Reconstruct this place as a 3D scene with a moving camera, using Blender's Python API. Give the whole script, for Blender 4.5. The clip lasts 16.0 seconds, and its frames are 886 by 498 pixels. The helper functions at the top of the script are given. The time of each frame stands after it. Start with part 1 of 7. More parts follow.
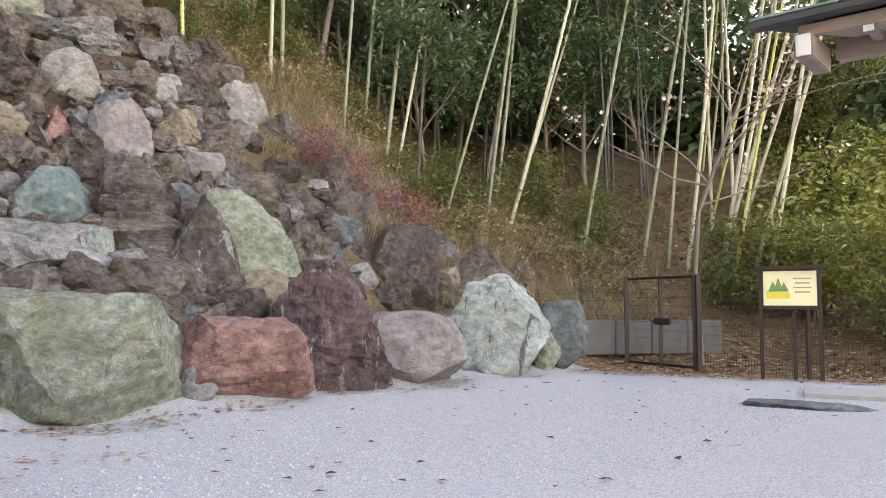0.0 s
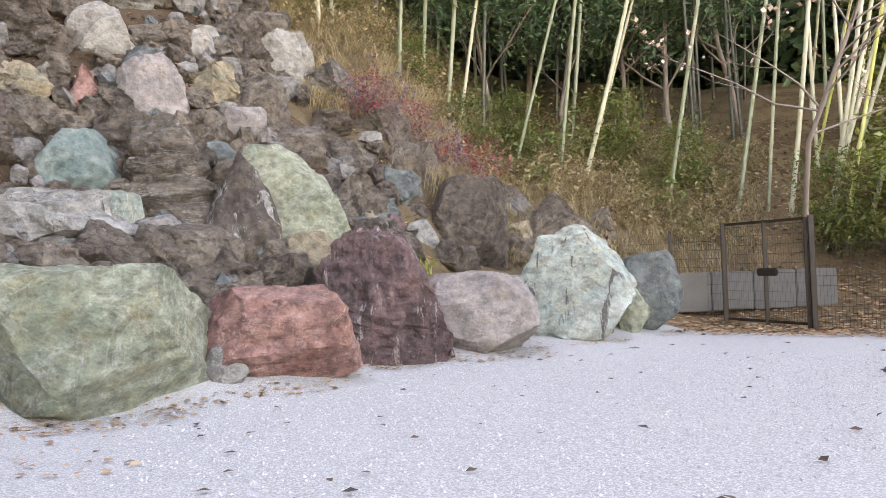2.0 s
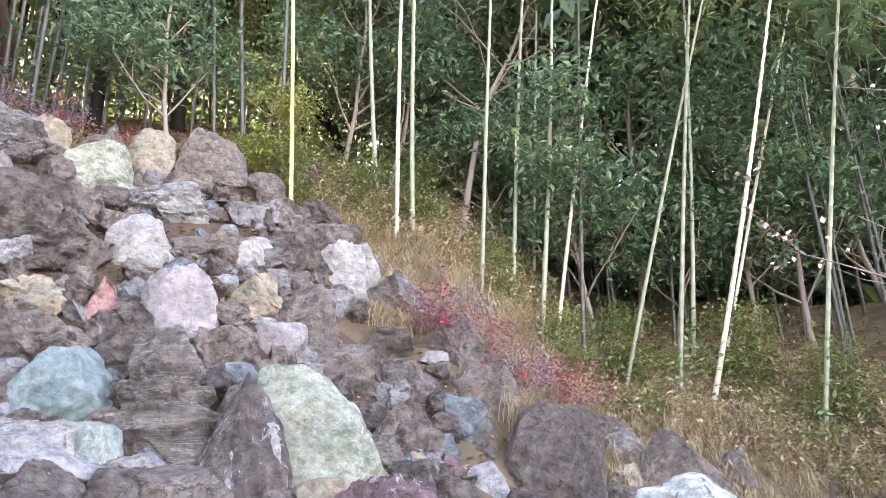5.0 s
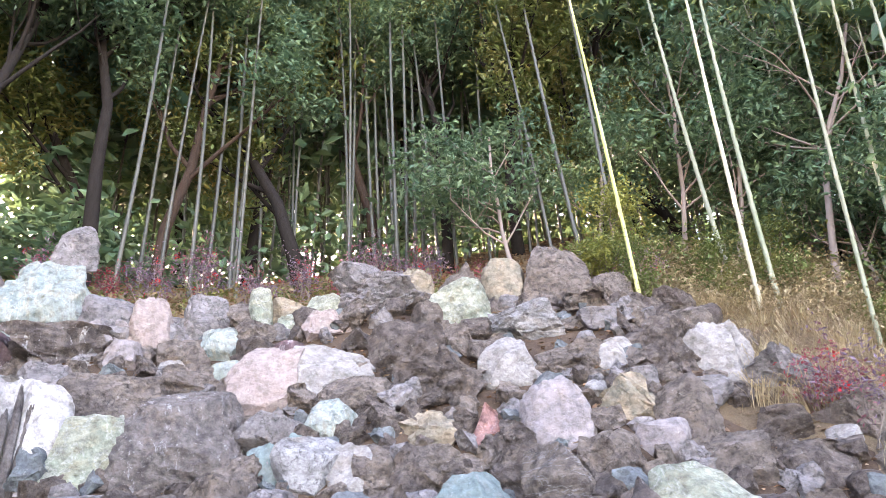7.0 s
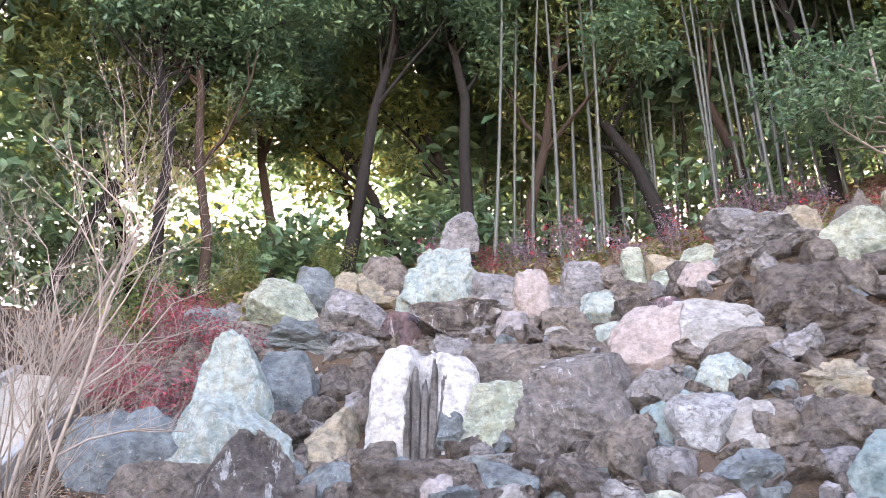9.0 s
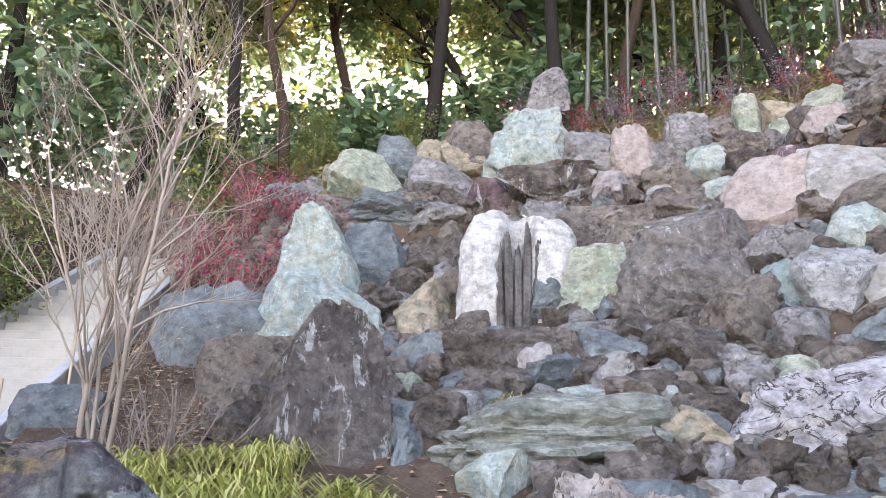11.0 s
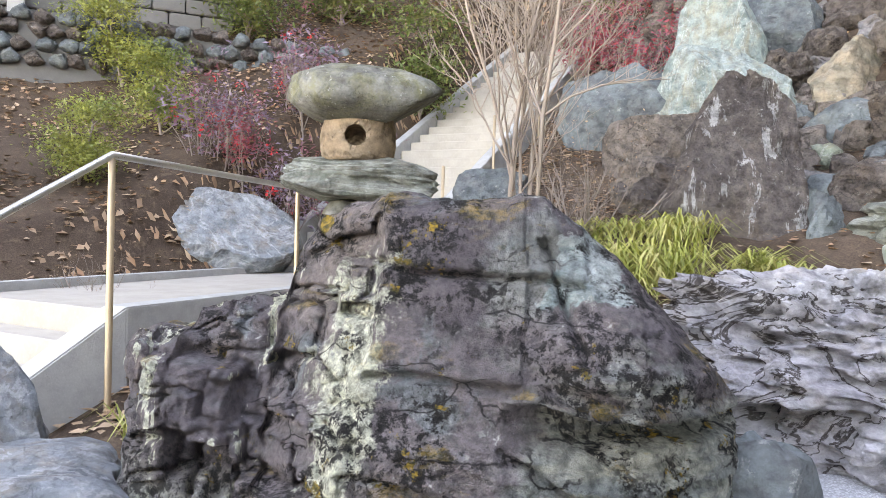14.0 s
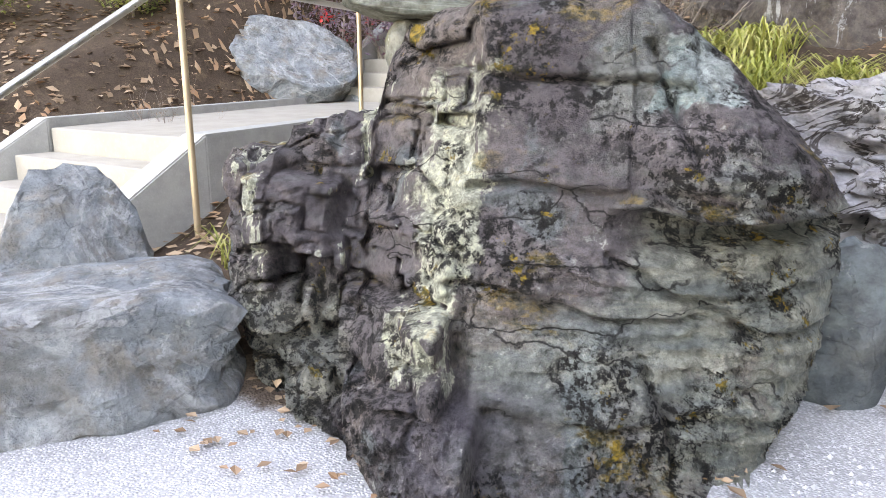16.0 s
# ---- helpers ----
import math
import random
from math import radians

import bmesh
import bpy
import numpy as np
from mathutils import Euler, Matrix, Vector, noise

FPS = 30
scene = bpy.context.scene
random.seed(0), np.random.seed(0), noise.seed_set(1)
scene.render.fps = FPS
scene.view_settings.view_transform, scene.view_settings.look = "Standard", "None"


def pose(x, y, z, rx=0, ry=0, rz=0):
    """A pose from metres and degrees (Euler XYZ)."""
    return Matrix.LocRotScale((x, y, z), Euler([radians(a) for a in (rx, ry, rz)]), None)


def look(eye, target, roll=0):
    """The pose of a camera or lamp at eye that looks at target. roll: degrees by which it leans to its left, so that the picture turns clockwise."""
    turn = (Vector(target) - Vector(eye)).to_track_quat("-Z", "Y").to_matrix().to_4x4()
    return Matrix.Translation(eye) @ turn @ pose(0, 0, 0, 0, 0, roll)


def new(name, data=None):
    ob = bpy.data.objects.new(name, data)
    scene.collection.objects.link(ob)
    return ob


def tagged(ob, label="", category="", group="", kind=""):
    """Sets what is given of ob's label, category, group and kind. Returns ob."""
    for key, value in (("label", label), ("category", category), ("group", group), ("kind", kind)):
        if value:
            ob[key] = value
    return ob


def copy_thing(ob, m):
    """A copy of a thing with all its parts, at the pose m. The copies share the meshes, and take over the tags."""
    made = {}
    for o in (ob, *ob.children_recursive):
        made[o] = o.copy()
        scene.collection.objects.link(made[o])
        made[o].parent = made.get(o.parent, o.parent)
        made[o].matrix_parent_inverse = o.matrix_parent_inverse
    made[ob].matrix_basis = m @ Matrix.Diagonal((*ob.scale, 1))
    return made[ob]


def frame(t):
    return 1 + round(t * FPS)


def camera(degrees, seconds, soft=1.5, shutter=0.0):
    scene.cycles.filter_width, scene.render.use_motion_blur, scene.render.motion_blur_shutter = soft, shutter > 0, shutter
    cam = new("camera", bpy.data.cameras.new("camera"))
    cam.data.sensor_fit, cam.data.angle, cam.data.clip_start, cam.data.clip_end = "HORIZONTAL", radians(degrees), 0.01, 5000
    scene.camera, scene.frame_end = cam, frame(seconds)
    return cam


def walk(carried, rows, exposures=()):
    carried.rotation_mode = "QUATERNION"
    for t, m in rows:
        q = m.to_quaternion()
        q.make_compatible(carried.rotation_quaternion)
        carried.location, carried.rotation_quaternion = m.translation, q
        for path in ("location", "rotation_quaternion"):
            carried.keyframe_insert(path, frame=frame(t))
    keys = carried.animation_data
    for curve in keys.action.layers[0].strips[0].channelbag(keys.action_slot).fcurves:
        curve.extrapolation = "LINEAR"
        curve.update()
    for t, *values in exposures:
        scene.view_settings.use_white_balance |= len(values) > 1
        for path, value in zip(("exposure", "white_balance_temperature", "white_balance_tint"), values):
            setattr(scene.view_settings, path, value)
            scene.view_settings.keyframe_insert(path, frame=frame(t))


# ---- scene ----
cam = camera(60.4, 16.0, soft=0.6)
SKY = 0.15
PATH = [
    (0, (0.475, 0.88, 1.188), (0.321, 2.869, 1.33), 0.1),
    (0.5, (0.499, 1.138, 1.183), (0.076, 3.089, 1.293), -2.4),
    (1, (0.51, 1.468, 1.147), (0.114, 3.429, 1.167), -2.4),
    (1.5, (0.469, 1.873, 1.186), (0.107, 3.84, 1.21), -2.3),
    (2, (0.539, 2.316, 1.179), (0.177, 4.282, 1.219), -2.2),
    (2.5, (0.536, 2.801, 1.192), (0.246, 4.779, 1.238), -1.5),
    (3, (0.522, 3.287, 1.227), (0.357, 5.28, 1.259), -1.8),
    (3.2, (0.569, 3.471, 1.234), (0.376, 5.462, 1.27), -2.0),
    (5.3, (0.842, 4.837, 1.406), (0.107, 6.562, 2.1), -0.3),
    (5.5, (0.845, 4.833, 1.405), (0.037, 6.518, 2.116), -0.1),
    (6, (0.848, 4.831, 1.403), (-0.155, 6.367, 2.2), -2.9),
    (6.5, (0.852, 4.827, 1.401), (-0.308, 6.208, 2.266), -4.2),
    (7, (0.852, 4.828, 1.402), (-0.454, 6.038, 2.312), -3.7),
    (7.5, (0.853, 4.827, 1.403), (-0.601, 5.849, 2.321), -2.8),
    (8, (0.858, 4.819, 1.402), (-0.725, 5.653, 2.295), -1.6),
    (8.5, (0.837, 4.841, 1.411), (-0.855, 5.455, 2.283), -0.4),
    (9, (0.81, 4.836, 1.424), (-0.964, 5.238, 2.257), 1.3),
    (9.2, (0.802, 4.837, 1.428), (-0.992, 5.175, 2.244), 1.6),
    (11.3, (-0.165, 4.978, 1.486), (-2.101, 5.162, 1.951), 0.9),
    (11.5, (-0.139, 4.974, 1.479), (-2.09, 5.132, 1.892), 0.9),
    (12, (-0.092, 4.955, 1.46), (-2.068, 4.952, 1.771), 1.4),
    (12.5, (-0.064, 4.935, 1.435), (-2.053, 4.854, 1.633), 1.2),
    (12.9, (0.02, 4.898, 1.419), (-1.959, 4.656, 1.567), 1.5),
    (13, (0.001, 4.916, 1.423), (-1.968, 4.595, 1.563), 1.5),
    (13.5, (0.077, 4.94, 1.395), (-1.828, 4.33, 1.434), 1.8),
    (14, (0.126, 4.932, 1.379), (-1.72, 4.164, 1.338), 1.6),
    (14.5, (0.161, 4.857, 1.353), (-1.662, 4.044, 1.235), 0.8),
    (15, (0.185, 4.793, 1.326), (-1.589, 3.91, 1.055), 0.3),
    (15.5, (0.211, 4.774, 1.301), (-1.506, 3.827, 0.905), -0.4),
    (16, (0.189, 4.768, 1.296), (-1.556, 3.913, 0.821), -0.2),
]
EXPOSURE = [(0.0, 3.5, 10800, 30), (0.6, 3.74, 10800, 30), (3.2, 3.92, 10800, 30), (5.3, 4.40, 8200, 37), (9.2, 4.18, 8200, 37), (11.5, 3.95, 8700, 31), (14.0, 4.2, 9900, 29), (16.0, 4.25, 10700, 28)]
walk(cam, [(t, look(eye, target, roll)) for t, eye, target, roll in PATH], EXPOSURE)

# ---- light ----
world = bpy.data.worlds.new("world")
scene.world = world
world.use_nodes = True
wn, wl = world.node_tree.nodes, world.node_tree.links
sky = wn.new("ShaderNodeTexSky")
sky.sky_type, sky.sun_disc = "NISHITA", False
SUN_AZ, SUN_EL = 80.0, 20.0     # degrees to the left of +y, and above the horizon
sky.sun_elevation, sky.sun_rotation = radians(SUN_EL), radians(-SUN_AZ)
wl.new(sky.outputs[0], wn["Background"].inputs[0])
wn["Background"].inputs[1].default_value = SKY
sun = new("sun", bpy.data.lights.new("sun", "SUN"))
sun.data.energy, sun.data.angle, sun.data.color = 3.6, radians(1.0), (1.0, 0.86, 0.66)
toward = Vector((-math.sin(radians(SUN_AZ)) * math.cos(radians(SUN_EL)), math.cos(radians(SUN_AZ)) * math.cos(radians(SUN_EL)), math.sin(radians(SUN_EL))))
sun.matrix_world = look(toward * 60, (0, 0, 0))


# ---- materials ----
def material(name):
    m = bpy.data.materials.new(name)
    m.use_nodes = True
    return m, m.node_tree.nodes, m.node_tree.links, m.node_tree.nodes["Principled BSDF"]


def coords(n, l, local=True, spread=40.0):
    """Texture places: local ones are shifted by the thing's own random number."""
    tc = n.new("ShaderNodeTexCoord")
    if not local:
        return n.new("ShaderNodeNewGeometry").outputs["Position"]
    info, add = n.new("ShaderNodeObjectInfo"), n.new("ShaderNodeVectorMath")
    add.operation = "MULTIPLY_ADD"
    l.new(info.outputs["Random"], add.inputs[0])
    add.inputs[1].default_value = (spread, spread * 0.7, spread * 1.3)
    l.new(tc.outputs["Object"], add.inputs[2])
    return add.outputs[0]


def scaled(n, l, v, s):
    mp = n.new("ShaderNodeMapping")
    mp.inputs["Scale"].default_value = s
    l.new(v, mp.inputs[0])
    return mp.outputs[0]


def noisy(n, l, v, scale, detail=5.0, rough=0.6, distort=0.0):
    t = n.new("ShaderNodeTexNoise")
    t.inputs["Scale"].default_value, t.inputs["Detail"].default_value = scale, detail
    t.inputs["Roughness"].default_value, t.inputs["Distortion"].default_value = rough, distort
    l.new(v, t.inputs["Vector"])
    return t.outputs["Fac"]


def step(n, l, fac, lo, hi, a=0.0, b=1.0):
    r = n.new("ShaderNodeMapRange")
    r.inputs[1].default_value, r.inputs[2].default_value, r.inputs[3].default_value, r.inputs[4].default_value = lo, hi, a, b
    r.interpolation_type = "SMOOTHSTEP"
    l.new(fac, r.inputs[0])
    return r.outputs[0]


def blend(n, l, fac, a, b, kind="MIX"):
    m = n.new("ShaderNodeMix")
    m.data_type, m.blend_type = "RGBA", kind
    for sock, val in ((m.inputs[0], fac), (m.inputs[6], a), (m.inputs[7], b)):
        if isinstance(val, tuple):
            sock.default_value = (*val, 1)
        elif isinstance(val, float):
            sock.default_value = val
        else:
            l.new(val, sock)
    return m.outputs[2]


def relief(n, l, bsdf, parts, strength=0.6):
    """Bumps from (height, distance) pairs, one upon another."""
    last = None
    for fac, dist in parts:
        b = n.new("ShaderNodeBump")
        b.inputs["Strength"].default_value, b.inputs["Distance"].default_value = strength, dist
        l.new(fac, b.inputs["Height"])
        if last:
            l.new(last, b.inputs["Normal"])
        last = b.outputs[0]
    l.new(last, bsdf.inputs["Normal"])


def stone(name, c1, c2, c3, vein=None, bands=(1, 1, 1), vein_scale=2.2, vein_width=0.03, rough=0.85, bump=0.03, lichen=0.25, moss=0.1, pits=0.0, streak=None, run_at=0.555, crack=0.14, grit=0.55, spots_at=0.60, moss_paint=(0.13, 0.12, 0.02)):
    m, n, l, bsdf = material(name)
    c1, c2, c3 = (tuple(min(0.70, x * 0.86) for x in c) for c in (c1, c2, c3))
    vein = vein and tuple(x * 0.78 for x in vein)
    v = coords(n, l)
    vb = scaled(n, l, v, bands)
    big = noisy(n, l, vb, 1.3, 6, 0.62, 0.6)
    mid = noisy(n, l, vb, 5.0, 8, 0.65, 0.3)
    fine = noisy(n, l, v, 38.0, 6, 0.7)
    col = blend(n, l, step(n, l, big, 0.36, 0.64), c1, c2)
    col = blend(n, l, step(n, l, mid, 0.42, 0.70), col, c3)
    warm = noisy(n, l, v, 1.9, 7, 0.66, 0.4)
    col = blend(n, l, step(n, l, warm, 0.52, 0.70, 0.0, 0.35), col, (c2[0] * 0.95 + 0.02, c2[1] * 0.80 + 0.008, c2[2] * 0.62))
    dark = noisy(n, l, scaled(n, l, v, (1, 1, 0.45)), 2.6, 9, 0.72, 0.8)
    col = blend(n, l, step(n, l, dark, 0.56, 0.70, 0.0, 0.5), col, tuple(x * 0.40 for x in c1))
    if vein:
        vn = noisy(n, l, vb, vein_scale, 7, 0.6, 0.9)
        near = n.new("ShaderNodeMath")
        near.operation = "SUBTRACT"
        l.new(vn, near.inputs[0])
        near.inputs[1].default_value = 0.5
        away = n.new("ShaderNodeMath")
        away.operation = "ABSOLUTE"
        l.new(near.outputs[0], away.inputs[0])
        col = blend(n, l, step(n, l, away.outputs[0], vein_width * 0.3, vein_width, 0.9, 0.0), col, vein)
    if streak:
        run = noisy(n, l, scaled(n, l, v, (3.2, 3.2, 0.5)), 1.4, 9, 0.72, 0.3)
        col = blend(n, l, step(n, l, run, run_at, run_at + 0.035, 0.0, 0.95), col, streak)
    warp, mixed = n.new("ShaderNodeTexNoise"), n.new("ShaderNodeVectorMath")
    warp.inputs["Scale"].default_value, warp.inputs["Detail"].default_value = 2.2, 6
    l.new(vb, warp.inputs["Vector"])
    mixed.operation = "MULTIPLY_ADD"
    l.new(warp.outputs["Color"], mixed.inputs[0])
    mixed.inputs[1].default_value = (0.9, 0.9, 0.9)
    l.new(scaled(n, l, vb, (1, 1, 1.8)), mixed.inputs[2])
    split = n.new("ShaderNodeTexVoronoi")
    split.feature = "DISTANCE_TO_EDGE"
    split.inputs["Scale"].default_value = 2.1
    l.new(mixed.outputs[0], split.inputs["Vector"])
    gap = step(n, l, split.outputs["Distance"], 0.0, 0.02)
    col = blend(n, l, step(n, l, split.outputs["Distance"], 0.0, 0.014, crack, 0.0), col, (0.03, 0.026, 0.023))
    spots = noisy(n, l, v, 11.0, 8, 0.75)
    col = blend(n, l, step(n, l, spots, spots_at, spots_at + 0.05, 0.0, lichen), col, (0.62, 0.62, 0.56))
    green = noisy(n, l, v, 3.4, 7, 0.7)
    col = blend(n, l, step(n, l, green, 0.63, 0.72, 0.0, moss), col, moss_paint)
    col = blend(n, l, step(n, l, fine, 0.3, 0.75, 0.4, 1.0), blend(n, l, 0.3, col, (0.02, 0.02, 0.02)), col)
    grain = noisy(n, l, scaled(n, l, v, (1, 1, 1.25)), 7.0, 9, 0.68)
    col = blend(n, l, 1.0, col, step(n, l, grain, 0.30, 0.66, 0.20 + grit * 0.55, 1.14), "MULTIPLY")
    l.new(col, bsdf.inputs["Base Color"])
    bsdf.inputs["Roughness"].default_value = rough
    hollow = noisy(n, l, v, 9.0, 3, 0.5)
    bsdf.inputs["Specular IOR Level"].default_value = 0.2
    relief(n, l, bsdf, [(big, bump * 1.2), (mid, bump * 1.1), (gap, bump * 1.2 * crack), (step(n, l, hollow, 0.28, 0.5), bump * (0.6 + 3 * pits)), (grain, bump * 1.3), (fine, bump * 0.5)], 1.0)
    return m


def fractured_stone():
    """Purple-grey slab running into grey-green layers, with cream runs, black crusts and ochre moss."""
    m, n, l, bsdf = material("dark_fractured_rock")
    tc = n.new("ShaderNodeTexCoord")
    v = tc.outputs["Object"]
    place, facing = n.new("ShaderNodeSeparateXYZ"), n.new("ShaderNodeSeparateXYZ")
    l.new(v, place.inputs[0])
    l.new(n.new("ShaderNodeNewGeometry").outputs["Normal"], facing.inputs[0])
    def calc(op, a, b):
        q = n.new("ShaderNodeMath")
        q.operation = op
        for sock, val in zip(q.inputs, (a, b)):
            if isinstance(val, (int, float)):
                sock.default_value = val
            else:
                l.new(val, sock)
        return q.outputs[0]
    along, up = calc("SUBTRACT", 1.18, place.outputs[0]), place.outputs[2]
    rag, rag2 = noisy(n, l, v, 3.2, 9, 0.68, 0.3), noisy(n, l, scaled(n, l, v, (1, 1, 1.4)), 2.1, 8, 0.66, 0.3)
    a = calc("ADD", along, calc("MULTIPLY", calc("SUBTRACT", rag, 0.5), 0.7))
    b = calc("ADD", up, calc("MULTIPLY", calc("SUBTRACT", rag2, 0.5), 0.8))
    def patch(s0, s1, z0, z1, soft=0.04, deep=1.0):
        q = calc("MULTIPLY", step(n, l, a, s0 - soft, s0 + soft), step(n, l, a, s1 - soft, s1 + soft, 1.0, 0.0))
        q = calc("MULTIPLY", q, calc("MULTIPLY", step(n, l, b, z0 - soft, z0 + soft), step(n, l, b, z1 - soft, z1 + soft, 1.0, 0.0)))
        return calc("MULTIPLY", q, deep)
    big, mid = noisy(n, l, v, 1.7, 8, 0.65, 0.4), noisy(n, l, scaled(n, l, v, (1, 1, 2.2)), 5.0, 10, 0.7, 0.3)
    layer = noisy(n, l, scaled(n, l, v, (1.0, 1.0, 7.0)), 1.8, 9, 0.66, 0.5)
    grain, fine, speck = noisy(n, l, v, 24.0, 10, 0.78), noisy(n, l, v, 90.0, 5, 0.7), noisy(n, l, v, 19.0, 10, 0.82)
    col = blend(n, l, step(n, l, big, 0.38, 0.62), (0.12, 0.10, 0.106), (0.195, 0.165, 0.165))
    col = blend(n, l, step(n, l, mid, 0.50, 0.66, 0.0, 0.55), col, (0.16, 0.165, 0.155))
    pale = blend(n, l, step(n, l, layer, 0.40, 0.60), (0.24, 0.265, 0.245), (0.44, 0.435, 0.36))
    col = blend(n, l, patch(1.12, 2.9, -0.6, 0.60, 0.08, 0.85), col, pale)
    col = blend(n, l, patch(1.62, 2.9, -0.6, 0.92, 0.06, 0.9), col, pale)
    col = blend(n, l, patch(-0.4, 0.60, -0.6, 0.40, 0.07, 0.85), col, blend(n, l, step(n, l, layer, 0.42, 0.58), (0.25, 0.255, 0.22), (0.42, 0.40, 0.32)))
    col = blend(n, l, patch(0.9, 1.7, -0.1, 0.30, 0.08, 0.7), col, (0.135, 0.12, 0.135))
    col = blend(n, l, patch(0.70, 1.06, 1.0, 1.6, 0.05, 0.7), col, (0.27, 0.225, 0.205))
    col = blend(n, l, patch(1.45, 1.68, 1.08, 1.5, 0.04, 0.6), col, (0.27, 0.29, 0.26))
    col = blend(n, l, patch(1.66, 1.90, 1.14, 1.38, 0.015, 0.85), col, blend(n, l, step(n, l, mid, 0.42, 0.55), (0.50, 0.56, 0.53), (0.27, 0.36, 0.34)))
    col = blend(n, l, step(n, l, noisy(n, l, v, 2.9, 8, 0.66, 0.4), 0.53, 0.62, 0.0, 0.6), col, (0.27, 0.215, 0.185))
    col = blend(n, l, step(n, l, noisy(n, l, scaled(n, l, v, (1.2, 1, 0.8)), 2.4, 8, 0.66, 0.6), 0.55, 0.63, 0.0, 0.6), col, (0.19, 0.235, 0.235))
    run = noisy(n, l, scaled(n, l, v, (4.0, 2.0, 0.55)), 1.5, 9, 0.70, 0.2)
    cream = calc("MULTIPLY", step(n, l, run, 0.54, 0.565, 0.0, 0.95), patch(-0.2, 1.10, 0.3, 1.3, 0.04))
    cream = calc("MAXIMUM", cream, calc("MULTIPLY", patch(0.92, 1.08, 0.56, 1.25, 0.02), step(n, l, run, 0.40, 0.43, 0.0, 0.95)))
    col = blend(n, l, cream, col, blend(n, l, step(n, l, grain, 0.4, 0.6), (0.50, 0.50, 0.39), (0.68, 0.68, 0.53)))
    seam, seams = n.new("ShaderNodeTexVoronoi"), n.new("ShaderNodeVectorMath")
    seam.feature = "DISTANCE_TO_EDGE"
    seam.inputs["Scale"].default_value = 2.6
    seams.operation = "MULTIPLY_ADD"
    warp = n.new("ShaderNodeTexNoise")
    warp.inputs["Scale"].default_value, warp.inputs["Detail"].default_value = 2.4, 8
    l.new(v, warp.inputs["Vector"])
    l.new(warp.outputs["Color"], seams.inputs[0])
    seams.inputs[1].default_value = (0.5, 0.5, 0.35)
    l.new(scaled(n, l, v, (0.35, 0.25, 1.9)), seams.inputs[2])
    l.new(seams.outputs[0], seam.inputs["Vector"])
    split = seam.outputs["Distance"]
    col = blend(n, l, calc("MULTIPLY", step(n, l, split, 0.003, 0.016, 0.9, 0.0), step(n, l, big, 0.47, 0.55)), col, (0.02, 0.017, 0.016))
    crust = calc("MULTIPLY", step(n, l, speck, 0.49, 0.53), calc("MAXIMUM", step(n, l, noisy(n, l, v, 2.3, 6, 0.66), 0.47, 0.56), patch(-0.3, 1.0, -0.4, 0.55, 0.1, 0.9)))
    col = blend(n, l, crust, col, (0.018, 0.016, 0.015))
    dots = calc("MULTIPLY", step(n, l, speck, 0.43, 0.39), step(n, l, rag, 0.47, 0.56, 0.0, 0.85))
    col = blend(n, l, dots, col, (0.46, 0.46, 0.41))
    ledge = calc("MULTIPLY", step(n, l, facing.outputs[2], 0.35, 0.7), step(n, l, rag2, 0.56, 0.63))
    moss = calc("MAXIMUM", calc("MULTIPLY", ledge, 0.5), step(n, l, noisy(n, l, v, 4.6, 8, 0.72), 0.618, 0.642, 0.0, 0.95))
    col = blend(n, l, moss, col, blend(n, l, step(n, l, grain, 0.42, 0.58), (0.10, 0.09, 0.025), (0.36, 0.22, 0.03)))
    col = blend(n, l, 1.0, col, step(n, l, grain, 0.32, 0.66, 0.55, 1.3), "MULTIPLY")
    l.new(col, bsdf.inputs["Base Color"])
    bsdf.inputs["Roughness"].default_value = 0.75
    bsdf.inputs["Specular IOR Level"].default_value = 0.25
    relief(n, l, bsdf, [(mid, 0.06), (layer, 0.03), (step(n, l, split, 0.0, 0.03), 0.03), (speck, 0.03), (grain, 0.028), (fine, 0.010)], 1.0)
    return m


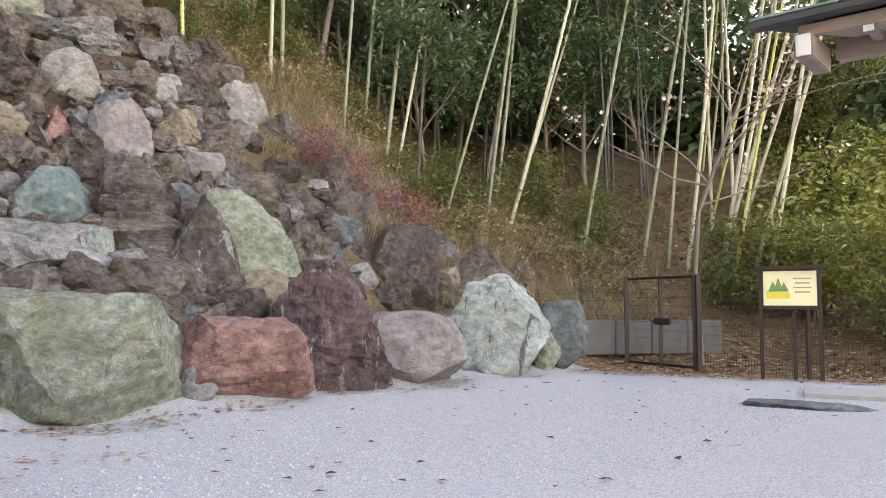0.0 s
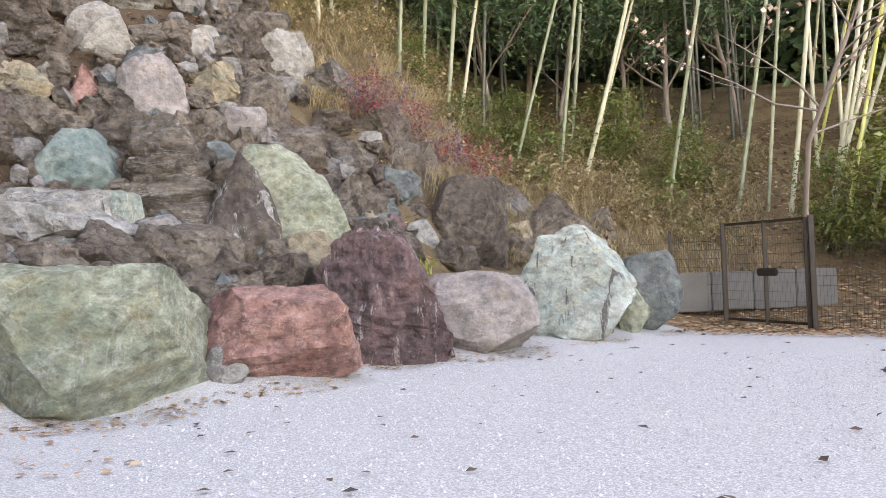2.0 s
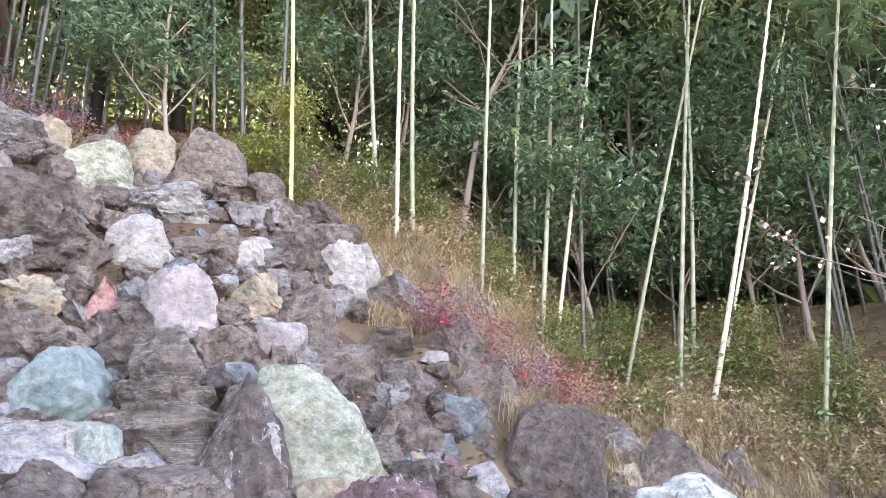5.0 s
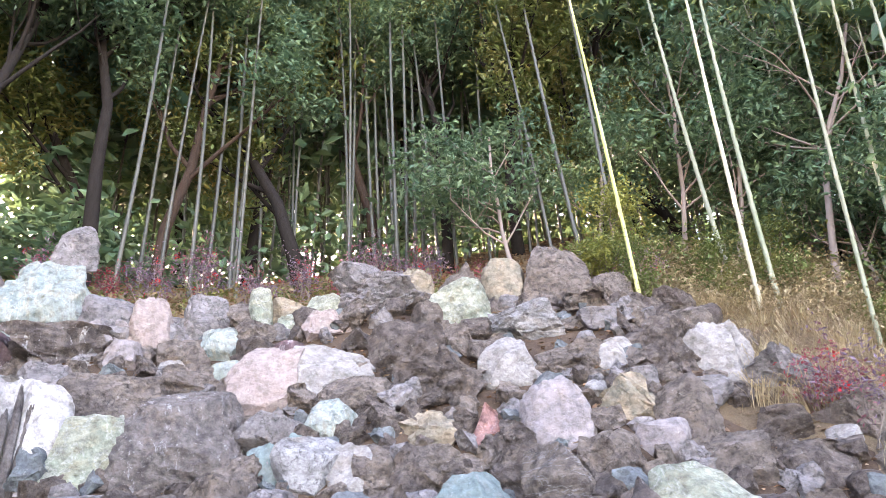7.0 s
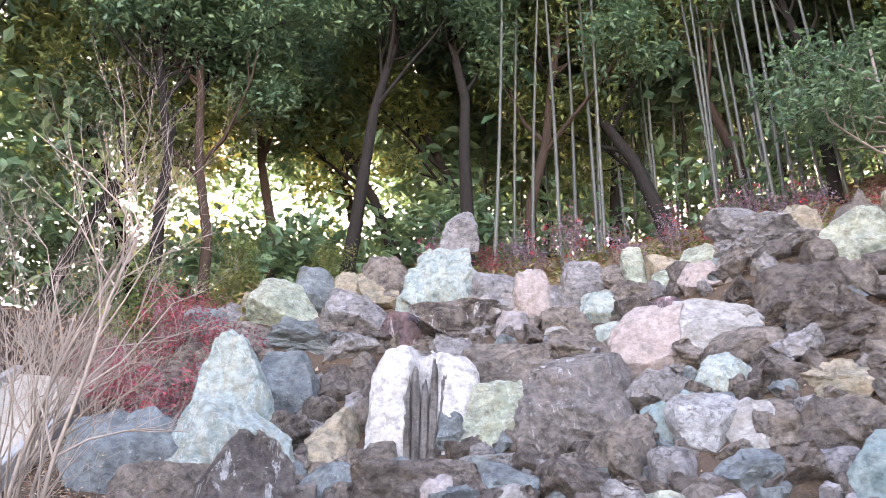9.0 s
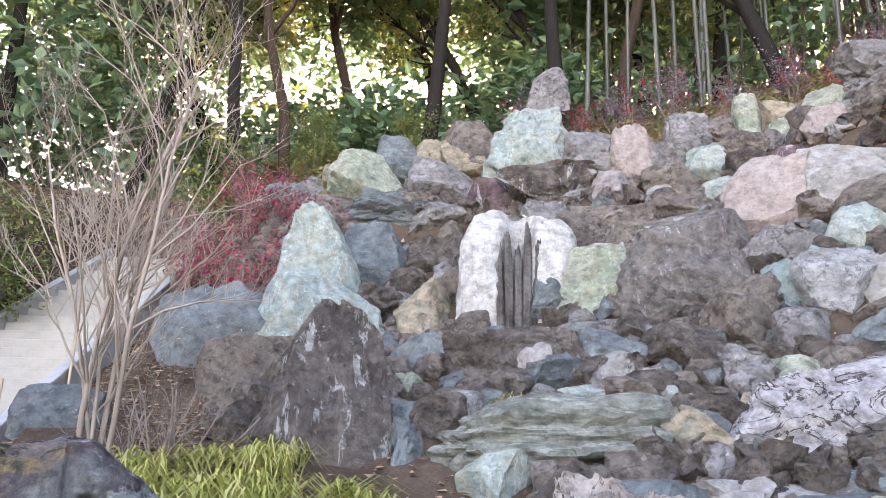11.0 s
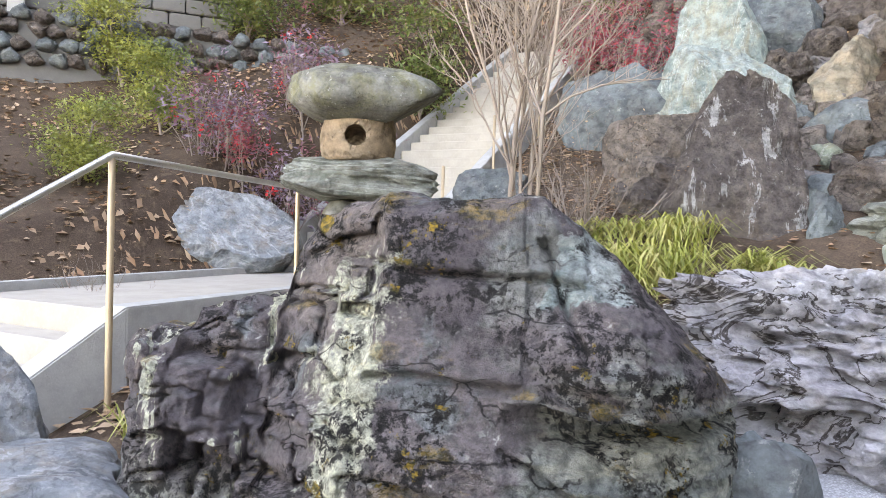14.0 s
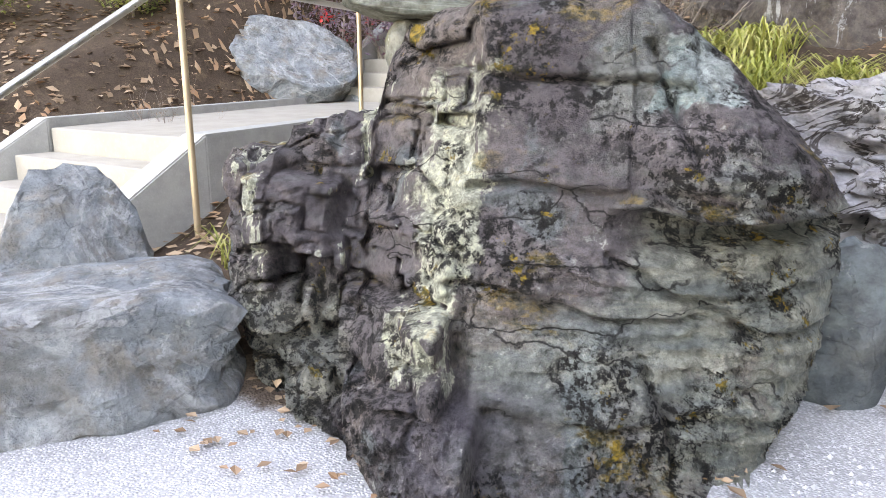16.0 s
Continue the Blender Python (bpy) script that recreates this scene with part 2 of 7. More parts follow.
STONE = {
    "lava": stone("lava_stone", (0.15, 0.122, 0.106), (0.27, 0.222, 0.192), (0.205, 0.165, 0.142), bump=0.065, pits=0.5, lichen=0.3, moss=0.12, crack=0.6, grit=0.55),
    "brown": stone("brown_stone", (0.22, 0.18, 0.155), (0.345, 0.285, 0.24), (0.275, 0.23, 0.195), bump=0.06, pits=0.3, crack=0.5, grit=0.58, lichen=0.3),
    "tan": stone("tan_stone", grit=0.66, c1=(0.36, 0.30, 0.22), c2=(0.27, 0.25, 0.19), c3=(0.42, 0.33, 0.23), bump=0.03),
    "grey": stone("grey_stone", grit=0.62, c1=(0.22, 0.205, 0.20), c2=(0.36, 0.34, 0.33), c3=(0.28, 0.25, 0.24), bump=0.035, pits=0.2, crack=0.5),
    "mauve": stone("mauve_stone", grit=0.7, c1=(0.28, 0.245, 0.235), c2=(0.35, 0.305, 0.285), c3=(0.29, 0.265, 0.265), bump=0.018),
    "pink": stone("pink_stone", grit=0.75, c1=(0.35, 0.275, 0.245), c2=(0.40, 0.325, 0.29), c3=(0.38, 0.32, 0.285), bump=0.022),
    "red": stone("red_stone", (0.33, 0.16, 0.14), (0.44, 0.245, 0.215), (0.28, 0.15, 0.135), vein=(0.48, 0.35, 0.32), vein_scale=4.0, vein_width=0.012, bump=0.025, lichen=0.15),
    "purple": stone("purple_stone", (0.115, 0.08, 0.085), (0.27, 0.165, 0.17), (0.17, 0.125, 0.125), bands=(2.2, 2.2, 0.6), streak=(0.36, 0.31, 0.31), bump=0.035, lichen=0.25),
    "green": stone("green_stone", grit=0.68, c1=(0.37, 0.43, 0.33), c2=(0.57, 0.60, 0.47), c3=(0.45, 0.43, 0.30), vein=(0.60, 0.63, 0.53), vein_scale=2.4, vein_width=0.03, bump=0.065, lichen=0.35),
    "bluewhite": stone("pale_green_stone", grit=0.78, c1=(0.25, 0.32, 0.30), c2=(0.36, 0.42, 0.385), c3=(0.34, 0.33, 0.26), vein=(0.50, 0.54, 0.50), bands=(1.8, 1.8, 0.7), vein_scale=1.6, vein_width=0.012, bump=0.025),
    "striped": stone("striped_pale_green_stone", grit=0.72, c1=(0.36, 0.45, 0.43), c2=(0.52, 0.59, 0.55), c3=(0.46, 0.46, 0.38), streak=(0.14, 0.125, 0.125), run_at=0.565, bump=0.03),
    "teal": stone("teal_stone", grit=0.75, c1=(0.11, 0.165, 0.16), c2=(0.18, 0.245, 0.235), c3=(0.21, 0.25, 0.235), bump=0.012, rough=0.65, lichen=0.12),
    "slate": stone("slate_stone", grit=0.66, c1=(0.12, 0.14, 0.145), c2=(0.21, 0.245, 0.245), c3=(0.165, 0.175, 0.175), bump=0.025),
    "blue": stone("blue_grey_stone", grit=0.7, c1=(0.245, 0.275, 0.29), c2=(0.37, 0.40, 0.41), c3=(0.33, 0.295, 0.255), vein=(0.50, 0.51, 0.51), vein_scale=2.0, bump=0.03),
    "white": stone("white_stone", grit=0.8, c1=(0.33, 0.31, 0.28), c2=(0.42, 0.40, 0.375), c3=(0.27, 0.245, 0.22), bump=0.025, lichen=0.1, moss=0.03),
    "marble": stone("marbled_stone", grit=0.75, c1=(0.34, 0.33, 0.315), c2=(0.45, 0.445, 0.43), c3=(0.27, 0.26, 0.25), vein=(0.24, 0.225, 0.215), vein_scale=1.9, vein_width=0.012, bump=0.04, lichen=0.1),
    "marblep": stone("purple_marbled_stone", (0.60, 0.565, 0.58), (0.78, 0.76, 0.775), (0.54, 0.49, 0.46), vein=(0.085, 0.065, 0.055), bands=(1.0, 1.0, 1.9), vein_scale=1.7, vein_width=0.021, bump=0.06, moss=0.25, lichen=0.4),
    "brownvein": stone("streaked_brown_stone", (0.36, 0.285, 0.235), (0.56, 0.475, 0.42), (0.66, 0.60, 0.56), vein=(0.06, 0.046, 0.04), bands=(2.6, 2.6, 0.5), vein_scale=1.6, vein_width=0.009, bump=0.045),
    "darkvein": stone("dark_veined_stone", (0.145, 0.12, 0.11), (0.29, 0.24, 0.21), (0.20, 0.165, 0.145), bands=(2.0, 2.0, 0.8), streak=(0.52, 0.505, 0.48), run_at=0.562, bump=0.075, lichen=0.5),
    "strata": stone("layered_stone", (0.17, 0.14, 0.12), (0.33, 0.275, 0.23), (0.22, 0.185, 0.16), vein=(0.42, 0.40, 0.38), bands=(0.7, 0.7, 4.5), vein_scale=1.4, vein_width=0.018, bump=0.05),
    "schist": stone("green_schist", (0.20, 0.225, 0.185), (0.36, 0.37, 0.31), (0.28, 0.265, 0.22), vein=(0.47, 0.49, 0.43), bands=(0.6, 0.6, 4.0), vein_scale=1.6, vein_width=0.03, bump=0.04),
    "slabgrey": stone("lichened_slab_stone", (0.22, 0.195, 0.18), (0.33, 0.295, 0.27), (0.27, 0.225, 0.205), bands=(1.8, 1.8, 0.8), bump=0.06, lichen=0.6, streak=(0.42, 0.40, 0.385), run_at=0.585),
    "whitefall": stone("white_quartz", grit=0.66, c1=(0.55, 0.53, 0.50), c2=(0.64, 0.625, 0.60), c3=(0.46, 0.42, 0.37), bands=(1.5, 1.5, 0.6), bump=0.025, lichen=0.05, moss=0.02),
    "hero": fractured_stone(),
    "cleft": stone("weathered_cleft_stone", (0.13, 0.115, 0.105), (0.30, 0.27, 0.25), (0.20, 0.17, 0.15), bands=(5, 5, 0.5), bump=0.05),
}


def earth(name, c1, c2, c3, scale=1.0, bump=0.03):
    m, n, l, bsdf = material(name)
    v = coords(n, l, local=False)
    a, b, c = noisy(n, l, v, 0.8 * scale, 5), noisy(n, l, v, 9 * scale, 7, 0.7), noisy(n, l, v, 70 * scale, 4, 0.7)
    col = blend(n, l, step(n, l, a, 0.35, 0.65), c1, c2)
    col = blend(n, l, step(n, l, b, 0.5, 0.68), col, c3)
    col = blend(n, l, step(n, l, c, 0.3, 0.7, 0.55, 0.0), col, (0.015, 0.012, 0.01))
    l.new(col, bsdf.inputs["Base Color"])
    bsdf.inputs["Roughness"].default_value = 0.95
    bsdf.inputs["Specular IOR Level"].default_value = 0.1
    relief(n, l, bsdf, [(b, bump), (c, bump * 0.3)], 0.9)
    return m


def gravel_ground():
    m, n, l, bsdf = material("white_gravel")
    v = coords(n, l, local=False)
    vo = n.new("ShaderNodeTexVoronoi")
    vo.inputs["Scale"].default_value = 85
    l.new(v, vo.inputs["Vector"])
    big, mid = noisy(n, l, v, 0.7, 6, 0.6), noisy(n, l, v, 6.0, 6, 0.7)
    grey = n.new("ShaderNodeSeparateColor")
    l.new(vo.outputs["Color"], grey.inputs[0])
    col = blend(n, l, step(n, l, grey.outputs[0], 0.0, 1.0), (0.335, 0.335, 0.338), (0.53, 0.53, 0.532))
    col = blend(n, l, step(n, l, vo.outputs["Distance"], 0.25, 0.75, 0.0, 0.55), col, (0.22, 0.215, 0.21))
    col = blend(n, l, step(n, l, mid, 0.55, 0.75, 0.0, 0.35), col, (0.36, 0.34, 0.32))
    col = blend(n, l, step(n, l, big, 0.52, 0.72, 0.0, 0.35), col, (0.42, 0.40, 0.38))
    # the gravel runs out into leaf-strewn soil where the land rises and beyond the fence
    place = n.new("ShaderNodeSeparateXYZ")
    l.new(v, place.inputs[0])
    rise = n.new("ShaderNodeMath")
    rise.operation = "MULTIPLY_ADD"
    l.new(mid, rise.inputs[0])
    rise.inputs[1].default_value = 0.10
    l.new(place.outputs[2], rise.inputs[2])
    line = n.new("ShaderNodeVectorMath")
    line.operation = "DOT_PRODUCT"
    l.new(v, line.inputs[0])
    line.inputs[1].default_value = (0.38, 1.0, 0.0)
    wave = n.new("ShaderNodeMath")
    wave.operation = "MULTIPLY_ADD"
    l.new(mid, wave.inputs[0])
    wave.inputs[1].default_value = 0.8
    l.new(line.outputs["Value"], wave.inputs[2])
    dirt = blend(n, l, step(n, l, mid, 0.4, 0.6), (0.17, 0.11, 0.075), (0.31, 0.215, 0.14))
    col = blend(n, l, step(n, l, rise.outputs[0], 0.20, 0.28), col, dirt)
    col = blend(n, l, step(n, l, wave.outputs[0], 15.55, 15.75), col, dirt)
    bed = n.new("ShaderNodeMath")
    bed.operation = "MULTIPLY_ADD"
    l.new(mid, bed.inputs[0])
    bed.inputs[1].default_value = 0.35
    l.new(place.outputs[0], bed.inputs[2])
    within = n.new("ShaderNodeMath")
    within.operation = "MULTIPLY"
    l.new(step(n, l, bed.outputs[0], -1.82, -1.72, 1.0, 0.0), within.inputs[0])
    l.new(step(n, l, place.outputs[1], 3.2, 3.4, 1.0, 0.0), within.inputs[1])
    col = blend(n, l, within.outputs[0], col, blend(n, l, step(n, l, mid, 0.4, 0.6), (0.075, 0.05, 0.036), (0.15, 0.105, 0.07)))
    l.new(col, bsdf.inputs["Base Color"])
    bsdf.inputs["Roughness"].default_value = 0.9
    relief(n, l, bsdf, [(big, 0.05), (step(n, l, vo.outputs["Distance"], 0.0, 0.7, 1.0, 0.0), 0.006)], 0.6)
    return m


def leafy(name, c1, c2, c3=None, rough=0.5, through_light=0.25, scale=1.2):
    """A leaf's colours differ leaf by leaf and, slowly, over the crown."""
    m, n, l, bsdf = material(name)
    geo = n.new("ShaderNodeNewGeometry")
    col = blend(n, l, geo.outputs["Random Per Island"], c1, c2)
    if c3:
        patch = noisy(n, l, geo.outputs["Position"], scale, 3)
        col = blend(n, l, step(n, l, patch, 0.48, 0.62, 0.0, 0.85), col, c3)
    l.new(col, bsdf.inputs["Base Color"])
    bsdf.inputs["Roughness"].default_value = rough
    tr, mix = n.new("ShaderNodeBsdfTranslucent"), n.new("ShaderNodeMixShader")
    l.new(col, tr.inputs[0])
    mix.inputs[0].default_value = through_light
    l.new(bsdf.outputs[0], mix.inputs[1])
    l.new(tr.outputs[0], mix.inputs[2])
    l.new(mix.outputs[0], n["Material Output"].inputs[0])
    return m


def plain(name, c, rough=0.6, metal=0.0, vary=0.3, scale=6.0, bands=(1, 1, 1), bump=0.004):
    """Paint, metal, wood or concrete: a colour with stains at two sizes and a fine relief."""
    m, n, l, bsdf = material(name)
    v = scaled(n, l, coords(n, l), bands)
    a, b = noisy(n, l, v, scale, 6, 0.65), noisy(n, l, v, scale * 9, 5, 0.7)
    col = blend(n, l, step(n, l, a, 0.35, 0.75, 0.0, vary), c, tuple(x * 0.45 for x in c))
    col = blend(n, l, step(n, l, b, 0.45, 0.8, 0.0, vary), col, tuple(min(1, x * 1.35 + 0.01) for x in c))
    l.new(col, bsdf.inputs["Base Color"])
    l.new(step(n, l, b, 0.2, 0.8, max(0.05, rough - 0.12), min(1, rough + 0.12)), bsdf.inputs["Roughness"])
    bsdf.inputs["Metallic"].default_value = metal
    relief(n, l, bsdf, [(a, bump), (b, bump * 0.4)], 0.6)
    return m


def culm_paint(name, c1, c2):
    m, n, l, bsdf = material(name)
    v = coords(n, l)
    a = noisy(n, l, scaled(n, l, v, (3, 3, 0.35)), 1.6, 6, 0.6)
    b = noisy(n, l, scaled(n, l, v, (1, 1, 0.1)), 22.0, 5, 0.7)
    info = n.new("ShaderNodeObjectInfo")
    col = blend(n, l, step(n, l, a, 0.35, 0.65), c1, c2)
    col = blend(n, l, step(n, l, b, 0.5, 0.75, 0.0, 0.5), col, tuple(x * 0.5 for x in c1))
    col = blend(n, l, step(n, l, info.outputs["Random"], 0.0, 1.0, 0.0, 0.4), col, tuple(x * 0.55 for x in c2))
    l.new(col, bsdf.inputs["Base Color"])
    bsdf.inputs["Roughness"].default_value = 0.5
    return m


GRAVEL = gravel_ground()
SOIL = earth("bare_soil", (0.075, 0.05, 0.036), (0.12, 0.082, 0.058), (0.16, 0.11, 0.075))
# brown litter made lighter and more orange, painting in the sun on the hillside
LITTER = earth("sun_warmed_litter_soil", (0.18, 0.12, 0.07), (0.31, 0.21, 0.12), (0.36, 0.235, 0.125), 1.3, 0.06)
DRYSLOPE = earth("dry_grass_soil", (0.20, 0.145, 0.092), (0.31, 0.23, 0.145), (0.24, 0.17, 0.105), 1.1, 0.08)
CONCRETE = plain("pale_concrete", (0.35, 0.315, 0.265), 0.85, vary=0.35, scale=3.0, bump=0.006)
CONCRETE_DARK = plain("rough_concrete", (0.34, 0.335, 0.315), 0.9, vary=0.35, scale=8.0, bump=0.012)
STEEL = plain("brushed_steel", (0.55, 0.54, 0.51), 0.35, 0.9, 0.2, 8.0)
BRONZE_POST = plain("tan_painted_steel", (0.42, 0.31, 0.20), 0.45, 0.5, 0.3, 5.0)
FENCE_BROWN = plain("dark_brown_steel", (0.035, 0.026, 0.022), 0.5, 0.3, 0.3, 9.0)
WIRE = plain("fence_wire", (0.05, 0.04, 0.035), 0.55, 0.4, 0.2, 9.0)
WOOD = plain("weathered_wood", (0.22, 0.16, 0.12), 0.8, 0, 0.45, 3.0, (1, 1, 0.15), 0.01)
EAVE_WOOD = plain("eave_wood", (0.34, 0.26, 0.22), 0.75, 0, 0.4, 2.0, (0.2, 3, 3), 0.006)
ROOF_DARK = plain("dark_roof_sheet", (0.055, 0.06, 0.058), 0.6, 0.1, 0.4, 4.0)
ROOF_EDGE = plain("green_copper_edge", (0.20, 0.32, 0.27), 0.6, 0.2, 0.3, 5.0)
WHITE_PAINT = plain("white_paint", (0.78, 0.77, 0.74), 0.5, 0, 0.15, 6.0)
BOARD_CREAM = plain("cream_board", (0.80, 0.74, 0.45), 0.5, 0, 0.1, 3.0, bump=0.001)
PRINT_GREEN = plain("green_print", (0.12, 0.30, 0.10), 0.5, 0, 0.1)
PRINT_YELLOW = plain("yellow_print", (0.75, 0.60, 0.08), 0.5, 0, 0.1)
PRINT_GREY = plain("grey_print", (0.30, 0.28, 0.22), 0.5, 0, 0.1)
LANTERN_CAP = stone("mossy_lantern_stone", (0.19, 0.185, 0.155), (0.34, 0.335, 0.295), (0.24, 0.23, 0.13), bump=0.025, lichen=0.7, moss=0.5)
LANTERN_BOX = stone("tan_lantern_stone", (0.32, 0.22, 0.14), (0.42, 0.31, 0.21), (0.27, 0.19, 0.12), bump=0.015, pits=0.4, lichen=0.1)
# grey set dark so that the bank wall's tree shade is in its colour
OLD_SHADED_CONCRETE = plain("old_shaded_concrete", (0.13, 0.125, 0.118), 0.95, 0, 0.4, 3.0, bump=0.012)
BARK_DARK = plain("dark_bark", (0.022, 0.018, 0.015), 0.9, 0, 0.5, 4.0, (4, 4, 0.6), 0.03)
BARK_DARK.node_tree.nodes["Principled BSDF"].inputs["Specular IOR Level"].default_value = 0.1
BARK_BROWN = plain("red_brown_bark", (0.055, 0.036, 0.026), 0.9, 0, 0.5, 4.0, (5, 5, 0.4), 0.03)
BARK_BROWN.node_tree.nodes["Principled BSDF"].inputs["Specular IOR Level"].default_value = 0.1
BARK_PALE = plain("pale_bark", (0.31, 0.24, 0.19), 0.8, 0, 0.4, 6.0, (2, 2, 0.5), 0.006)
BARK_GREY = plain("grey_twig_bark", (0.24, 0.19, 0.16), 0.85, 0, 0.4, 6.0, (2, 2, 0.5), 0.006)
CULM = {
    # Y and W are paler copies that carry sunlight on the culms as colour
    "Y": culm_paint("sunlit_yellow_green_culm", (0.42, 0.42, 0.10), (0.56, 0.55, 0.22)),
    "G": culm_paint("green_culm", (0.20, 0.24, 0.15), (0.33, 0.345, 0.24)),
    "W": culm_paint("sunlit_whitish_culm", (0.42, 0.40, 0.27), (0.52, 0.50, 0.37)),
    # darkened copy of the green culm: the grove's shade is in its colour
    "D": culm_paint("shade_painted_grey_culm", (0.045, 0.05, 0.038), (0.09, 0.09, 0.068)),
}
LEAF_DARK = leafy("evergreen_leaf", (0.05, 0.11, 0.055), (0.165, 0.265, 0.125), (0.08, 0.18, 0.105), through_light=0.35)
LEAF_OLIVE = leafy("olive_leaf", (0.07, 0.11, 0.028), (0.15, 0.19, 0.05), (0.21, 0.20, 0.06))
LEAF_YELLOW = leafy("yellow_green_leaf", (0.16, 0.19, 0.045), (0.32, 0.32, 0.075), (0.12, 0.17, 0.05))
LEAF_BAMBOO = leafy("bamboo_leaf", (0.06, 0.12, 0.03), (0.15, 0.21, 0.06), (0.22, 0.23, 0.07))
LEAF_RED = leafy("nandina_red_leaf", (0.22, 0.05, 0.065), (0.46, 0.07, 0.08), (0.20, 0.10, 0.13), scale=3.0)
LEAF_PURPLE = leafy("nandina_purple_leaf", (0.14, 0.095, 0.13), (0.27, 0.20, 0.25), (0.30, 0.08, 0.09), scale=2.2)
BERRY = plain("red_berry", (0.62, 0.025, 0.03), 0.4, 0, 0.1)
BUD = plain("dry_pale_fruit", (0.55, 0.42, 0.34), 0.8, 0, 0.2)
BLADE = leafy("strap_leaf", (0.15, 0.18, 0.03), (0.37, 0.37, 0.09), (0.44, 0.39, 0.16), scale=4.0)
BRUSH = leafy("dry_undergrowth", (0.20, 0.145, 0.08), (0.46, 0.36, 0.20), (0.17, 0.155, 0.06), scale=0.9)
BRUSH_GREEN = leafy("rim_undergrowth", (0.08, 0.10, 0.03), (0.24, 0.25, 0.07), (0.20, 0.12, 0.055), scale=0.9)
STRAW = leafy("dry_straw", (0.29, 0.215, 0.12), (0.48, 0.38, 0.22), (0.26, 0.19, 0.105), scale=1.5)
FALLEN = leafy("fallen_leaf", (0.18, 0.10, 0.055), (0.50, 0.35, 0.23), (0.36, 0.19, 0.10), 0.8, 0.1, 2.0)
FALLEN_DARK = leafy("dark_fallen_leaf", (0.03, 0.022, 0.018), (0.11, 0.06, 0.035), None, 0.8, 0.0)
PEBBLE = leafy("white_pebble", (0.27, 0.27, 0.272), (0.57, 0.57, 0.57), None, 0.85, 0.0)


# ---- mesh tools ----
def mesh_of(name, verts, faces, mats, smooth=True, index=None):
    me = bpy.data.meshes.new(name)
    me.from_pydata([tuple(v) for v in verts] if not isinstance(verts, np.ndarray) else verts.tolist(), [], faces if isinstance(faces, list) else faces.tolist())
    for m in mats:
        me.materials.append(m)
    me.polygons.foreach_set("use_smooth", [smooth] * len(me.polygons))
    if index is not None:
        me.polygons.foreach_set("material_index", index)
    me.update()
    return me


def thing(name, label, category, at=(0, 0, 0), rz=0.0, group="", kind=""):
    ob = new(name)
    ob.matrix_basis = pose(*at, 0, 0, rz)
    return tagged(ob, label, category, group, kind)


def child(name, me, parent, m=None, label=""):
    ob = new(name, me)
    ob.parent = parent
    if m is not None:
        ob.matrix_basis = m
    return tagged(ob, label) if label else ob


def part(name, bm, mat, parent, label="", smooth=False, m=None):
    me = bpy.data.meshes.new(name)
    bm.to_mesh(me)
    bm.free()
    me.materials.append(mat)
    me.polygons.foreach_set("use_smooth", [smooth] * len(me.polygons))
    return child(name, me, parent, m, label)


def box_bm(sx, sy, sz, at=(0, 0, 0), bevel=0.008, rot=None):
    bm = bmesh.new()
    bmesh.ops.create_cube(bm, size=1.0)
    bmesh.ops.scale(bm, vec=(sx, sy, sz), verts=bm.verts)
    if bevel:
        bmesh.ops.bevel(bm, geom=bm.edges[:], offset=bevel, segments=2, affect="EDGES")
    if rot is not None:
        bmesh.ops.transform(bm, matrix=rot, verts=bm.verts)
    bmesh.ops.translate(bm, vec=at, verts=bm.verts)
    return bm


def tube(points, radii, sides=6, verts=None, faces=None):
    """A tapered tube along points, added to the lists."""
    verts, faces = ([] if verts is None else verts), ([] if faces is None else faces)
    pts = [Vector(p) for p in points]
    start = len(verts)
    for i, p in enumerate(pts):
        d = (pts[min(i + 1, len(pts) - 1)] - pts[max(i - 1, 0)]).normalized()
        u = d.cross(Vector((0.31, 0.95, 0.05))).normalized()
        w = d.cross(u)
        for k in range(sides):
            a = 2 * math.pi * k / sides
            verts.append(tuple(p + (u * math.cos(a) + w * math.sin(a)) * radii[i]))
    for i in range(len(pts) - 1):
        for k in range(sides):
            a, b = start + i * sides + k, start + i * sides + (k + 1) % sides
            faces.append((a, b, b + sides, a + sides))
    faces.append(tuple(start + (len(pts) - 1) * sides + k for k in range(sides)))
    return verts, faces


def leaves(places, size, rng, slim=0.5, droop=0.0, flat=False):
    """Pointed leaves, each of two folded faces, at the places. Returns vertices and faces."""
    n = len(places)
    d = rng.normal(size=(n, 3))
    d[:, 2] = d[:, 2] * 0.6 - droop
    if flat:
        d[:, 2] *= 0.12
    d /= np.linalg.norm(d, axis=1)[:, None]
    up = rng.normal(size=(n, 3)) * (0.15 if flat else 0.6) + np.array([0, 0, 1.0])
    side = np.cross(d, up)
    side /= np.linalg.norm(side, axis=1)[:, None] + 1e-9
    nor = np.cross(side, d)
    s = size * rng.uniform(0.6, 1.35, n)[:, None]
    p = np.asarray(places)
    v = np.stack([p, p + d * s * 0.5 + side * s * slim * 0.5 + nor * s * 0.08, p + d * s, p + d * s * 0.5 - side * s * slim * 0.5 + nor * s * 0.08], 1).reshape(-1, 3)
    b = np.arange(n)[:, None] * 4
    f = np.concatenate([b + [0, 1, 2], b + [0, 2, 3]], 1).reshape(-1, 3)
    return v, f


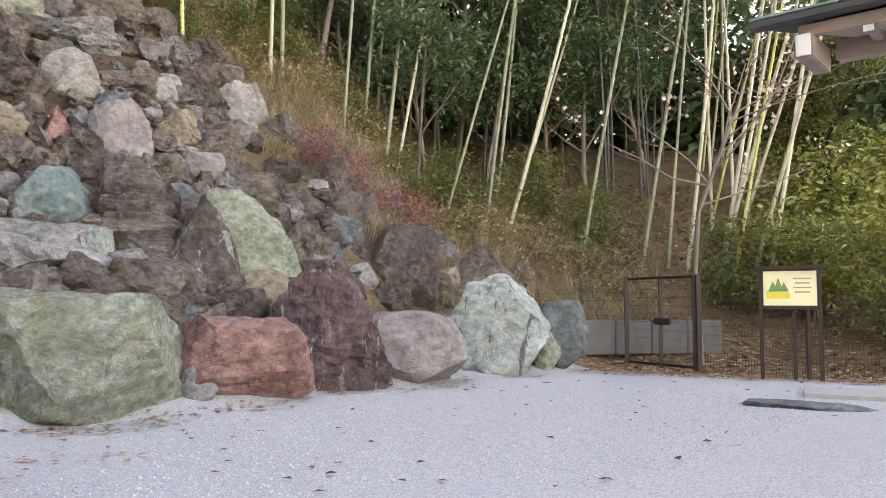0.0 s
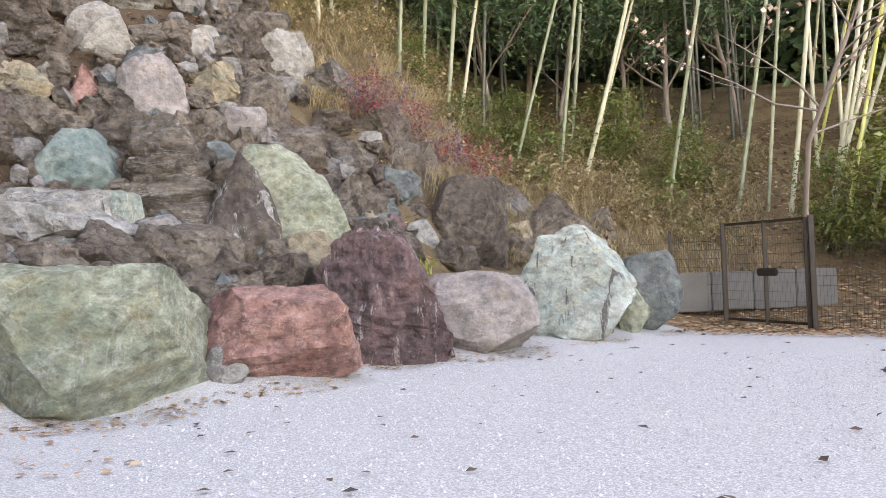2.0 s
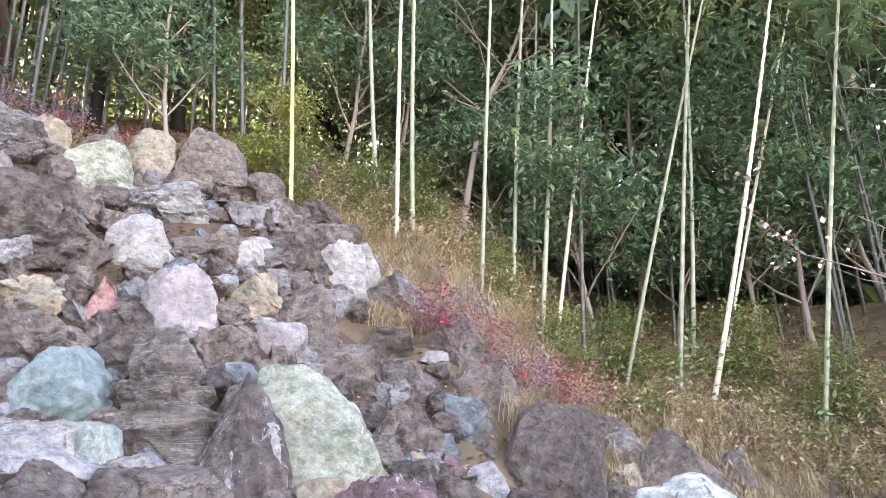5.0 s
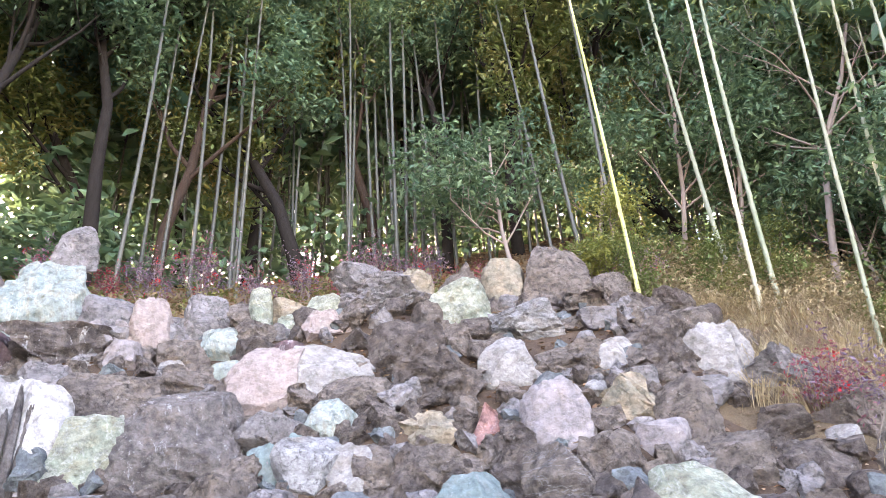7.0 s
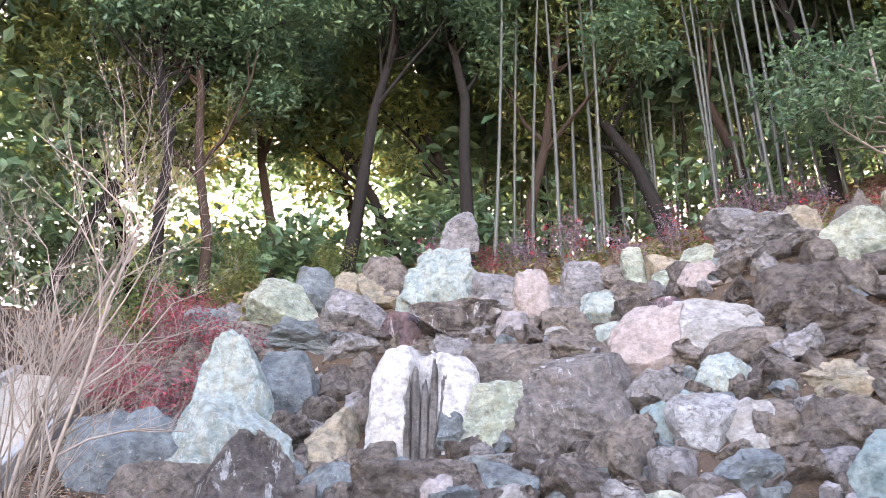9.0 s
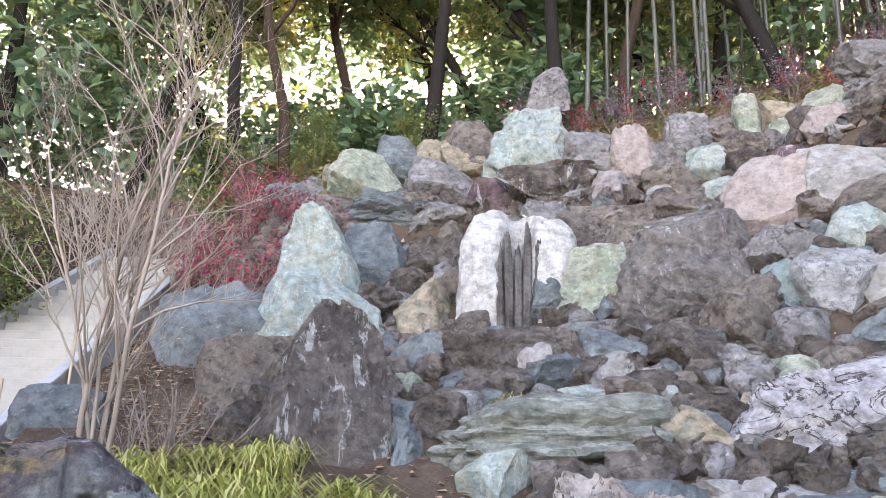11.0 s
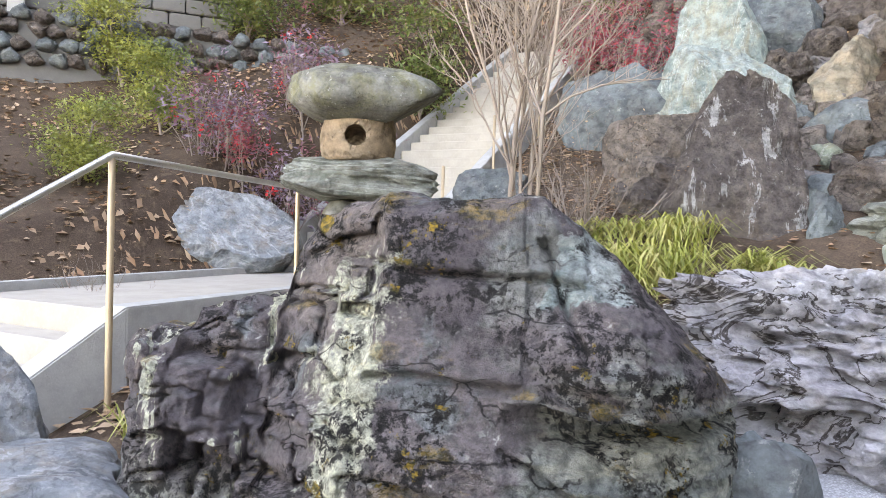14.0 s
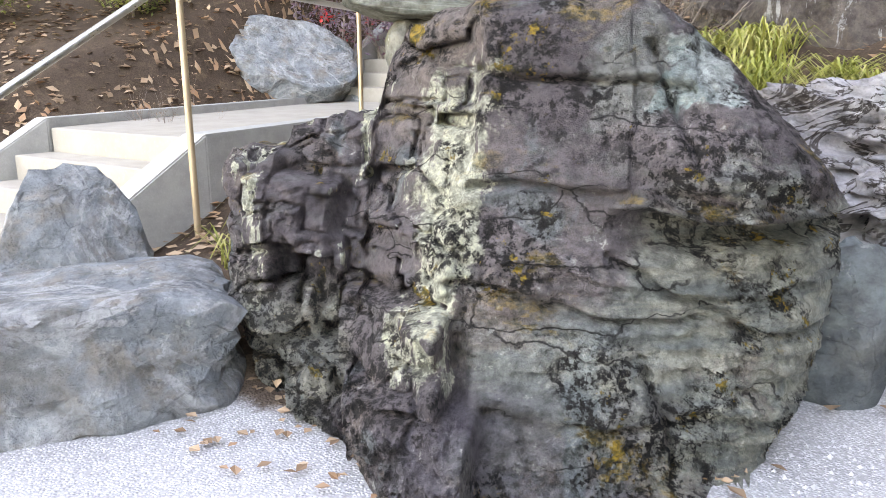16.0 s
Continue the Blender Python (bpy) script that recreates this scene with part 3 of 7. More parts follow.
# ---- the lie of the land ----
# heights at given distances from the middle of the gravel court, one row for each bearing (degrees to the left of +y)
CX, CY = 0.4, 4.9
RAD = [0, 3, 5, 6.5, 8, 9.5, 11, 12.5, 14, 18, 26, 60]
PROFILE = {
    -180: [0, 0, 0, 0, 0, 0, 0, 0, 0, 0, 0, 0],
    -25: [0, 0, 0, 0, 0, 0, 0, 0.1, 0.7, 2.8, 6.5, 12],
    -12: [0, 0, 0, 0, 0, 0, 0, 0.25, 1.0, 3.2, 7, 14],
    4: [0, 0, 0, 0, 0.1, 0.6, 1.0, 1.7, 2.4, 4.2, 8, 14],
    20: [0, 0, 0, 0, 1.0, 2.1, 3.4, 4.7, 6.0, 8.5, 12, 16],
    35: [0, 0, 0, 0.6, 1.4, 2.9, 4.8, 6.4, 7.3, 10.2, 15, 18],
    50: [0, 0, 0, 0.9, 1.6, 2.9, 4.8, 6.7, 7.4, 10.2, 14.5, 17],
    70: [0, 0, 0.1, 0.85, 1.7, 2.6, 3.9, 5.6, 7.1, 9.5, 12.5, 14],
    90: [0, 0, 0.15, 0.85, 1.5, 2.1, 2.8, 4.2, 6.3, 8.6, 11.5, 14],
    104: [0, 0.02, 0.55, 1.0, 1.4, 1.9, 2.5, 3.4, 4.8, 7.0, 9.5, 12],
    122: [0, 0.0, 0.45, 0.9, 1.3, 1.8, 2.5, 3.3, 4.4, 6.6, 9.5, 12],
    140: [0, 0, 0.2, 0.5, 0.95, 1.5, 2.1, 2.8, 3.8, 6.0, 9, 12],
    165: [0, 0, 0, 0, 0.3, 0.8, 1.2, 1.6, 2, 3, 4, 5],
    180: [0, 0, 0, 0, 0, 0, 0, 0, 0, 0, 0, 0],
}

AZ = np.array(sorted(PROFILE))
TAB = np.array([PROFILE[a] for a in sorted(PROFILE)], float)


def height(x, y):
    x = np.asarray(x, float)
    y = np.asarray(y, float)
    r = np.hypot(x-CX, y-CY)
    a = np.degrees(np.arctan2(-(x-CX), y-CY))
    i = np.clip(np.searchsorted(AZ, a)-1, 0, len(AZ)-2)
    f = (a-AZ[i])/(AZ[i+1]-AZ[i])
    f = f*f*(3-2*f)
    j = np.clip(np.searchsorted(RAD, r)-1, 0, len(RAD)-2)
    R = np.array(RAD)
    g = np.clip((r-R[j])/(R[j+1]-R[j]),0,1)
    lo = TAB[i,j]*(1-g)+TAB[i,j+1]*g
    hi = TAB[i+1,j]*(1-g)+TAB[i+1,j+1]*g
    z = lo*(1-f)+hi*f
    # the stairs and the landing are cut into the slope
    s = (x+8.15)*-0.998 + (y-0.85)*0.06
    t = (x+8.15)*-0.06 + (y-0.85)*-0.998
    cut = np.where(s > 0, 0.58+s*0.54, 0.55)
    out = np.maximum(np.maximum(-0.25-t, t-1.75), np.maximum(s-9.3, -4.9-s))
    w = np.clip(1-out/0.8, 0, 1)
    z = z*(1-w) + np.minimum(z, cut)*w
    out = np.maximum(np.maximum(-0.3-t, t-1.9), np.maximum(s+4.5, -7.2-s))
    w = np.clip(1-out/0.8, 0, 1)
    return z*(1-w) + np.minimum(z, np.maximum(0.35+(s+4.5)*0.5, -0.1))*w


def ground_z(x, y):
    return float(height(x, y))


# ---- ground: one sheet, gravel court, beds, rock slope and far land ----
def build_ground():
    radii = np.concatenate([np.arange(0.25, 16, 0.2), np.array([16.5, 17, 18, 19, 20, 22, 24, 27, 31, 36, 44, 60, 90, 140, 220, 400])])
    angles = np.radians(np.arange(-180, 180, 1.0))
    rr, aa = np.meshgrid(radii, angles, indexing="ij")
    x, y = CX - rr * np.sin(aa), CY + rr * np.cos(aa)
    z = height(x, y)
    na, nr = len(angles), len(radii)
    verts = np.stack([x, y, z], -1).reshape(-1, 3)
    for v in verts:
        if v[2] > 0.12:
            v[2] += 0.10 * min(1, v[2]) * noise.fractal(Vector((v[0], v[1], 1.7)) * 1.1, 1.0, 2.1, 4)
    verts = np.concatenate([verts, [[CX, CY, 0.0]]])
    faces, index = [], []
    for i in range(nr - 1):
        for k in range(na):
            a, b = i * na + k, i * na + (k + 1) % na
            faces.append((a, a + na, b + na, b))
            px, py, pz = verts[[a, a + na, b, b + na]].mean(0)
            deg = math.degrees(angles[k])
            beyond = py > 14.6 - 0.38 * (px - 1.8)
            if pz < 0.35 and not (px < -2.15 and -1.5 < py < 3.1) and not (beyond and py > 15.2 - 0.38 * (px - 1.8)) and radii[i] < 16:
                index.append(0)
            elif deg > 97 or (px < -2.15 and -1.5 < py < 3.1):
                index.append(1)
            elif 16 < deg <= 97 and radii[i] < 13.9 and not (deg < 26 and radii[i] > 11):
                index.append(1)
            elif deg > 26 or deg < -14 or pz < 0.8:
                index.append(2)
            else:
                index.append(3)
    mid = len(verts) - 1
    for k in range(na):
        faces.append((mid, k, (k + 1) % na))
        index.append(0)
    me = mesh_of("ground", verts, faces, [GRAVEL, SOIL, LITTER, DRYSLOPE], True, index)
    tagged(new("ground", me), "white gravel court running into brown soil and leaf-strewn hillside", "ground", kind="structure")


build_ground()


# ---- boulders ----
ICO = {}


def ico(level):
    if level not in ICO:
        bm = bmesh.new()
        bmesh.ops.create_icosphere(bm, subdivisions=level, radius=1.0)
        bm.verts.ensure_lookup_table()
        ICO[level] = (np.array([v.co[:] for v in bm.verts]), [tuple(v.index for v in f.verts) for f in bm.faces])
        bm.free()
    return ICO[level]


SHAPES = {  # power of the rounded box, cuts, taper to the top, coarse and fine unevenness, ridged
    "b": (5.0, 14, 0.08, 0.16, 0.035, 0), "r": (3.0, 13, 0.16, 0.16, 0.035, 0), "p": (3.0, 14, 0.55, 0.18, 0.04, 0),
    "s": (4.4, 14, 0.26, 0.16, 0.04, 0), "w": (4.0, 13, 0.45, 0.14, 0.05, 1), "l": (3.2, 26, 0.14, 0.26, 0.075, 1), "q": (4.0, 3, 0.10, 0.10, 0.03, 0),
    "t": (2.6, 4, 0.90, 0.10, 0.05, 1), "z": (5.0, 8, 0.50, 0.14, 0.11, 1), "k": (3.6, 12, 0.12, 0.28, 0.22, 1), "v": (3.4, 12, 0.62, 0.16, 0.08, 1), "f": (9.0, 4, 0.10, 0.14, 0.04, 0), "c": (2.5, 2, 0.22, 0.10, 0.02, 0)}


def rock_mesh(w, d, h, shape, seed, layered=0.0):
    power, cuts, taper, coarse, fine, ridged = SHAPES[shape]
    rng = np.random.default_rng(seed)
    n, faces = ico(6 if shape == "k" else 5 if max(w, h) > 1.3 else 4 if max(w, h) > 0.55 else 3)
    p = n / (np.abs(n) ** power).sum(1)[:, None] ** (1 / power)
    off = Vector(rng.uniform(-50, 50, 3))
    p = p * (1 + coarse * np.array([noise.fractal(Vector(q) * 1.5 + off, 1.0, 2.0, 3) for q in p]))[:, None]
    t = np.clip((p[:, 2] + 1) / 2, 0, 1)
    tip = rng.uniform(-0.35, 0.35, 2)
    if shape == "t":
        tip = np.array([-0.1, 0.0])
    if shape == "z":
        tip = np.array([-0.35, 0.0])
    if shape == "v":
        tip = np.array([0.9, 0.0])
    if shape == "w":
        tip = np.array([rng.choice([-0.5, 0.5]), 0.1])
    k = 1 - taper * t ** 1.15
    p[:, 0], p[:, 1] = p[:, 0] * k + tip[0] * taper * t, p[:, 1] * k + tip[1] * taper * t
    near = 0.62 if shape in "bsq" else 0.50
    for _ in range(cuts):
        c = rng.normal(size=3)
        c[2] *= 0.75
        c /= np.linalg.norm(c)
        along = p @ c
        far = along - along.max() * rng.uniform(near, 0.94)
        p = p - np.clip(far, 0, None)[:, None] * c
    move = np.empty(len(p))
    for i, q in enumerate(p):
        v = Vector(q)
        if ridged:
            b = 0.45 - abs(noise.fractal(v * 3.4 + off, 0.9, 2.1, 4)) * 1.3
        else:
            b = noise.fractal(v * 4.5 + off, 0.9, 2.1, 4)
        if shape in "lk":
            lump, chip = noise.voronoi(v * 1.7 + off)[0][0], noise.voronoi(v * 4.1 + off)[0][0]
            b -= (0.20 * lump + 0.07 * chip) / fine
        move[i] = fine * b + 0.018 * noise.fractal(v * 11 + off, 0.8, 2.1, 3)
        if layered:
            move[i] += layered * (noise.cell(Vector((3.1, 2.2, q[2] * 7 + 0.8 * noise.noise(v * 2 + off)))) - 0.5)
    p = p + n * move[:, None]
    lo, hi = p.min(0), p.max(0)
    p = (p - (lo + hi) / 2) / (hi - lo) * [w, d, h]
    p[:, 2] += h / 2
    return p, faces


LOOKS = {"lava": "dark brown porous lava boulder", "brown": "brown weathered boulder", "tan": "tan and ochre boulder", "grey": "grey rough boulder",
         "mauve": "smooth mauve-grey boulder", "pink": "pinkish tan stone", "red": "dark red stone", "purple": "purple stone with pale streaks",
         "green": "pale green veined stone", "bluewhite": "pale blue-green stone", "teal": "smooth teal-green stone",
         "slate": "dark blue-grey stone", "blue": "pale blue-grey boulder", "white": "bright white stone", "marble": "white stone with grey cracks",
         "striped": "pale green-white stone with a dark stripe", "marblep": "purple-grey rock with white crust", "brownvein": "brown rock with white streaks",
         "darkvein": "dark brown rock with a white vein", "strata": "layered rock with pale seams", "schist": "flat grey-green layered slab",
         "slabgrey": "brown-grey slab with lichen", "whitefall": "tall white quartz waterfall stone", "cleft": "dark cleft stone"}
SHAPED = {"z": "tapered upright", "k": "massive ridged", "b": "blocky", "r": "rounded", "p": "pointed", "s": "upright", "w": "wedge-shaped", "l": "craggy", "q": "pillar-like", "f": "flat-faced", "t": "spire-like", "v": "peaked", "c": "domed"}
STONES = []


def boulder(x, y, z, w, d, h, turn, look_of, shape, seed):
    layered = {"strata": 0.11, "schist": 0.07}.get(look_of, 0.0)
    p, f = rock_mesh(w, d, h, shape, seed, layered)
    me = mesh_of("boulder", p, f, [STONE[look_of]])
    me.set_sharp_from_angle(angle=radians(24))
    name = {"t": "standing_stone", "p": "standing_stone", "s": "standing_stone", "q": "stone_pillar"}.get(shape, "boulder")
    where = "at the rockery foot" if z < 0.2 else "in the rockery" if z < 5.8 else "on the rockery rim"
    ob = tagged(new(name, me), f"{SHAPED[shape]} {LOOKS[look_of]} {where}", "rock", "rockery stones")
    ob.matrix_basis = pose(x, y, z, 0, 0, turn)
    STONES.append((x, y, max(w, d) * 0.5))
    return ob


boulder(-4.80, 7.56, 0.32, 0.88, 0.64, 0.85, 40, "white", "b", 1)
boulder(-4.33, 7.44, 0.16, 0.19, 0.15, 0.32, 37, "tan", "r", 2)
boulder(-5.46, 8.47, 0.70, 1.04, 0.75, 0.62, 39, "slate", "b", 3)
boulder(-3.87, 8.45, -0.12, 2.55, 1.76, 1.46, 33, "green", "b", 4)
boulder(-2.90, 9.21, 0.05, 0.46, 0.33, 0.47, 25, "marble", "p", 5)
boulder(-2.61, 9.73, -0.01, 1.76, 1.25, 1.05, 21, "red", "b", 6)
boulder(-1.93, 11.36, -0.12, 1.74, 1.24, 1.80, 14, "purple", "z", 7)
boulder(-0.85, 12.03, -0.02, 1.62, 1.16, 1.11, 7, "mauve", "b", 8)
boulder(0.33, 13.34, -0.05, 1.82, 1.30, 1.74, 1, "striped", "p", 9)
boulder(1.38, 13.89, -0.01, 1.14, 0.61, 1.27, -4, "slate", "s", 10)
boulder(1.21, 13.57, 0.02, 0.49, 0.39, 0.72, -4, "green", "p", 11)
boulder(-0.49, 16.74, 0.91, 0.84, 0.61, 1.05, 4, "tan", "r", 12)
boulder(0.19, 17.06, 0.53, 1.43, 1.04, 1.93, 1, "brown", "b", 13)
boulder(-4.08, 11.90, 0.48, 1.35, 1.13, 2.34, 24, "darkvein", "t", 14)
boulder(-3.47, 12.72, 0.57, 1.68, 1.21, 2.41, 20, "green", "r", 15)
boulder(-3.20, 12.20, 0.72, 1.08, 0.78, 0.98, 20, "tan", "b", 16)
boulder(-5.02, 11.84, 1.01, 1.66, 1.19, 2.39, 29, "strata", "w", 17)
boulder(-6.11, 11.34, 1.82, 1.35, 0.97, 1.37, 35, "teal", "p", 18)
boulder(-5.79, 10.54, 1.02, 2.39, 1.68, 1.34, 36, "marble", "l", 19)
boulder(-5.32, 11.12, 1.44, 0.75, 0.54, 0.85, 32, "bluewhite", "b", 20)
boulder(-4.76, 11.29, 1.17, 0.80, 0.58, 0.79, 29, "grey", "b", 21)
boulder(-2.91, 13.84, 1.57, 0.97, 0.70, 1.07, 16, "brown", "l", 22)
boulder(-2.40, 14.52, 1.78, 0.79, 0.57, 1.03, 13, "slate", "l", 23)
boulder(-1.48, 15.11, 0.58, 1.63, 1.17, 2.12, 8, "lava", "b", 24)
boulder(-0.78, 18.00, 1.60, 0.91, 0.66, 0.96, 4, "grey", "l", 25)
boulder(-2.65, 13.46, 1.54, 0.36, 0.27, 0.50, 15, "tan", "r", 26)
boulder(-1.94, 14.07, 1.37, 0.54, 0.40, 0.55, 11, "marble", "p", 27)
boulder(-2.31, 13.77, 1.60, 0.37, 0.27, 0.40, 13, "purple", "p", 28)
boulder(-4.67, 14.25, 3.17, 1.03, 0.55, 1.36, 23, "brown", "s", 29)
boulder(-4.77, 13.70, 3.12, 0.84, 0.61, 0.69, 24, "mauve", "b", 30)
boulder(-5.18, 13.04, 2.74, 1.04, 0.76, 0.98, 27, "brown", "l", 31)
boulder(-5.89, 12.97, 3.00, 1.16, 0.62, 1.62, 30, "mauve", "s", 32)
boulder(-6.69, 12.40, 3.37, 0.81, 0.59, 0.98, 34, "red", "l", 33)
boulder(-7.37, 11.88, 3.56, 0.83, 0.61, 0.84, 38, "tan", "l", 34)
boulder(-6.95, 11.66, 2.87, 1.29, 0.93, 0.87, 37, "brown", "l", 35)
boulder(-6.66, 11.11, 2.49, 0.63, 0.46, 0.57, 38, "grey", "r", 36)
boulder(-5.34, 13.87, 3.74, 0.84, 0.61, 0.89, 26, "tan", "l", 37)
boulder(-5.68, 13.81, 4.28, 0.34, 0.25, 0.45, 27, "grey", "r", 38)
boulder(-5.87, 14.66, 5.09, 0.60, 0.44, 0.44, 26, "white", "b", 39)
boulder(-5.55, 15.39, 4.71, 1.63, 1.18, 1.33, 24, "lava", "l", 40)
boulder(-4.82, 16.20, 4.44, 0.85, 0.46, 1.37, 20, "white", "s", 41)
boulder(-4.09, 16.31, 3.87, 1.31, 0.95, 1.27, 18, "grey", "l", 42)
boulder(-3.92, 15.23, 3.25, 1.03, 0.75, 0.76, 18, "lava", "l", 43)
boulder(-3.15, 15.44, 3.25, 0.49, 0.36, 0.36, 15, "white", "b", 44)
boulder(-3.07, 15.89, 3.11, 1.19, 0.87, 1.07, 14, "brown", "l", 45)
boulder(-3.40, 14.78, 2.53, 1.28, 0.93, 0.86, 17, "lava", "l", 46)
boulder(-4.08, 14.24, 2.70, 1.02, 0.74, 0.90, 20, "brown", "b", 47)
boulder(-2.52, 15.53, 2.41, 1.03, 0.75, 1.04, 12, "brown", "l", 48)
boulder(-7.00, 13.38, 4.42, 1.13, 0.82, 1.19, 33, "white", "r", 49)
boulder(-7.45, 12.68, 4.11, 0.95, 0.69, 1.38, 36, "lava", "l", 50)
boulder(-7.65, 12.34, 4.23, 1.13, 0.82, 0.70, 38, "lava", "l", 51)
boulder(-3.49, 13.89, 2.09, 0.76, 0.56, 0.65, 18, "lava", "l", 52)
boulder(-2.86, 13.81, 1.76, 0.64, 0.47, 0.61, 16, "brown", "l", 53)
boulder(-1.43, 14.00, 0.74, 0.85, 0.62, 0.85, 9, "lava", "l", 54)
boulder(-1.24, 16.16, 1.20, 0.94, 0.68, 0.85, 7, "grey", "l", 55)
boulder(-0.65, 16.15, 0.74, 0.87, 0.63, 0.92, 4, "brown", "l", 56)
boulder(-2.13, 13.30, 1.09, 0.76, 0.56, 0.64, 13, "lava", "l", 57)
boulder(-2.98, 12.94, 1.26, 0.60, 0.44, 0.57, 17, "tan", "b", 58)
boulder(-2.41, 12.89, 0.96, 0.69, 0.50, 0.67, 15, "brown", "l", 59)
boulder(-1.12, 18.20, 2.09, 0.99, 0.73, 0.73, 6, "lava", "l", 60)
boulder(0.87, 18.09, 0.99, 0.69, 0.61, 1.26, -1, "brown", "l", 61)
boulder(-2.30, 15.88, 2.30, 0.75, 0.55, 1.13, 11, "brown", "l", 62)
boulder(-2.30, 14.49, 1.78, 0.79, 0.57, 0.77, 12, "lava", "l", 63)
boulder(-9.50, 10.55, 4.02, 1.39, 1.00, 1.70, 61, "pink", "w", 64)
boulder(-11.22, 11.23, 6.08, 0.50, 0.63, 1.48, 62, "green", "q", 65)
boulder(-9.06, 11.44, 4.66, 1.38, 1.00, 1.09, 56, "white", "b", 66)
boulder(-9.88, 11.86, 5.95, 0.94, 0.69, 0.83, 57, "pink", "l", 67)
boulder(-10.62, 11.46, 6.14, 0.54, 0.40, 0.75, 60, "green", "p", 68)
boulder(-10.01, 13.18, 6.51, 2.06, 1.48, 1.39, 52, "grey", "l", 69)
boulder(-8.54, 13.74, 6.12, 1.46, 1.05, 1.20, 47, "green", "b", 70)
boulder(-8.33, 14.87, 6.75, 0.90, 0.66, 1.25, 42, "tan", "b", 71)
boulder(-7.57, 15.49, 6.34, 1.53, 0.82, 1.82, 38, "brown", "s", 72)
boulder(-9.59, 13.67, 6.97, 0.85, 0.62, 1.03, 50, "tan", "l", 73)
boulder(-9.08, 14.31, 6.96, 1.18, 0.86, 1.01, 46, "brown", "l", 74)
boulder(-8.47, 12.47, 5.04, 1.38, 0.99, 1.13, 51, "lava", "b", 75)
boulder(-7.44, 14.18, 5.53, 1.67, 1.20, 0.98, 42, "marble", "l", 76)
boulder(-6.91, 13.28, 4.41, 0.88, 0.64, 1.17, 43, "white", "r", 77)
boulder(-6.29, 13.99, 4.59, 1.40, 1.01, 0.94, 38, "brown", "l", 78)
boulder(-5.78, 14.35, 4.75, 0.61, 0.45, 0.64, 35, "white", "p", 79)
boulder(-5.58, 15.18, 4.76, 1.55, 1.12, 1.22, 32, "lava", "l", 80)
boulder(-4.90, 15.82, 4.43, 0.90, 0.48, 1.32, 28, "white", "s", 81)
boulder(-7.91, 13.21, 5.30, 0.78, 0.57, 0.89, 46, "brown", "l", 82)
boulder(-7.70, 12.49, 4.37, 1.49, 1.07, 0.94, 48, "lava", "l", 83)
boulder(-8.51, 11.49, 4.35, 1.42, 1.02, 0.69, 55, "brown", "b", 84)
boulder(-7.25, 11.93, 3.63, 0.89, 0.65, 0.64, 49, "tan", "l", 85)
boulder(-5.68, 13.80, 4.30, 0.48, 0.35, 0.36, 36, "marble", "p", 86)
boulder(-5.32, 13.87, 3.85, 0.85, 0.61, 0.75, 34, "tan", "l", 87)
boulder(-8.00, 10.30, 2.81, 0.96, 0.69, 1.14, 58, "marble", "r", 88)
boulder(-7.52, 10.73, 2.78, 0.78, 0.57, 1.03, 55, "white", "r", 89)
boulder(-8.31, 9.81, 2.86, 0.52, 0.30, 0.98, 61, "teal", "s", 90)
boulder(-8.38, 10.94, 3.81, 0.86, 0.63, 0.80, 56, "bluewhite", "p", 91)
boulder(-9.40, 9.18, 2.65, 2.09, 1.49, 2.18, 67, "slabgrey", "z", 92)
boulder(-9.76, 8.14, 2.89, 1.26, 0.91, 1.43, 73, "green", "r", 93)
boulder(-11.68, 10.38, 6.24, 0.85, 0.62, 1.11, 66, "grey", "b", 94)
boulder(-11.41, 11.03, 6.52, 0.87, 0.64, 0.78, 63, "brown", "l", 95)
boulder(-11.00, 11.73, 6.73, 0.82, 0.60, 0.65, 60, "tan", "b", 96)
boulder(-10.67, 12.24, 6.65, 0.89, 0.65, 0.84, 57, "green", "b", 97)
boulder(-11.03, 10.53, 5.70, 0.87, 0.63, 0.79, 64, "bluewhite", "r", 98)
boulder(-11.82, 10.02, 6.18, 0.54, 0.39, 0.68, 68, "grey", "l", 99)
boulder(-11.96, 9.55, 5.72, 0.89, 0.47, 1.48, 70, "pink", "s", 100)
boulder(-12.32, 8.89, 6.23, 1.06, 0.77, 0.94, 73, "grey", "b", 101)
boulder(-12.25, 8.91, 5.92, 0.93, 0.67, 0.86, 73, "mauve", "r", 102)
boulder(-12.37, 8.17, 5.42, 1.89, 1.35, 1.07, 76, "darkvein", "l", 103)
boulder(-11.15, 9.66, 5.40, 0.61, 0.44, 0.40, 68, "white", "p", 104)
boulder(-11.27, 9.86, 5.44, 0.91, 0.66, 0.84, 67, "brown", "r", 105)
boulder(-10.42, 10.25, 5.08, 0.54, 0.40, 0.62, 64, "bluewhite", "b", 106)
boulder(-10.97, 8.65, 4.42, 1.42, 1.02, 0.92, 72, "brown", "b", 107)
boulder(-10.66, 9.75, 4.75, 1.28, 0.92, 0.79, 67, "brown", "l", 108)
boulder(-11.62, 8.99, 5.41, 0.77, 0.56, 0.75, 72, "mauve", "p", 109)
boulder(-11.44, 7.82, 4.45, 0.95, 0.69, 1.02, 76, "grey", "r", 110)
boulder(-10.84, 11.05, 5.98, 0.95, 0.69, 0.68, 62, "brown", "l", 111)
boulder(-9.92, 11.13, 5.36, 0.72, 0.53, 0.70, 60, "purple", "b", 112)
boulder(-7.80, 11.43, 3.66, 0.86, 0.62, 0.97, 53, "lava", "l", 113)
boulder(-7.33, 11.00, 2.86, 0.87, 0.63, 0.91, 53, "brown", "l", 114)
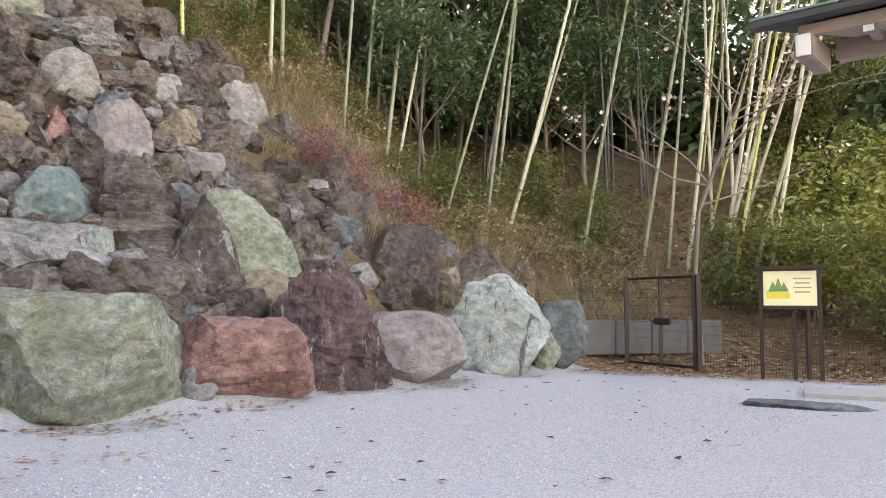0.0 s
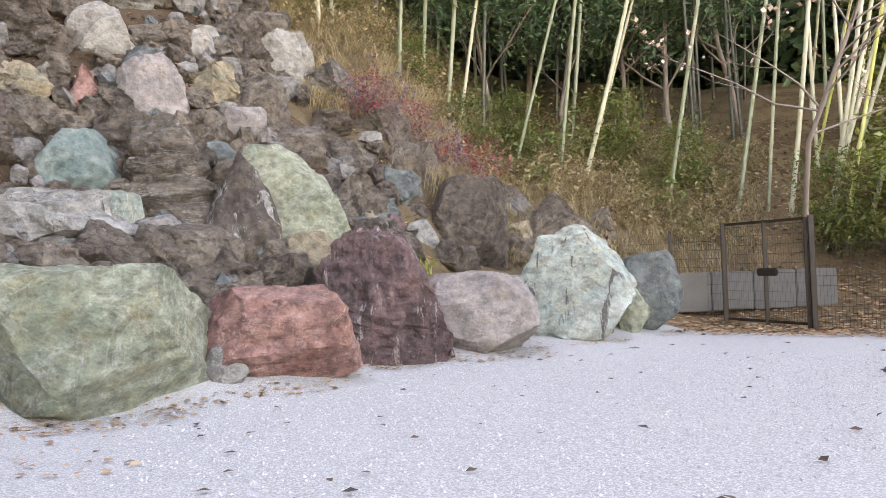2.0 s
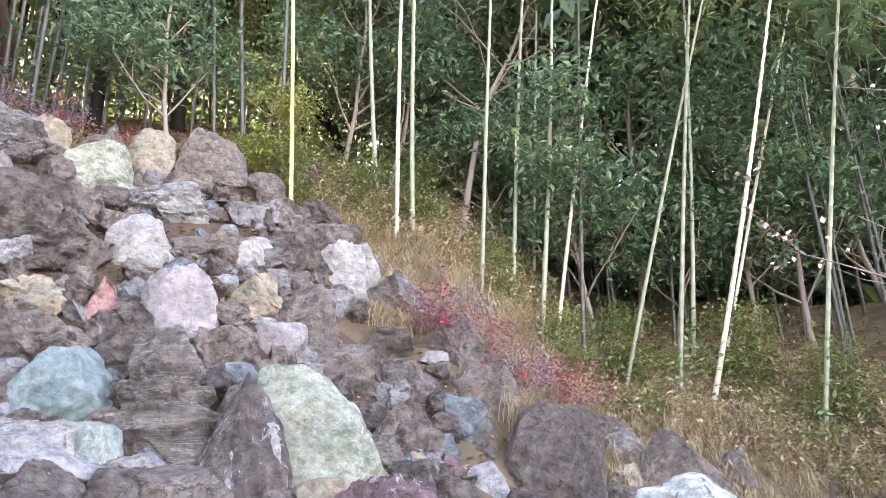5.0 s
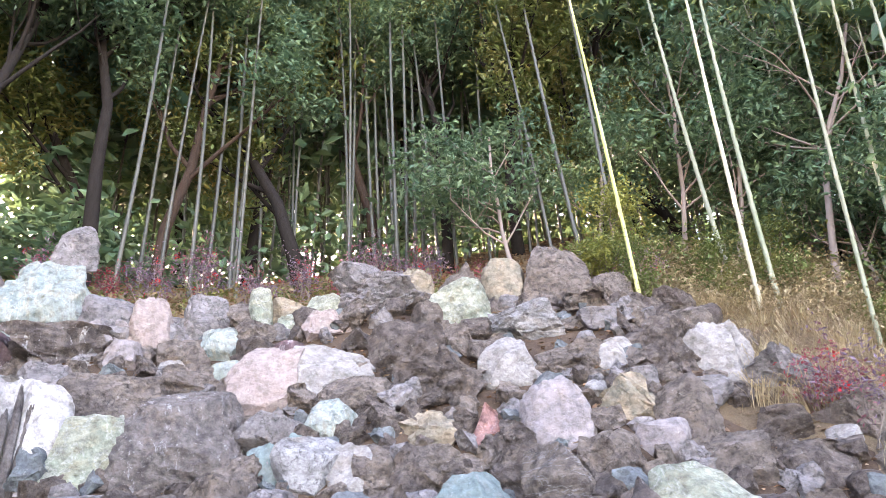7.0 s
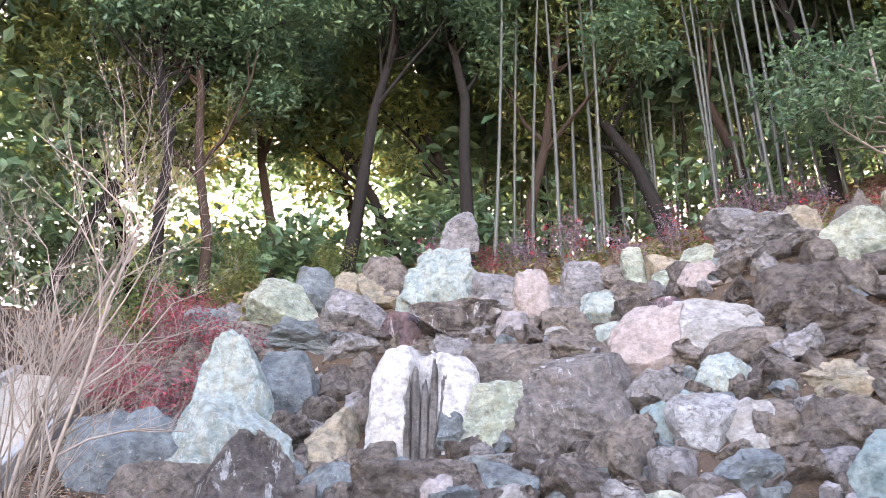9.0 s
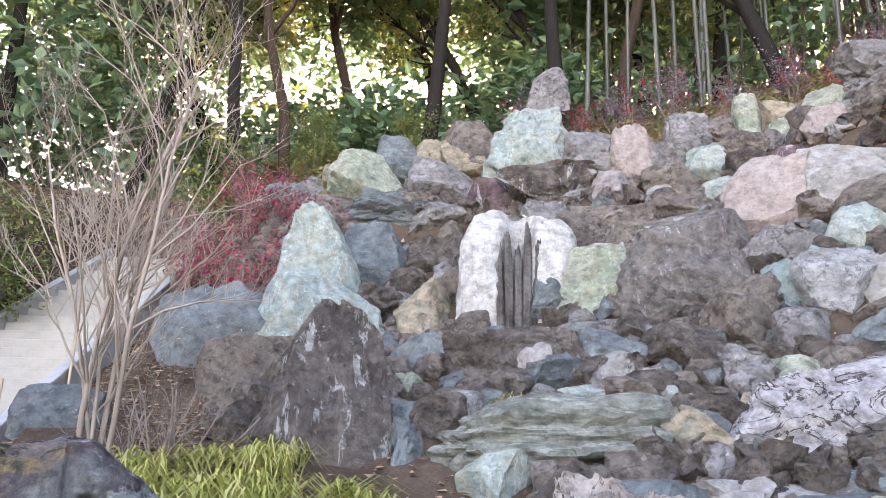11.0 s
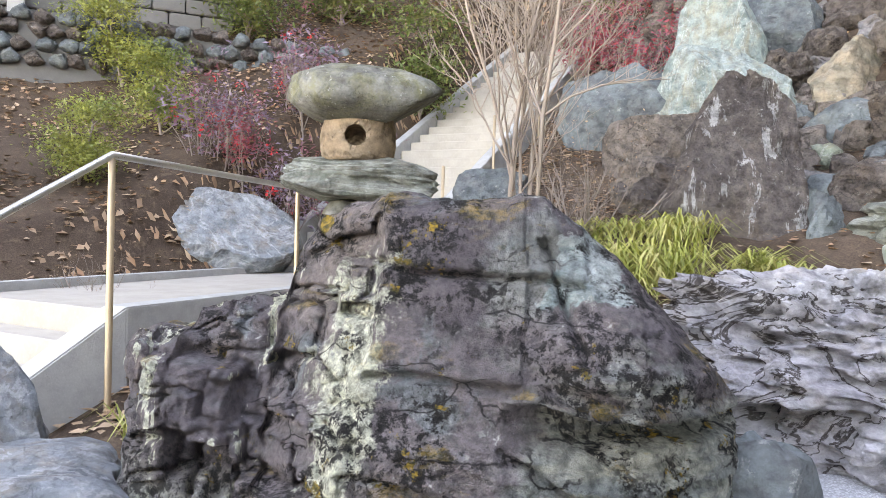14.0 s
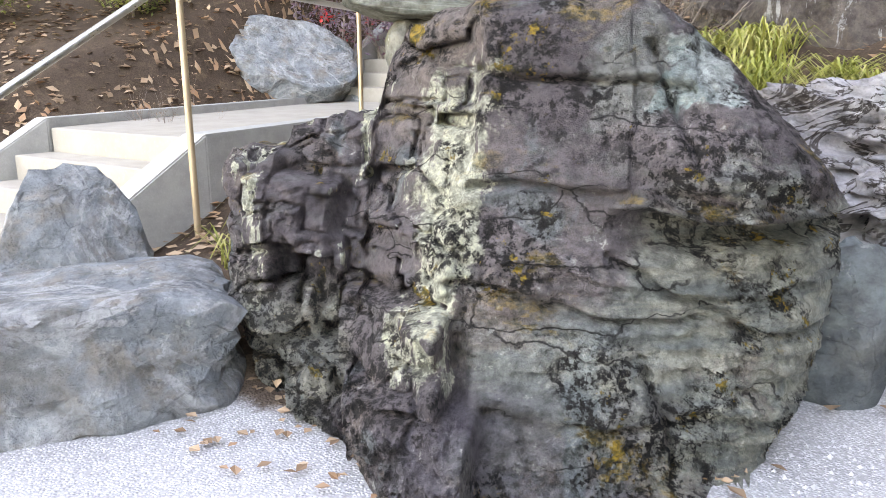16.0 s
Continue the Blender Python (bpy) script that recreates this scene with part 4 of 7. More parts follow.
boulder(-6.99, 11.35, 2.82, 0.78, 0.57, 0.91, 50, "lava", "l", 115)
boulder(-4.66, 14.31, 3.52, 0.64, 0.47, 0.73, 30, "brown", "r", 116)
boulder(-9.34, 10.12, 3.88, 0.83, 0.60, 0.78, 63, "brown", "l", 117)
boulder(-11.33, 4.35, 2.09, 1.45, 1.0, 3.2, 94, "bluewhite", "s", 118)
boulder(-10.75, 4.35, 2.15, 2.0, 0.9, 1.85, 97, "bluewhite", "b", 218)
boulder(-12.24, 5.20, 3.60, 1.25, 0.90, 1.68, 88, "slate", "p", 119)
boulder(-10.94, 6.0, 2.50, 1.20, 0.87, 1.59, 86, "tan", "p", 120)
boulder(-10.90, 2.99, 2.00, 1.79, 1.28, 1.83, 99, "slate", "b", 121)
boulder(-13.76, 5.04, 5.73, 1.72, 1.24, 1.43, 89, "green", "p", 122)
boulder(-14.00, 5.54, 6.42, 0.89, 0.65, 1.20, 87, "slate", "r", 123)
boulder(-13.92, 6.21, 6.52, 0.69, 0.50, 1.01, 85, "tan", "b", 124)
boulder(-13.95, 4.36, 6.26, 0.53, 0.39, 0.68, 92, "tan", "b", 125)
boulder(-13.98, 6.12, 6.52, 0.96, 0.70, 0.71, 85, "tan", "l", 126)
boulder(-13.89, 6.96, 6.73, 1.12, 0.81, 1.26, 82, "brown", "b", 127)
boulder(-13.90, 6.92, 6.72, 1.11, 0.81, 0.94, 82, "tan", "b", 128)
boulder(-13.46, 6.46, 5.74, 1.64, 1.19, 1.23, 84, "grey", "p", 129)
boulder(-12.76, 7.20, 5.47, 0.94, 0.68, 0.88, 80, "purple", "b", 130)
boulder(-13.30, 5.20, 5.26, 1.76, 1.27, 0.86, 89, "slate", "l", 131)
boulder(-13.36, 5.81, 5.57, 1.35, 0.97, 0.80, 86, "brown", "l", 132)
boulder(-12.83, 6.32, 5.07, 1.29, 0.94, 0.84, 84, "grey", "l", 133)
boulder(-12.16, 6.04, 4.08, 0.86, 0.62, 0.98, 85, "lava", "l", 134)
boulder(-9.85, 8.35, 2.46, 0.96, 0.92, 1.92, 72, "green", "p", 135)
boulder(-10.76, 8.55, 4.03, 1.56, 1.12, 1.28, 72, "brown", "b", 136)
boulder(-11.49, 7.81, 4.48, 1.02, 0.74, 1.03, 76, "mauve", "r", 137)
boulder(-12.31, 8.86, 6.26, 0.95, 0.69, 0.91, 73, "slate", "r", 138)
boulder(-12.25, 9.01, 6.01, 0.94, 0.69, 0.86, 72, "mauve", "l", 139)
boulder(-11.87, 9.46, 5.55, 0.74, 0.50, 1.62, 70, "pink", "s", 140)
boulder(-11.69, 10.38, 6.36, 0.75, 0.55, 1.01, 66, "grey", "b", 141)
boulder(-11.84, 9.84, 5.95, 0.62, 0.45, 0.84, 68, "grey", "l", 142)
boulder(-11.23, 10.57, 5.90, 0.84, 0.61, 0.68, 65, "bluewhite", "r", 143)
boulder(-13.24, 7.95, 5.84, 1.68, 1.21, 2.30, 77, "bluewhite", "l", 144)
boulder(-13.45, 8.42, 7.95, 0.85, 0.68, 1.05, 76, "grey", "p", 145)
boulder(-12.34, 8.17, 5.51, 1.73, 1.25, 0.84, 76, "darkvein", "l", 146)
boulder(-13.97, 4.07, 5.96, 0.79, 0.58, 0.75, 93, "grey", "l", 147)
boulder(-13.68, 3.58, 5.51, 1.02, 0.74, 0.87, 95, "slate", "b", 148)
boulder(-10.65, 9.99, 5.01, 0.89, 0.64, 0.63, 66, "brown", "l", 149)
boulder(-8.03, 4.56, 0.51, 1.84, 1.30, 2.59, 93, "darkvein", "v", 150)
boulder(-7.45, 6.70, 0.97, 2.52, 1.74, 1.15, 77, "schist", "b", 151)
boulder(-8.84, 6.81, 1.98, 0.86, 0.62, 0.85, 78, "mauve", "w", 152)
boulder(-9.24, 7.00, 2.12, 2.01, 1.42, 0.91, 77, "lava", "b", 153)
boulder(-8.24, 7.76, 2.04, 0.54, 0.39, 0.66, 71, "white", "b", 154)
boulder(-9.34, 5.56, 2.08, 0.42, 0.31, 0.42, 86, "green", "r", 155)
boulder(-10.07, 5.85, 2.35, 1.08, 0.78, 0.74, 85, "slate", "b", 156)
boulder(-9.14, 6.19, 2.15, 0.55, 0.40, 0.34, 82, "slate", "r", 157)
boulder(-6.82, 6.19, 0.94, 0.71, 0.51, 0.66, 80, "bluewhite", "p", 158)
boulder(-6.87, 8.06, 1.20, 1.07, 0.76, 0.84, 65, "tan", "l", 159)
boulder(-7.01, 8.74, 1.62, 0.49, 0.36, 0.56, 61, "tan", "l", 160)
boulder(-6.05, 8.20, 0.86, 1.54, 1.08, 0.53, 61, "white", "b", 161)
boulder(-7.32, 9.24, 1.93, 0.78, 0.57, 0.63, 59, "green", "b", 162)
boulder(-6.64, 9.02, 0.96, 1.61, 1.13, 1.53, 58, "marblep", "l", 163)
boulder(-7.59, 8.25, 1.85, 0.66, 0.48, 0.45, 66, "bluewhite", "r", 164)
boulder(-8.29, 2.03, 1.43, 0.93, 0.67, 0.72, 110, "slate", "b", 165)
boulder(-9.60, 3.73, 1.65, 1.44, 1.03, 1.28, 98, "brown", "b", 166)
boulder(-9.33, 7.87, 2.90, 0.95, 0.69, 0.30, 72, "grey", "b", 167)
boulder(-7.53, 5.51, 1.18, 0.41, 0.34, 0.71, 86, "slate", "l", 168)
boulder(-8.17, 7.40, 2.06, 0.64, 0.46, 0.24, 73, "bluewhite", "b", 169)
boulder(-5.79, 8.78, 1.03, 0.60, 0.43, 0.46, 56, "slate", "b", 170)
boulder(-8.23, 10.28, 3.16, 0.38, 0.27, 0.87, 57, "teal", "s", 171)
boulder(-5.31, 5.39, -0.06, 2.44, 2.24, 1.31, 85, "marblep", "k", 172)
boulder(-5.11, 6.97, -0.06, 1.79, 1.67, 1.49, 68, "brownvein", "k", 173)
boulder(-5.84, 7.78, 0.65, 0.78, 0.56, 0.77, 64, "white", "l", 174)
boulder(-7.83, -1.57, 0.65, 2.24, 1.58, 1.24, 129, "blue", "c", 175)
boulder(-8.49, -0.58, 0.23, 0.84, 0.61, 0.76, 122, "blue", "r", 176)
# stones beside the great rock and on the bed
boulder(-1.78, 2.18, -0.05, 1.25, 1.0, 0.54, 140, "blue", "f", 301)
boulder(-2.05, 1.76, 0.0, 0.78, 0.7, 0.86, 140, "blue", "p", 302)
boulder(-3.05, 4.95, -0.08, 0.45, 0.5, 0.72, 80, "slate", "s", 303)


def filler():
    """Smaller stones that close the gaps of the slope, and the rubble under them."""
    rng = np.random.default_rng(77)
    kinds = ["lava", "brown", "lava", "lava", "brown", "lava", "grey", "slate", "brown"]
    made, rubble_v, rubble_f, k = 0, [], [], 0
    for tries in range(9000):
        a, r = math.radians(rng.uniform(17, 99)), rng.uniform(5.4, 13.7)
        x, y = CX - r * math.sin(a), CY + r * math.cos(a)
        z, size = ground_z(x, y), rng.uniform(0.35, 0.95)
        if z < 0.5 or (a > 1.35 and r < 8.5) or (a < 0.42 and r > 10.8):
            continue
        if made < 250 and not any((x - sx) ** 2 + (y - sy) ** 2 < (sr * 0.55 + size * 0.27) ** 2 for sx, sy, sr in STONES):
            boulder(x, y, z - size * 0.3, size * rng.uniform(0.9, 1.5), size, size * rng.uniform(0.8, 1.1), rng.uniform(0, 360), kinds[rng.integers(len(kinds))], "lb"[rng.integers(2)], 1000 + made)
            made += 1
        elif tries > 3000 and len(rubble_v) < 750:
            size *= 0.62
            p, f = rock_mesh(min(0.41, size * 1.2), size * 0.8, min(0.41, size), "l", 2000 + tries)
            t = rng.uniform(0, 6.28)
            rubble_v.append(np.stack([p[:, 0] * math.cos(t) - p[:, 1] * math.sin(t) + x, p[:, 0] * math.sin(t) + p[:, 1] * math.cos(t) + y, p[:, 2] + z - size * 0.3], -1))
            rubble_f.append(np.array(f) + k)
            k += len(p)
    me = mesh_of("rubble", np.concatenate(rubble_v), np.concatenate(rubble_f), [STONE["lava"], STONE["brown"], STONE["slate"], STONE["lava"], STONE["grey"]], True, np.repeat(np.arange(len(rubble_f)) % 5, [len(q) for q in rubble_f]))
    me.set_sharp_from_angle(angle=radians(26))
    tagged(new("rubble", me), "small dark lava rubble wedged between the boulders", "rubble", kind="stuff")


filler()


# the great dark rock at the edge of the gravel
ROCK_BLOCKS = [  # along the face, height, and how far each block stands forward of the flank
    (-0.1, 0.30, 0.42, 0.97, 0.10), (0.16, 0.56, 0.60, 0.88, 0.20), (0.28, 0.52, 0.80, 1.10, 0.04), (0.50, 0.72, 0.62, 1.13, 0.02), (0.55, 0.82, 0.44, 0.68, 0.12),
    (0.58, 1.02, 0.26, 0.52, 0.26), (0.0, 0.46, 0.16, 0.46, 0.08), (0.30, 0.64, -0.3, 0.28, 0.16), (0.70, 1.06, 0.50, 0.80, 0.06), (0.62, 1.12, -0.3, 0.27, 0.24)]
ROCK_CRACKS = [((1.05, 0.60), (2.4, 0.40)), ((1.08, 1.26), (1.75, 1.22)), ((1.1, 0.92), (1.55, 0.88)), ((1.5, 0.72), (2.0, 0.44)), ((0.1, 0.58), (1.0, 0.52)), ((1.62, 0.40), (1.72, 0.05)), ((1.1, 0.26), (1.9, 0.18)), ((1.75, 1.0), (1.62, 1.36))]


def great_rock():
    """A slab face with a sharp upright edge, stepped blocks on one flank and a layered overhang on the other."""
    def ramp(x, a, b):
        t = min(1.0, max(0.0, (x - a) / (b - a)))
        return t * t * (3 - 2 * t)
    def face(s, z):
        v = Vector((s, 0.3, z))
        wob, wob2 = noise.fractal(v * 2.6, 0.9, 2.1, 3), noise.fractal(v * 2.6 + Vector((7, 3, 1)), 0.9, 2.1, 3)
        a, b = s + 0.035 * wob, z + 0.03 * wob2
        lean = (0.50 + 0.20 * ramp(s, 0.3, 0.9) * (1 - ramp(s, 1.4, 2.0))) * max(0.0, 1 - z / 1.5) ** 1.15
        d = 0.60 + lean
        # flank that falls back from the upright edge, with its blocks
        flank = min(0.42, 0.95 * max(0.0, 1.08 - a))
        out = 0.0
        for s0, s1, z0, z1, push in ROCK_BLOCKS:
            w = ramp(a, s0 - 0.02, s0 + 0.02) * (1 - ramp(a, s1 - 0.02, s1 + 0.02)) * ramp(b, z0 - 0.02, z0 + 0.02) * (1 - ramp(b, z1 - 0.03, z1 + 0.01))
            out = max(out, push * w)
        d += out - flank
        left, right = 1 - ramp(a, 1.0, 1.12), ramp(a, 1.45, 1.85)
        tilt = b + 0.10 * s + 0.04 * wob
        band = noise.cell(Vector((2.7, 1.9, tilt * 15))) - 0.5
        thin = noise.cell(Vector((5.7, 0.9, tilt * 34))) - 0.5
        d += right * (0.20 * ramp(b, 0.82, 0.85) * (1 - ramp(b, 0.95, 1.35)) - 0.16 * ramp(b, 0.70, 0.74) * (1 - ramp(b, 0.80, 0.84)))
        d += (0.05 * band + 0.02 * thin) * (0.25 + 0.75 * right) * (1 - ramp(b, 0.80, 1.0)) * ramp(a, 1.0, 1.3)
        d -= 0.16 * ramp(a, 1.72, 2.3) * ramp(b, 0.95, 1.2)
        dist, spots = noise.voronoi(Vector((a * 4.2, b * 6.5, 3.0)), distance_metric="CHEBYCHEV")
        own = noise.cell(spots[0] * 7.3 + Vector((0.13, 0.71, 0.37))) - 0.5
        d += left * (0.06 * own - 0.035 * max(0.0, 1 - (dist[1] - dist[0]) / 0.10))
        for (s0, z0), (s1, z1) in ROCK_CRACKS:
            t = (a - s0) / (s1 - s0) if abs(s1 - s0) > abs(z1 - z0) else (b - z0) / (z1 - z0)
            if -0.02 < t < 1.02:
                off = abs(b - (z0 + (z1 - z0) * t)) if abs(s1 - s0) > abs(z1 - z0) else abs(a - (s0 + (s1 - s0) * t))
                d += -0.05 * math.exp(-(off / 0.014) ** 2) + (0.018 if b > z0 + (z1 - z0) * t else 0.0)
        ridge = 0.4 - abs(noise.fractal(Vector((s * 3.2, 1.1, z * 5.5)), 0.9, 2.1, 5))
        calm = 1.0 - 0.6 * ramp(a, 1.08, 1.16) * (1 - ramp(a, 1.5, 1.7)) * ramp(b, 0.62, 0.75)
        return d + calm * (0.05 * ridge + 0.022 * noise.fractal(v * 9, 0.6, 2.1, 5)) - 0.3 * ramp(-b, -0.06, 0.3)
    cols, up, over, back = 250, 190, 22, 26
    verts, loop = [], up + over + back
    tops = ([0, 0.05, 0.28, 0.30, 0.50, 0.52, 0.66, 0.69, 0.80, 1.06, 1.62, 1.76, 2.02, 2.28, 2.36], [0.86, 0.95, 0.97, 1.06, 1.07, 1.12, 1.13, 1.30, 1.43, 1.49, 1.49, 1.41, 1.10, 0.84, 0.66])
    for i in range(cols):
        u = i / (cols - 1)
        u = u + 0.06 * math.sin(2 * math.pi * u) * -0.5
        s = 2.36 * u
        end = max(0.02, 1 - abs(2 * u - 1) ** 9) ** (1 / 4)
        top = float(np.interp(s, *tops)) + 0.025 * noise.fractal(Vector((s * 6, 2, 5)), 0.9, 2.1, 3)
        for k in range(loop):
            if k < up:
                z = -0.25 + (top + 0.25) * k / (up - 1)
                y = face(s, z) * end * (1 - 0.22 * ramp(s, 1.95, 2.36))
                y -= 0.05 * ramp(z, top - 0.06, top)
            elif k < up + over:
                t = (k - up + 1) / over
                y0 = face(s, top) * end * (1 - 0.22 * ramp(s, 1.95, 2.36)) - 0.05
                y = y0 + (-0.62 * end - y0) * t
                z = top + 0.02 * math.sin(math.pi * t) - 0.22 * t * t + 0.05 * noise.fractal(Vector((s * 2.5, y * 2.5, 8)), 0.9, 2.1, 4)
            else:
                t = (k - up - over + 1) / back
                z = top - 0.22 + (-0.25 - top + 0.22) * t
                y = (-0.62 - 0.12 * t) * end + 0.08 * noise.fractal(Vector((s * 2, 4, z * 2)), 0.9, 2.1, 4) * end
            low = max(0.0, 0.8 - z)
            sx = s - 1.18 + 0.24 * low * low * (1 - ramp(u, 0.0, 0.45)) - 0.26 * low * low * ramp(u, 0.7, 1.0)
            sx += 0.05 * noise.fractal(Vector((0.5 * u, y * 3, z * 4)), 0.9, 2.1, 4) * abs(2 * u - 1) ** 4
            verts.append((-sx * 1.04, y, z))
    faces = [(i * loop + k, i * loop + (k + 1) % loop, (i + 1) * loop + (k + 1) % loop, (i + 1) * loop + k) for i in range(cols - 1) for k in range(loop)]
    faces += [tuple(range(loop))[::-1], tuple((cols - 1) * loop + k for k in range(loop))]
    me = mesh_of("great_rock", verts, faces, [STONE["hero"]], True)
    me.set_sharp_from_angle(angle=radians(20))
    ob = tagged(new("great_rock", me), "massive dark layered rock with lichen, moss and pale streaks", "rock")
    # its width runs along the court's edge and its front faces the court
    ob.matrix_basis = Matrix(((0.30, 0.954, 0, -2.90), (-0.954, 0.30, 0, 3.615), (0, 0, 1, 0), (0, 0, 0, 1)))
    return ob


great_rock()


# low grey retaining wall at the foot of the bank beyond the fence
def bank_wall():
    a, b = Vector((1.2, 15.9)), Vector((4.9, 16.9))
    side = (b - a).normalized()
    wall = tagged(new("retaining_wall"), "low grey concrete wall at the foot of the leafy bank", "wall")
    wall.matrix_basis = pose(a.x, a.y, ground_z(a.x, a.y) - 0.3, 0, 0, math.degrees(math.atan2(side.y, side.x)))
    long = (b - a).length
    for i in range(5):
        x = long * (i + 0.5) / 5
        part("block", box_bm(long / 5 - 0.012, 0.22, 0.66 + 0.015 * (i % 2), (x, 0, 0.33), 0.015), OLD_SHADED_CONCRETE, wall)


bank_wall()


# dark cleft down the middle of the waterfall stone
def waterfall_stone():
    ob = thing("waterfall_stone", "tall white quartz waterfall stone split by a dark cleft", "rock", (-10.25, 7.1, 2.2), 82)
    p, f = rock_mesh(1.74, 0.95, 2.74, "q", 701)
    # a groove runs down the face and widens towards the foot
    groove = 0.16 + 0.05 * np.abs(np.sin(p[:, 2] * 2.1)) + 0.05 * (1 - p[:, 2] / 2.74)
    off = np.abs(p[:, 0] - 0.03 * np.sin(p[:, 2] * 3.0) + 0.02)
    p[:, 1] += np.where(p[:, 1] < 0, 0.30 * np.clip(1.25 - off / groove, 0, 1), 0)
    body = mesh_of("white_face", p, f, [STONE["whitefall"]])
    body.set_sharp_from_angle(angle=radians(35))
    child("white_face", body, ob)
    for k in range(5):
        q, g = rock_mesh(0.13, 0.24, 2.45 - 0.16 * (k % 3), "q", 710 + k)
        child("cleft", mesh_of("cleft", q, g, [STONE["cleft"]]), ob, pose(-0.18 + 0.085 * k, -0.33 - 0.03 * (k % 2), 0.02, 0, 1.5 * (k - 2), 0), "dark weathered cleft")
    STONES.append((-10.25, 7.1, 0.9))


waterfall_stone()



# ---- stairs, landing and handrail ----
def prism(points, z0, z1):
    """An upright block over a plan outline."""
    bm = bmesh.new()
    lo = [bm.verts.new((x, y, z0)) for x, y in points]
    hi = [bm.verts.new((x, y, z1)) for x, y in points]
    bm.faces.new(lo[::-1]), bm.faces.new(hi)
    k = len(points)
    for i in range(k):
        bm.faces.new((lo[i], lo[(i + 1) % k], hi[(i + 1) % k], hi[i]))
    bmesh.ops.recalc_face_normals(bm, faces=bm.faces)
    bmesh.ops.bevel(bm, geom=bm.edges[:], offset=0.008, segments=1, affect="EDGES")
    return bm


def strip(points, thick, low, high):
    """A low wall along (x, y, z) points: its top lies at z + high and its foot at z + low."""
    bm = bmesh.new()
    rows = []
    for i, p in enumerate(points):
        a, b = Vector(points[max(i - 1, 0)]), Vector(points[min(i + 1, len(points) - 1)])
        d = (b - a).xy.normalized()
        s = Vector((-d.y, d.x, 0)) * thick / 2
        q = Vector(p)
        rows.append([bm.verts.new(q + s + Vector((0, 0, k))) for k in (low, high)] + [bm.verts.new(q - s + Vector((0, 0, k))) for k in (high, low)])
    for a, b in zip(rows, rows[1:]):
        for k in range(4):
            bm.faces.new((a[k], a[(k + 1) % 4], b[(k + 1) % 4], b[k]))
    bm.faces.new(rows[0]), bm.faces.new(rows[-1][::-1])
    bmesh.ops.recalc_face_normals(bm, faces=bm.faces)
    bmesh.ops.bevel(bm, geom=bm.edges[:], offset=0.01, segments=2, affect="EDGES")
    return bm


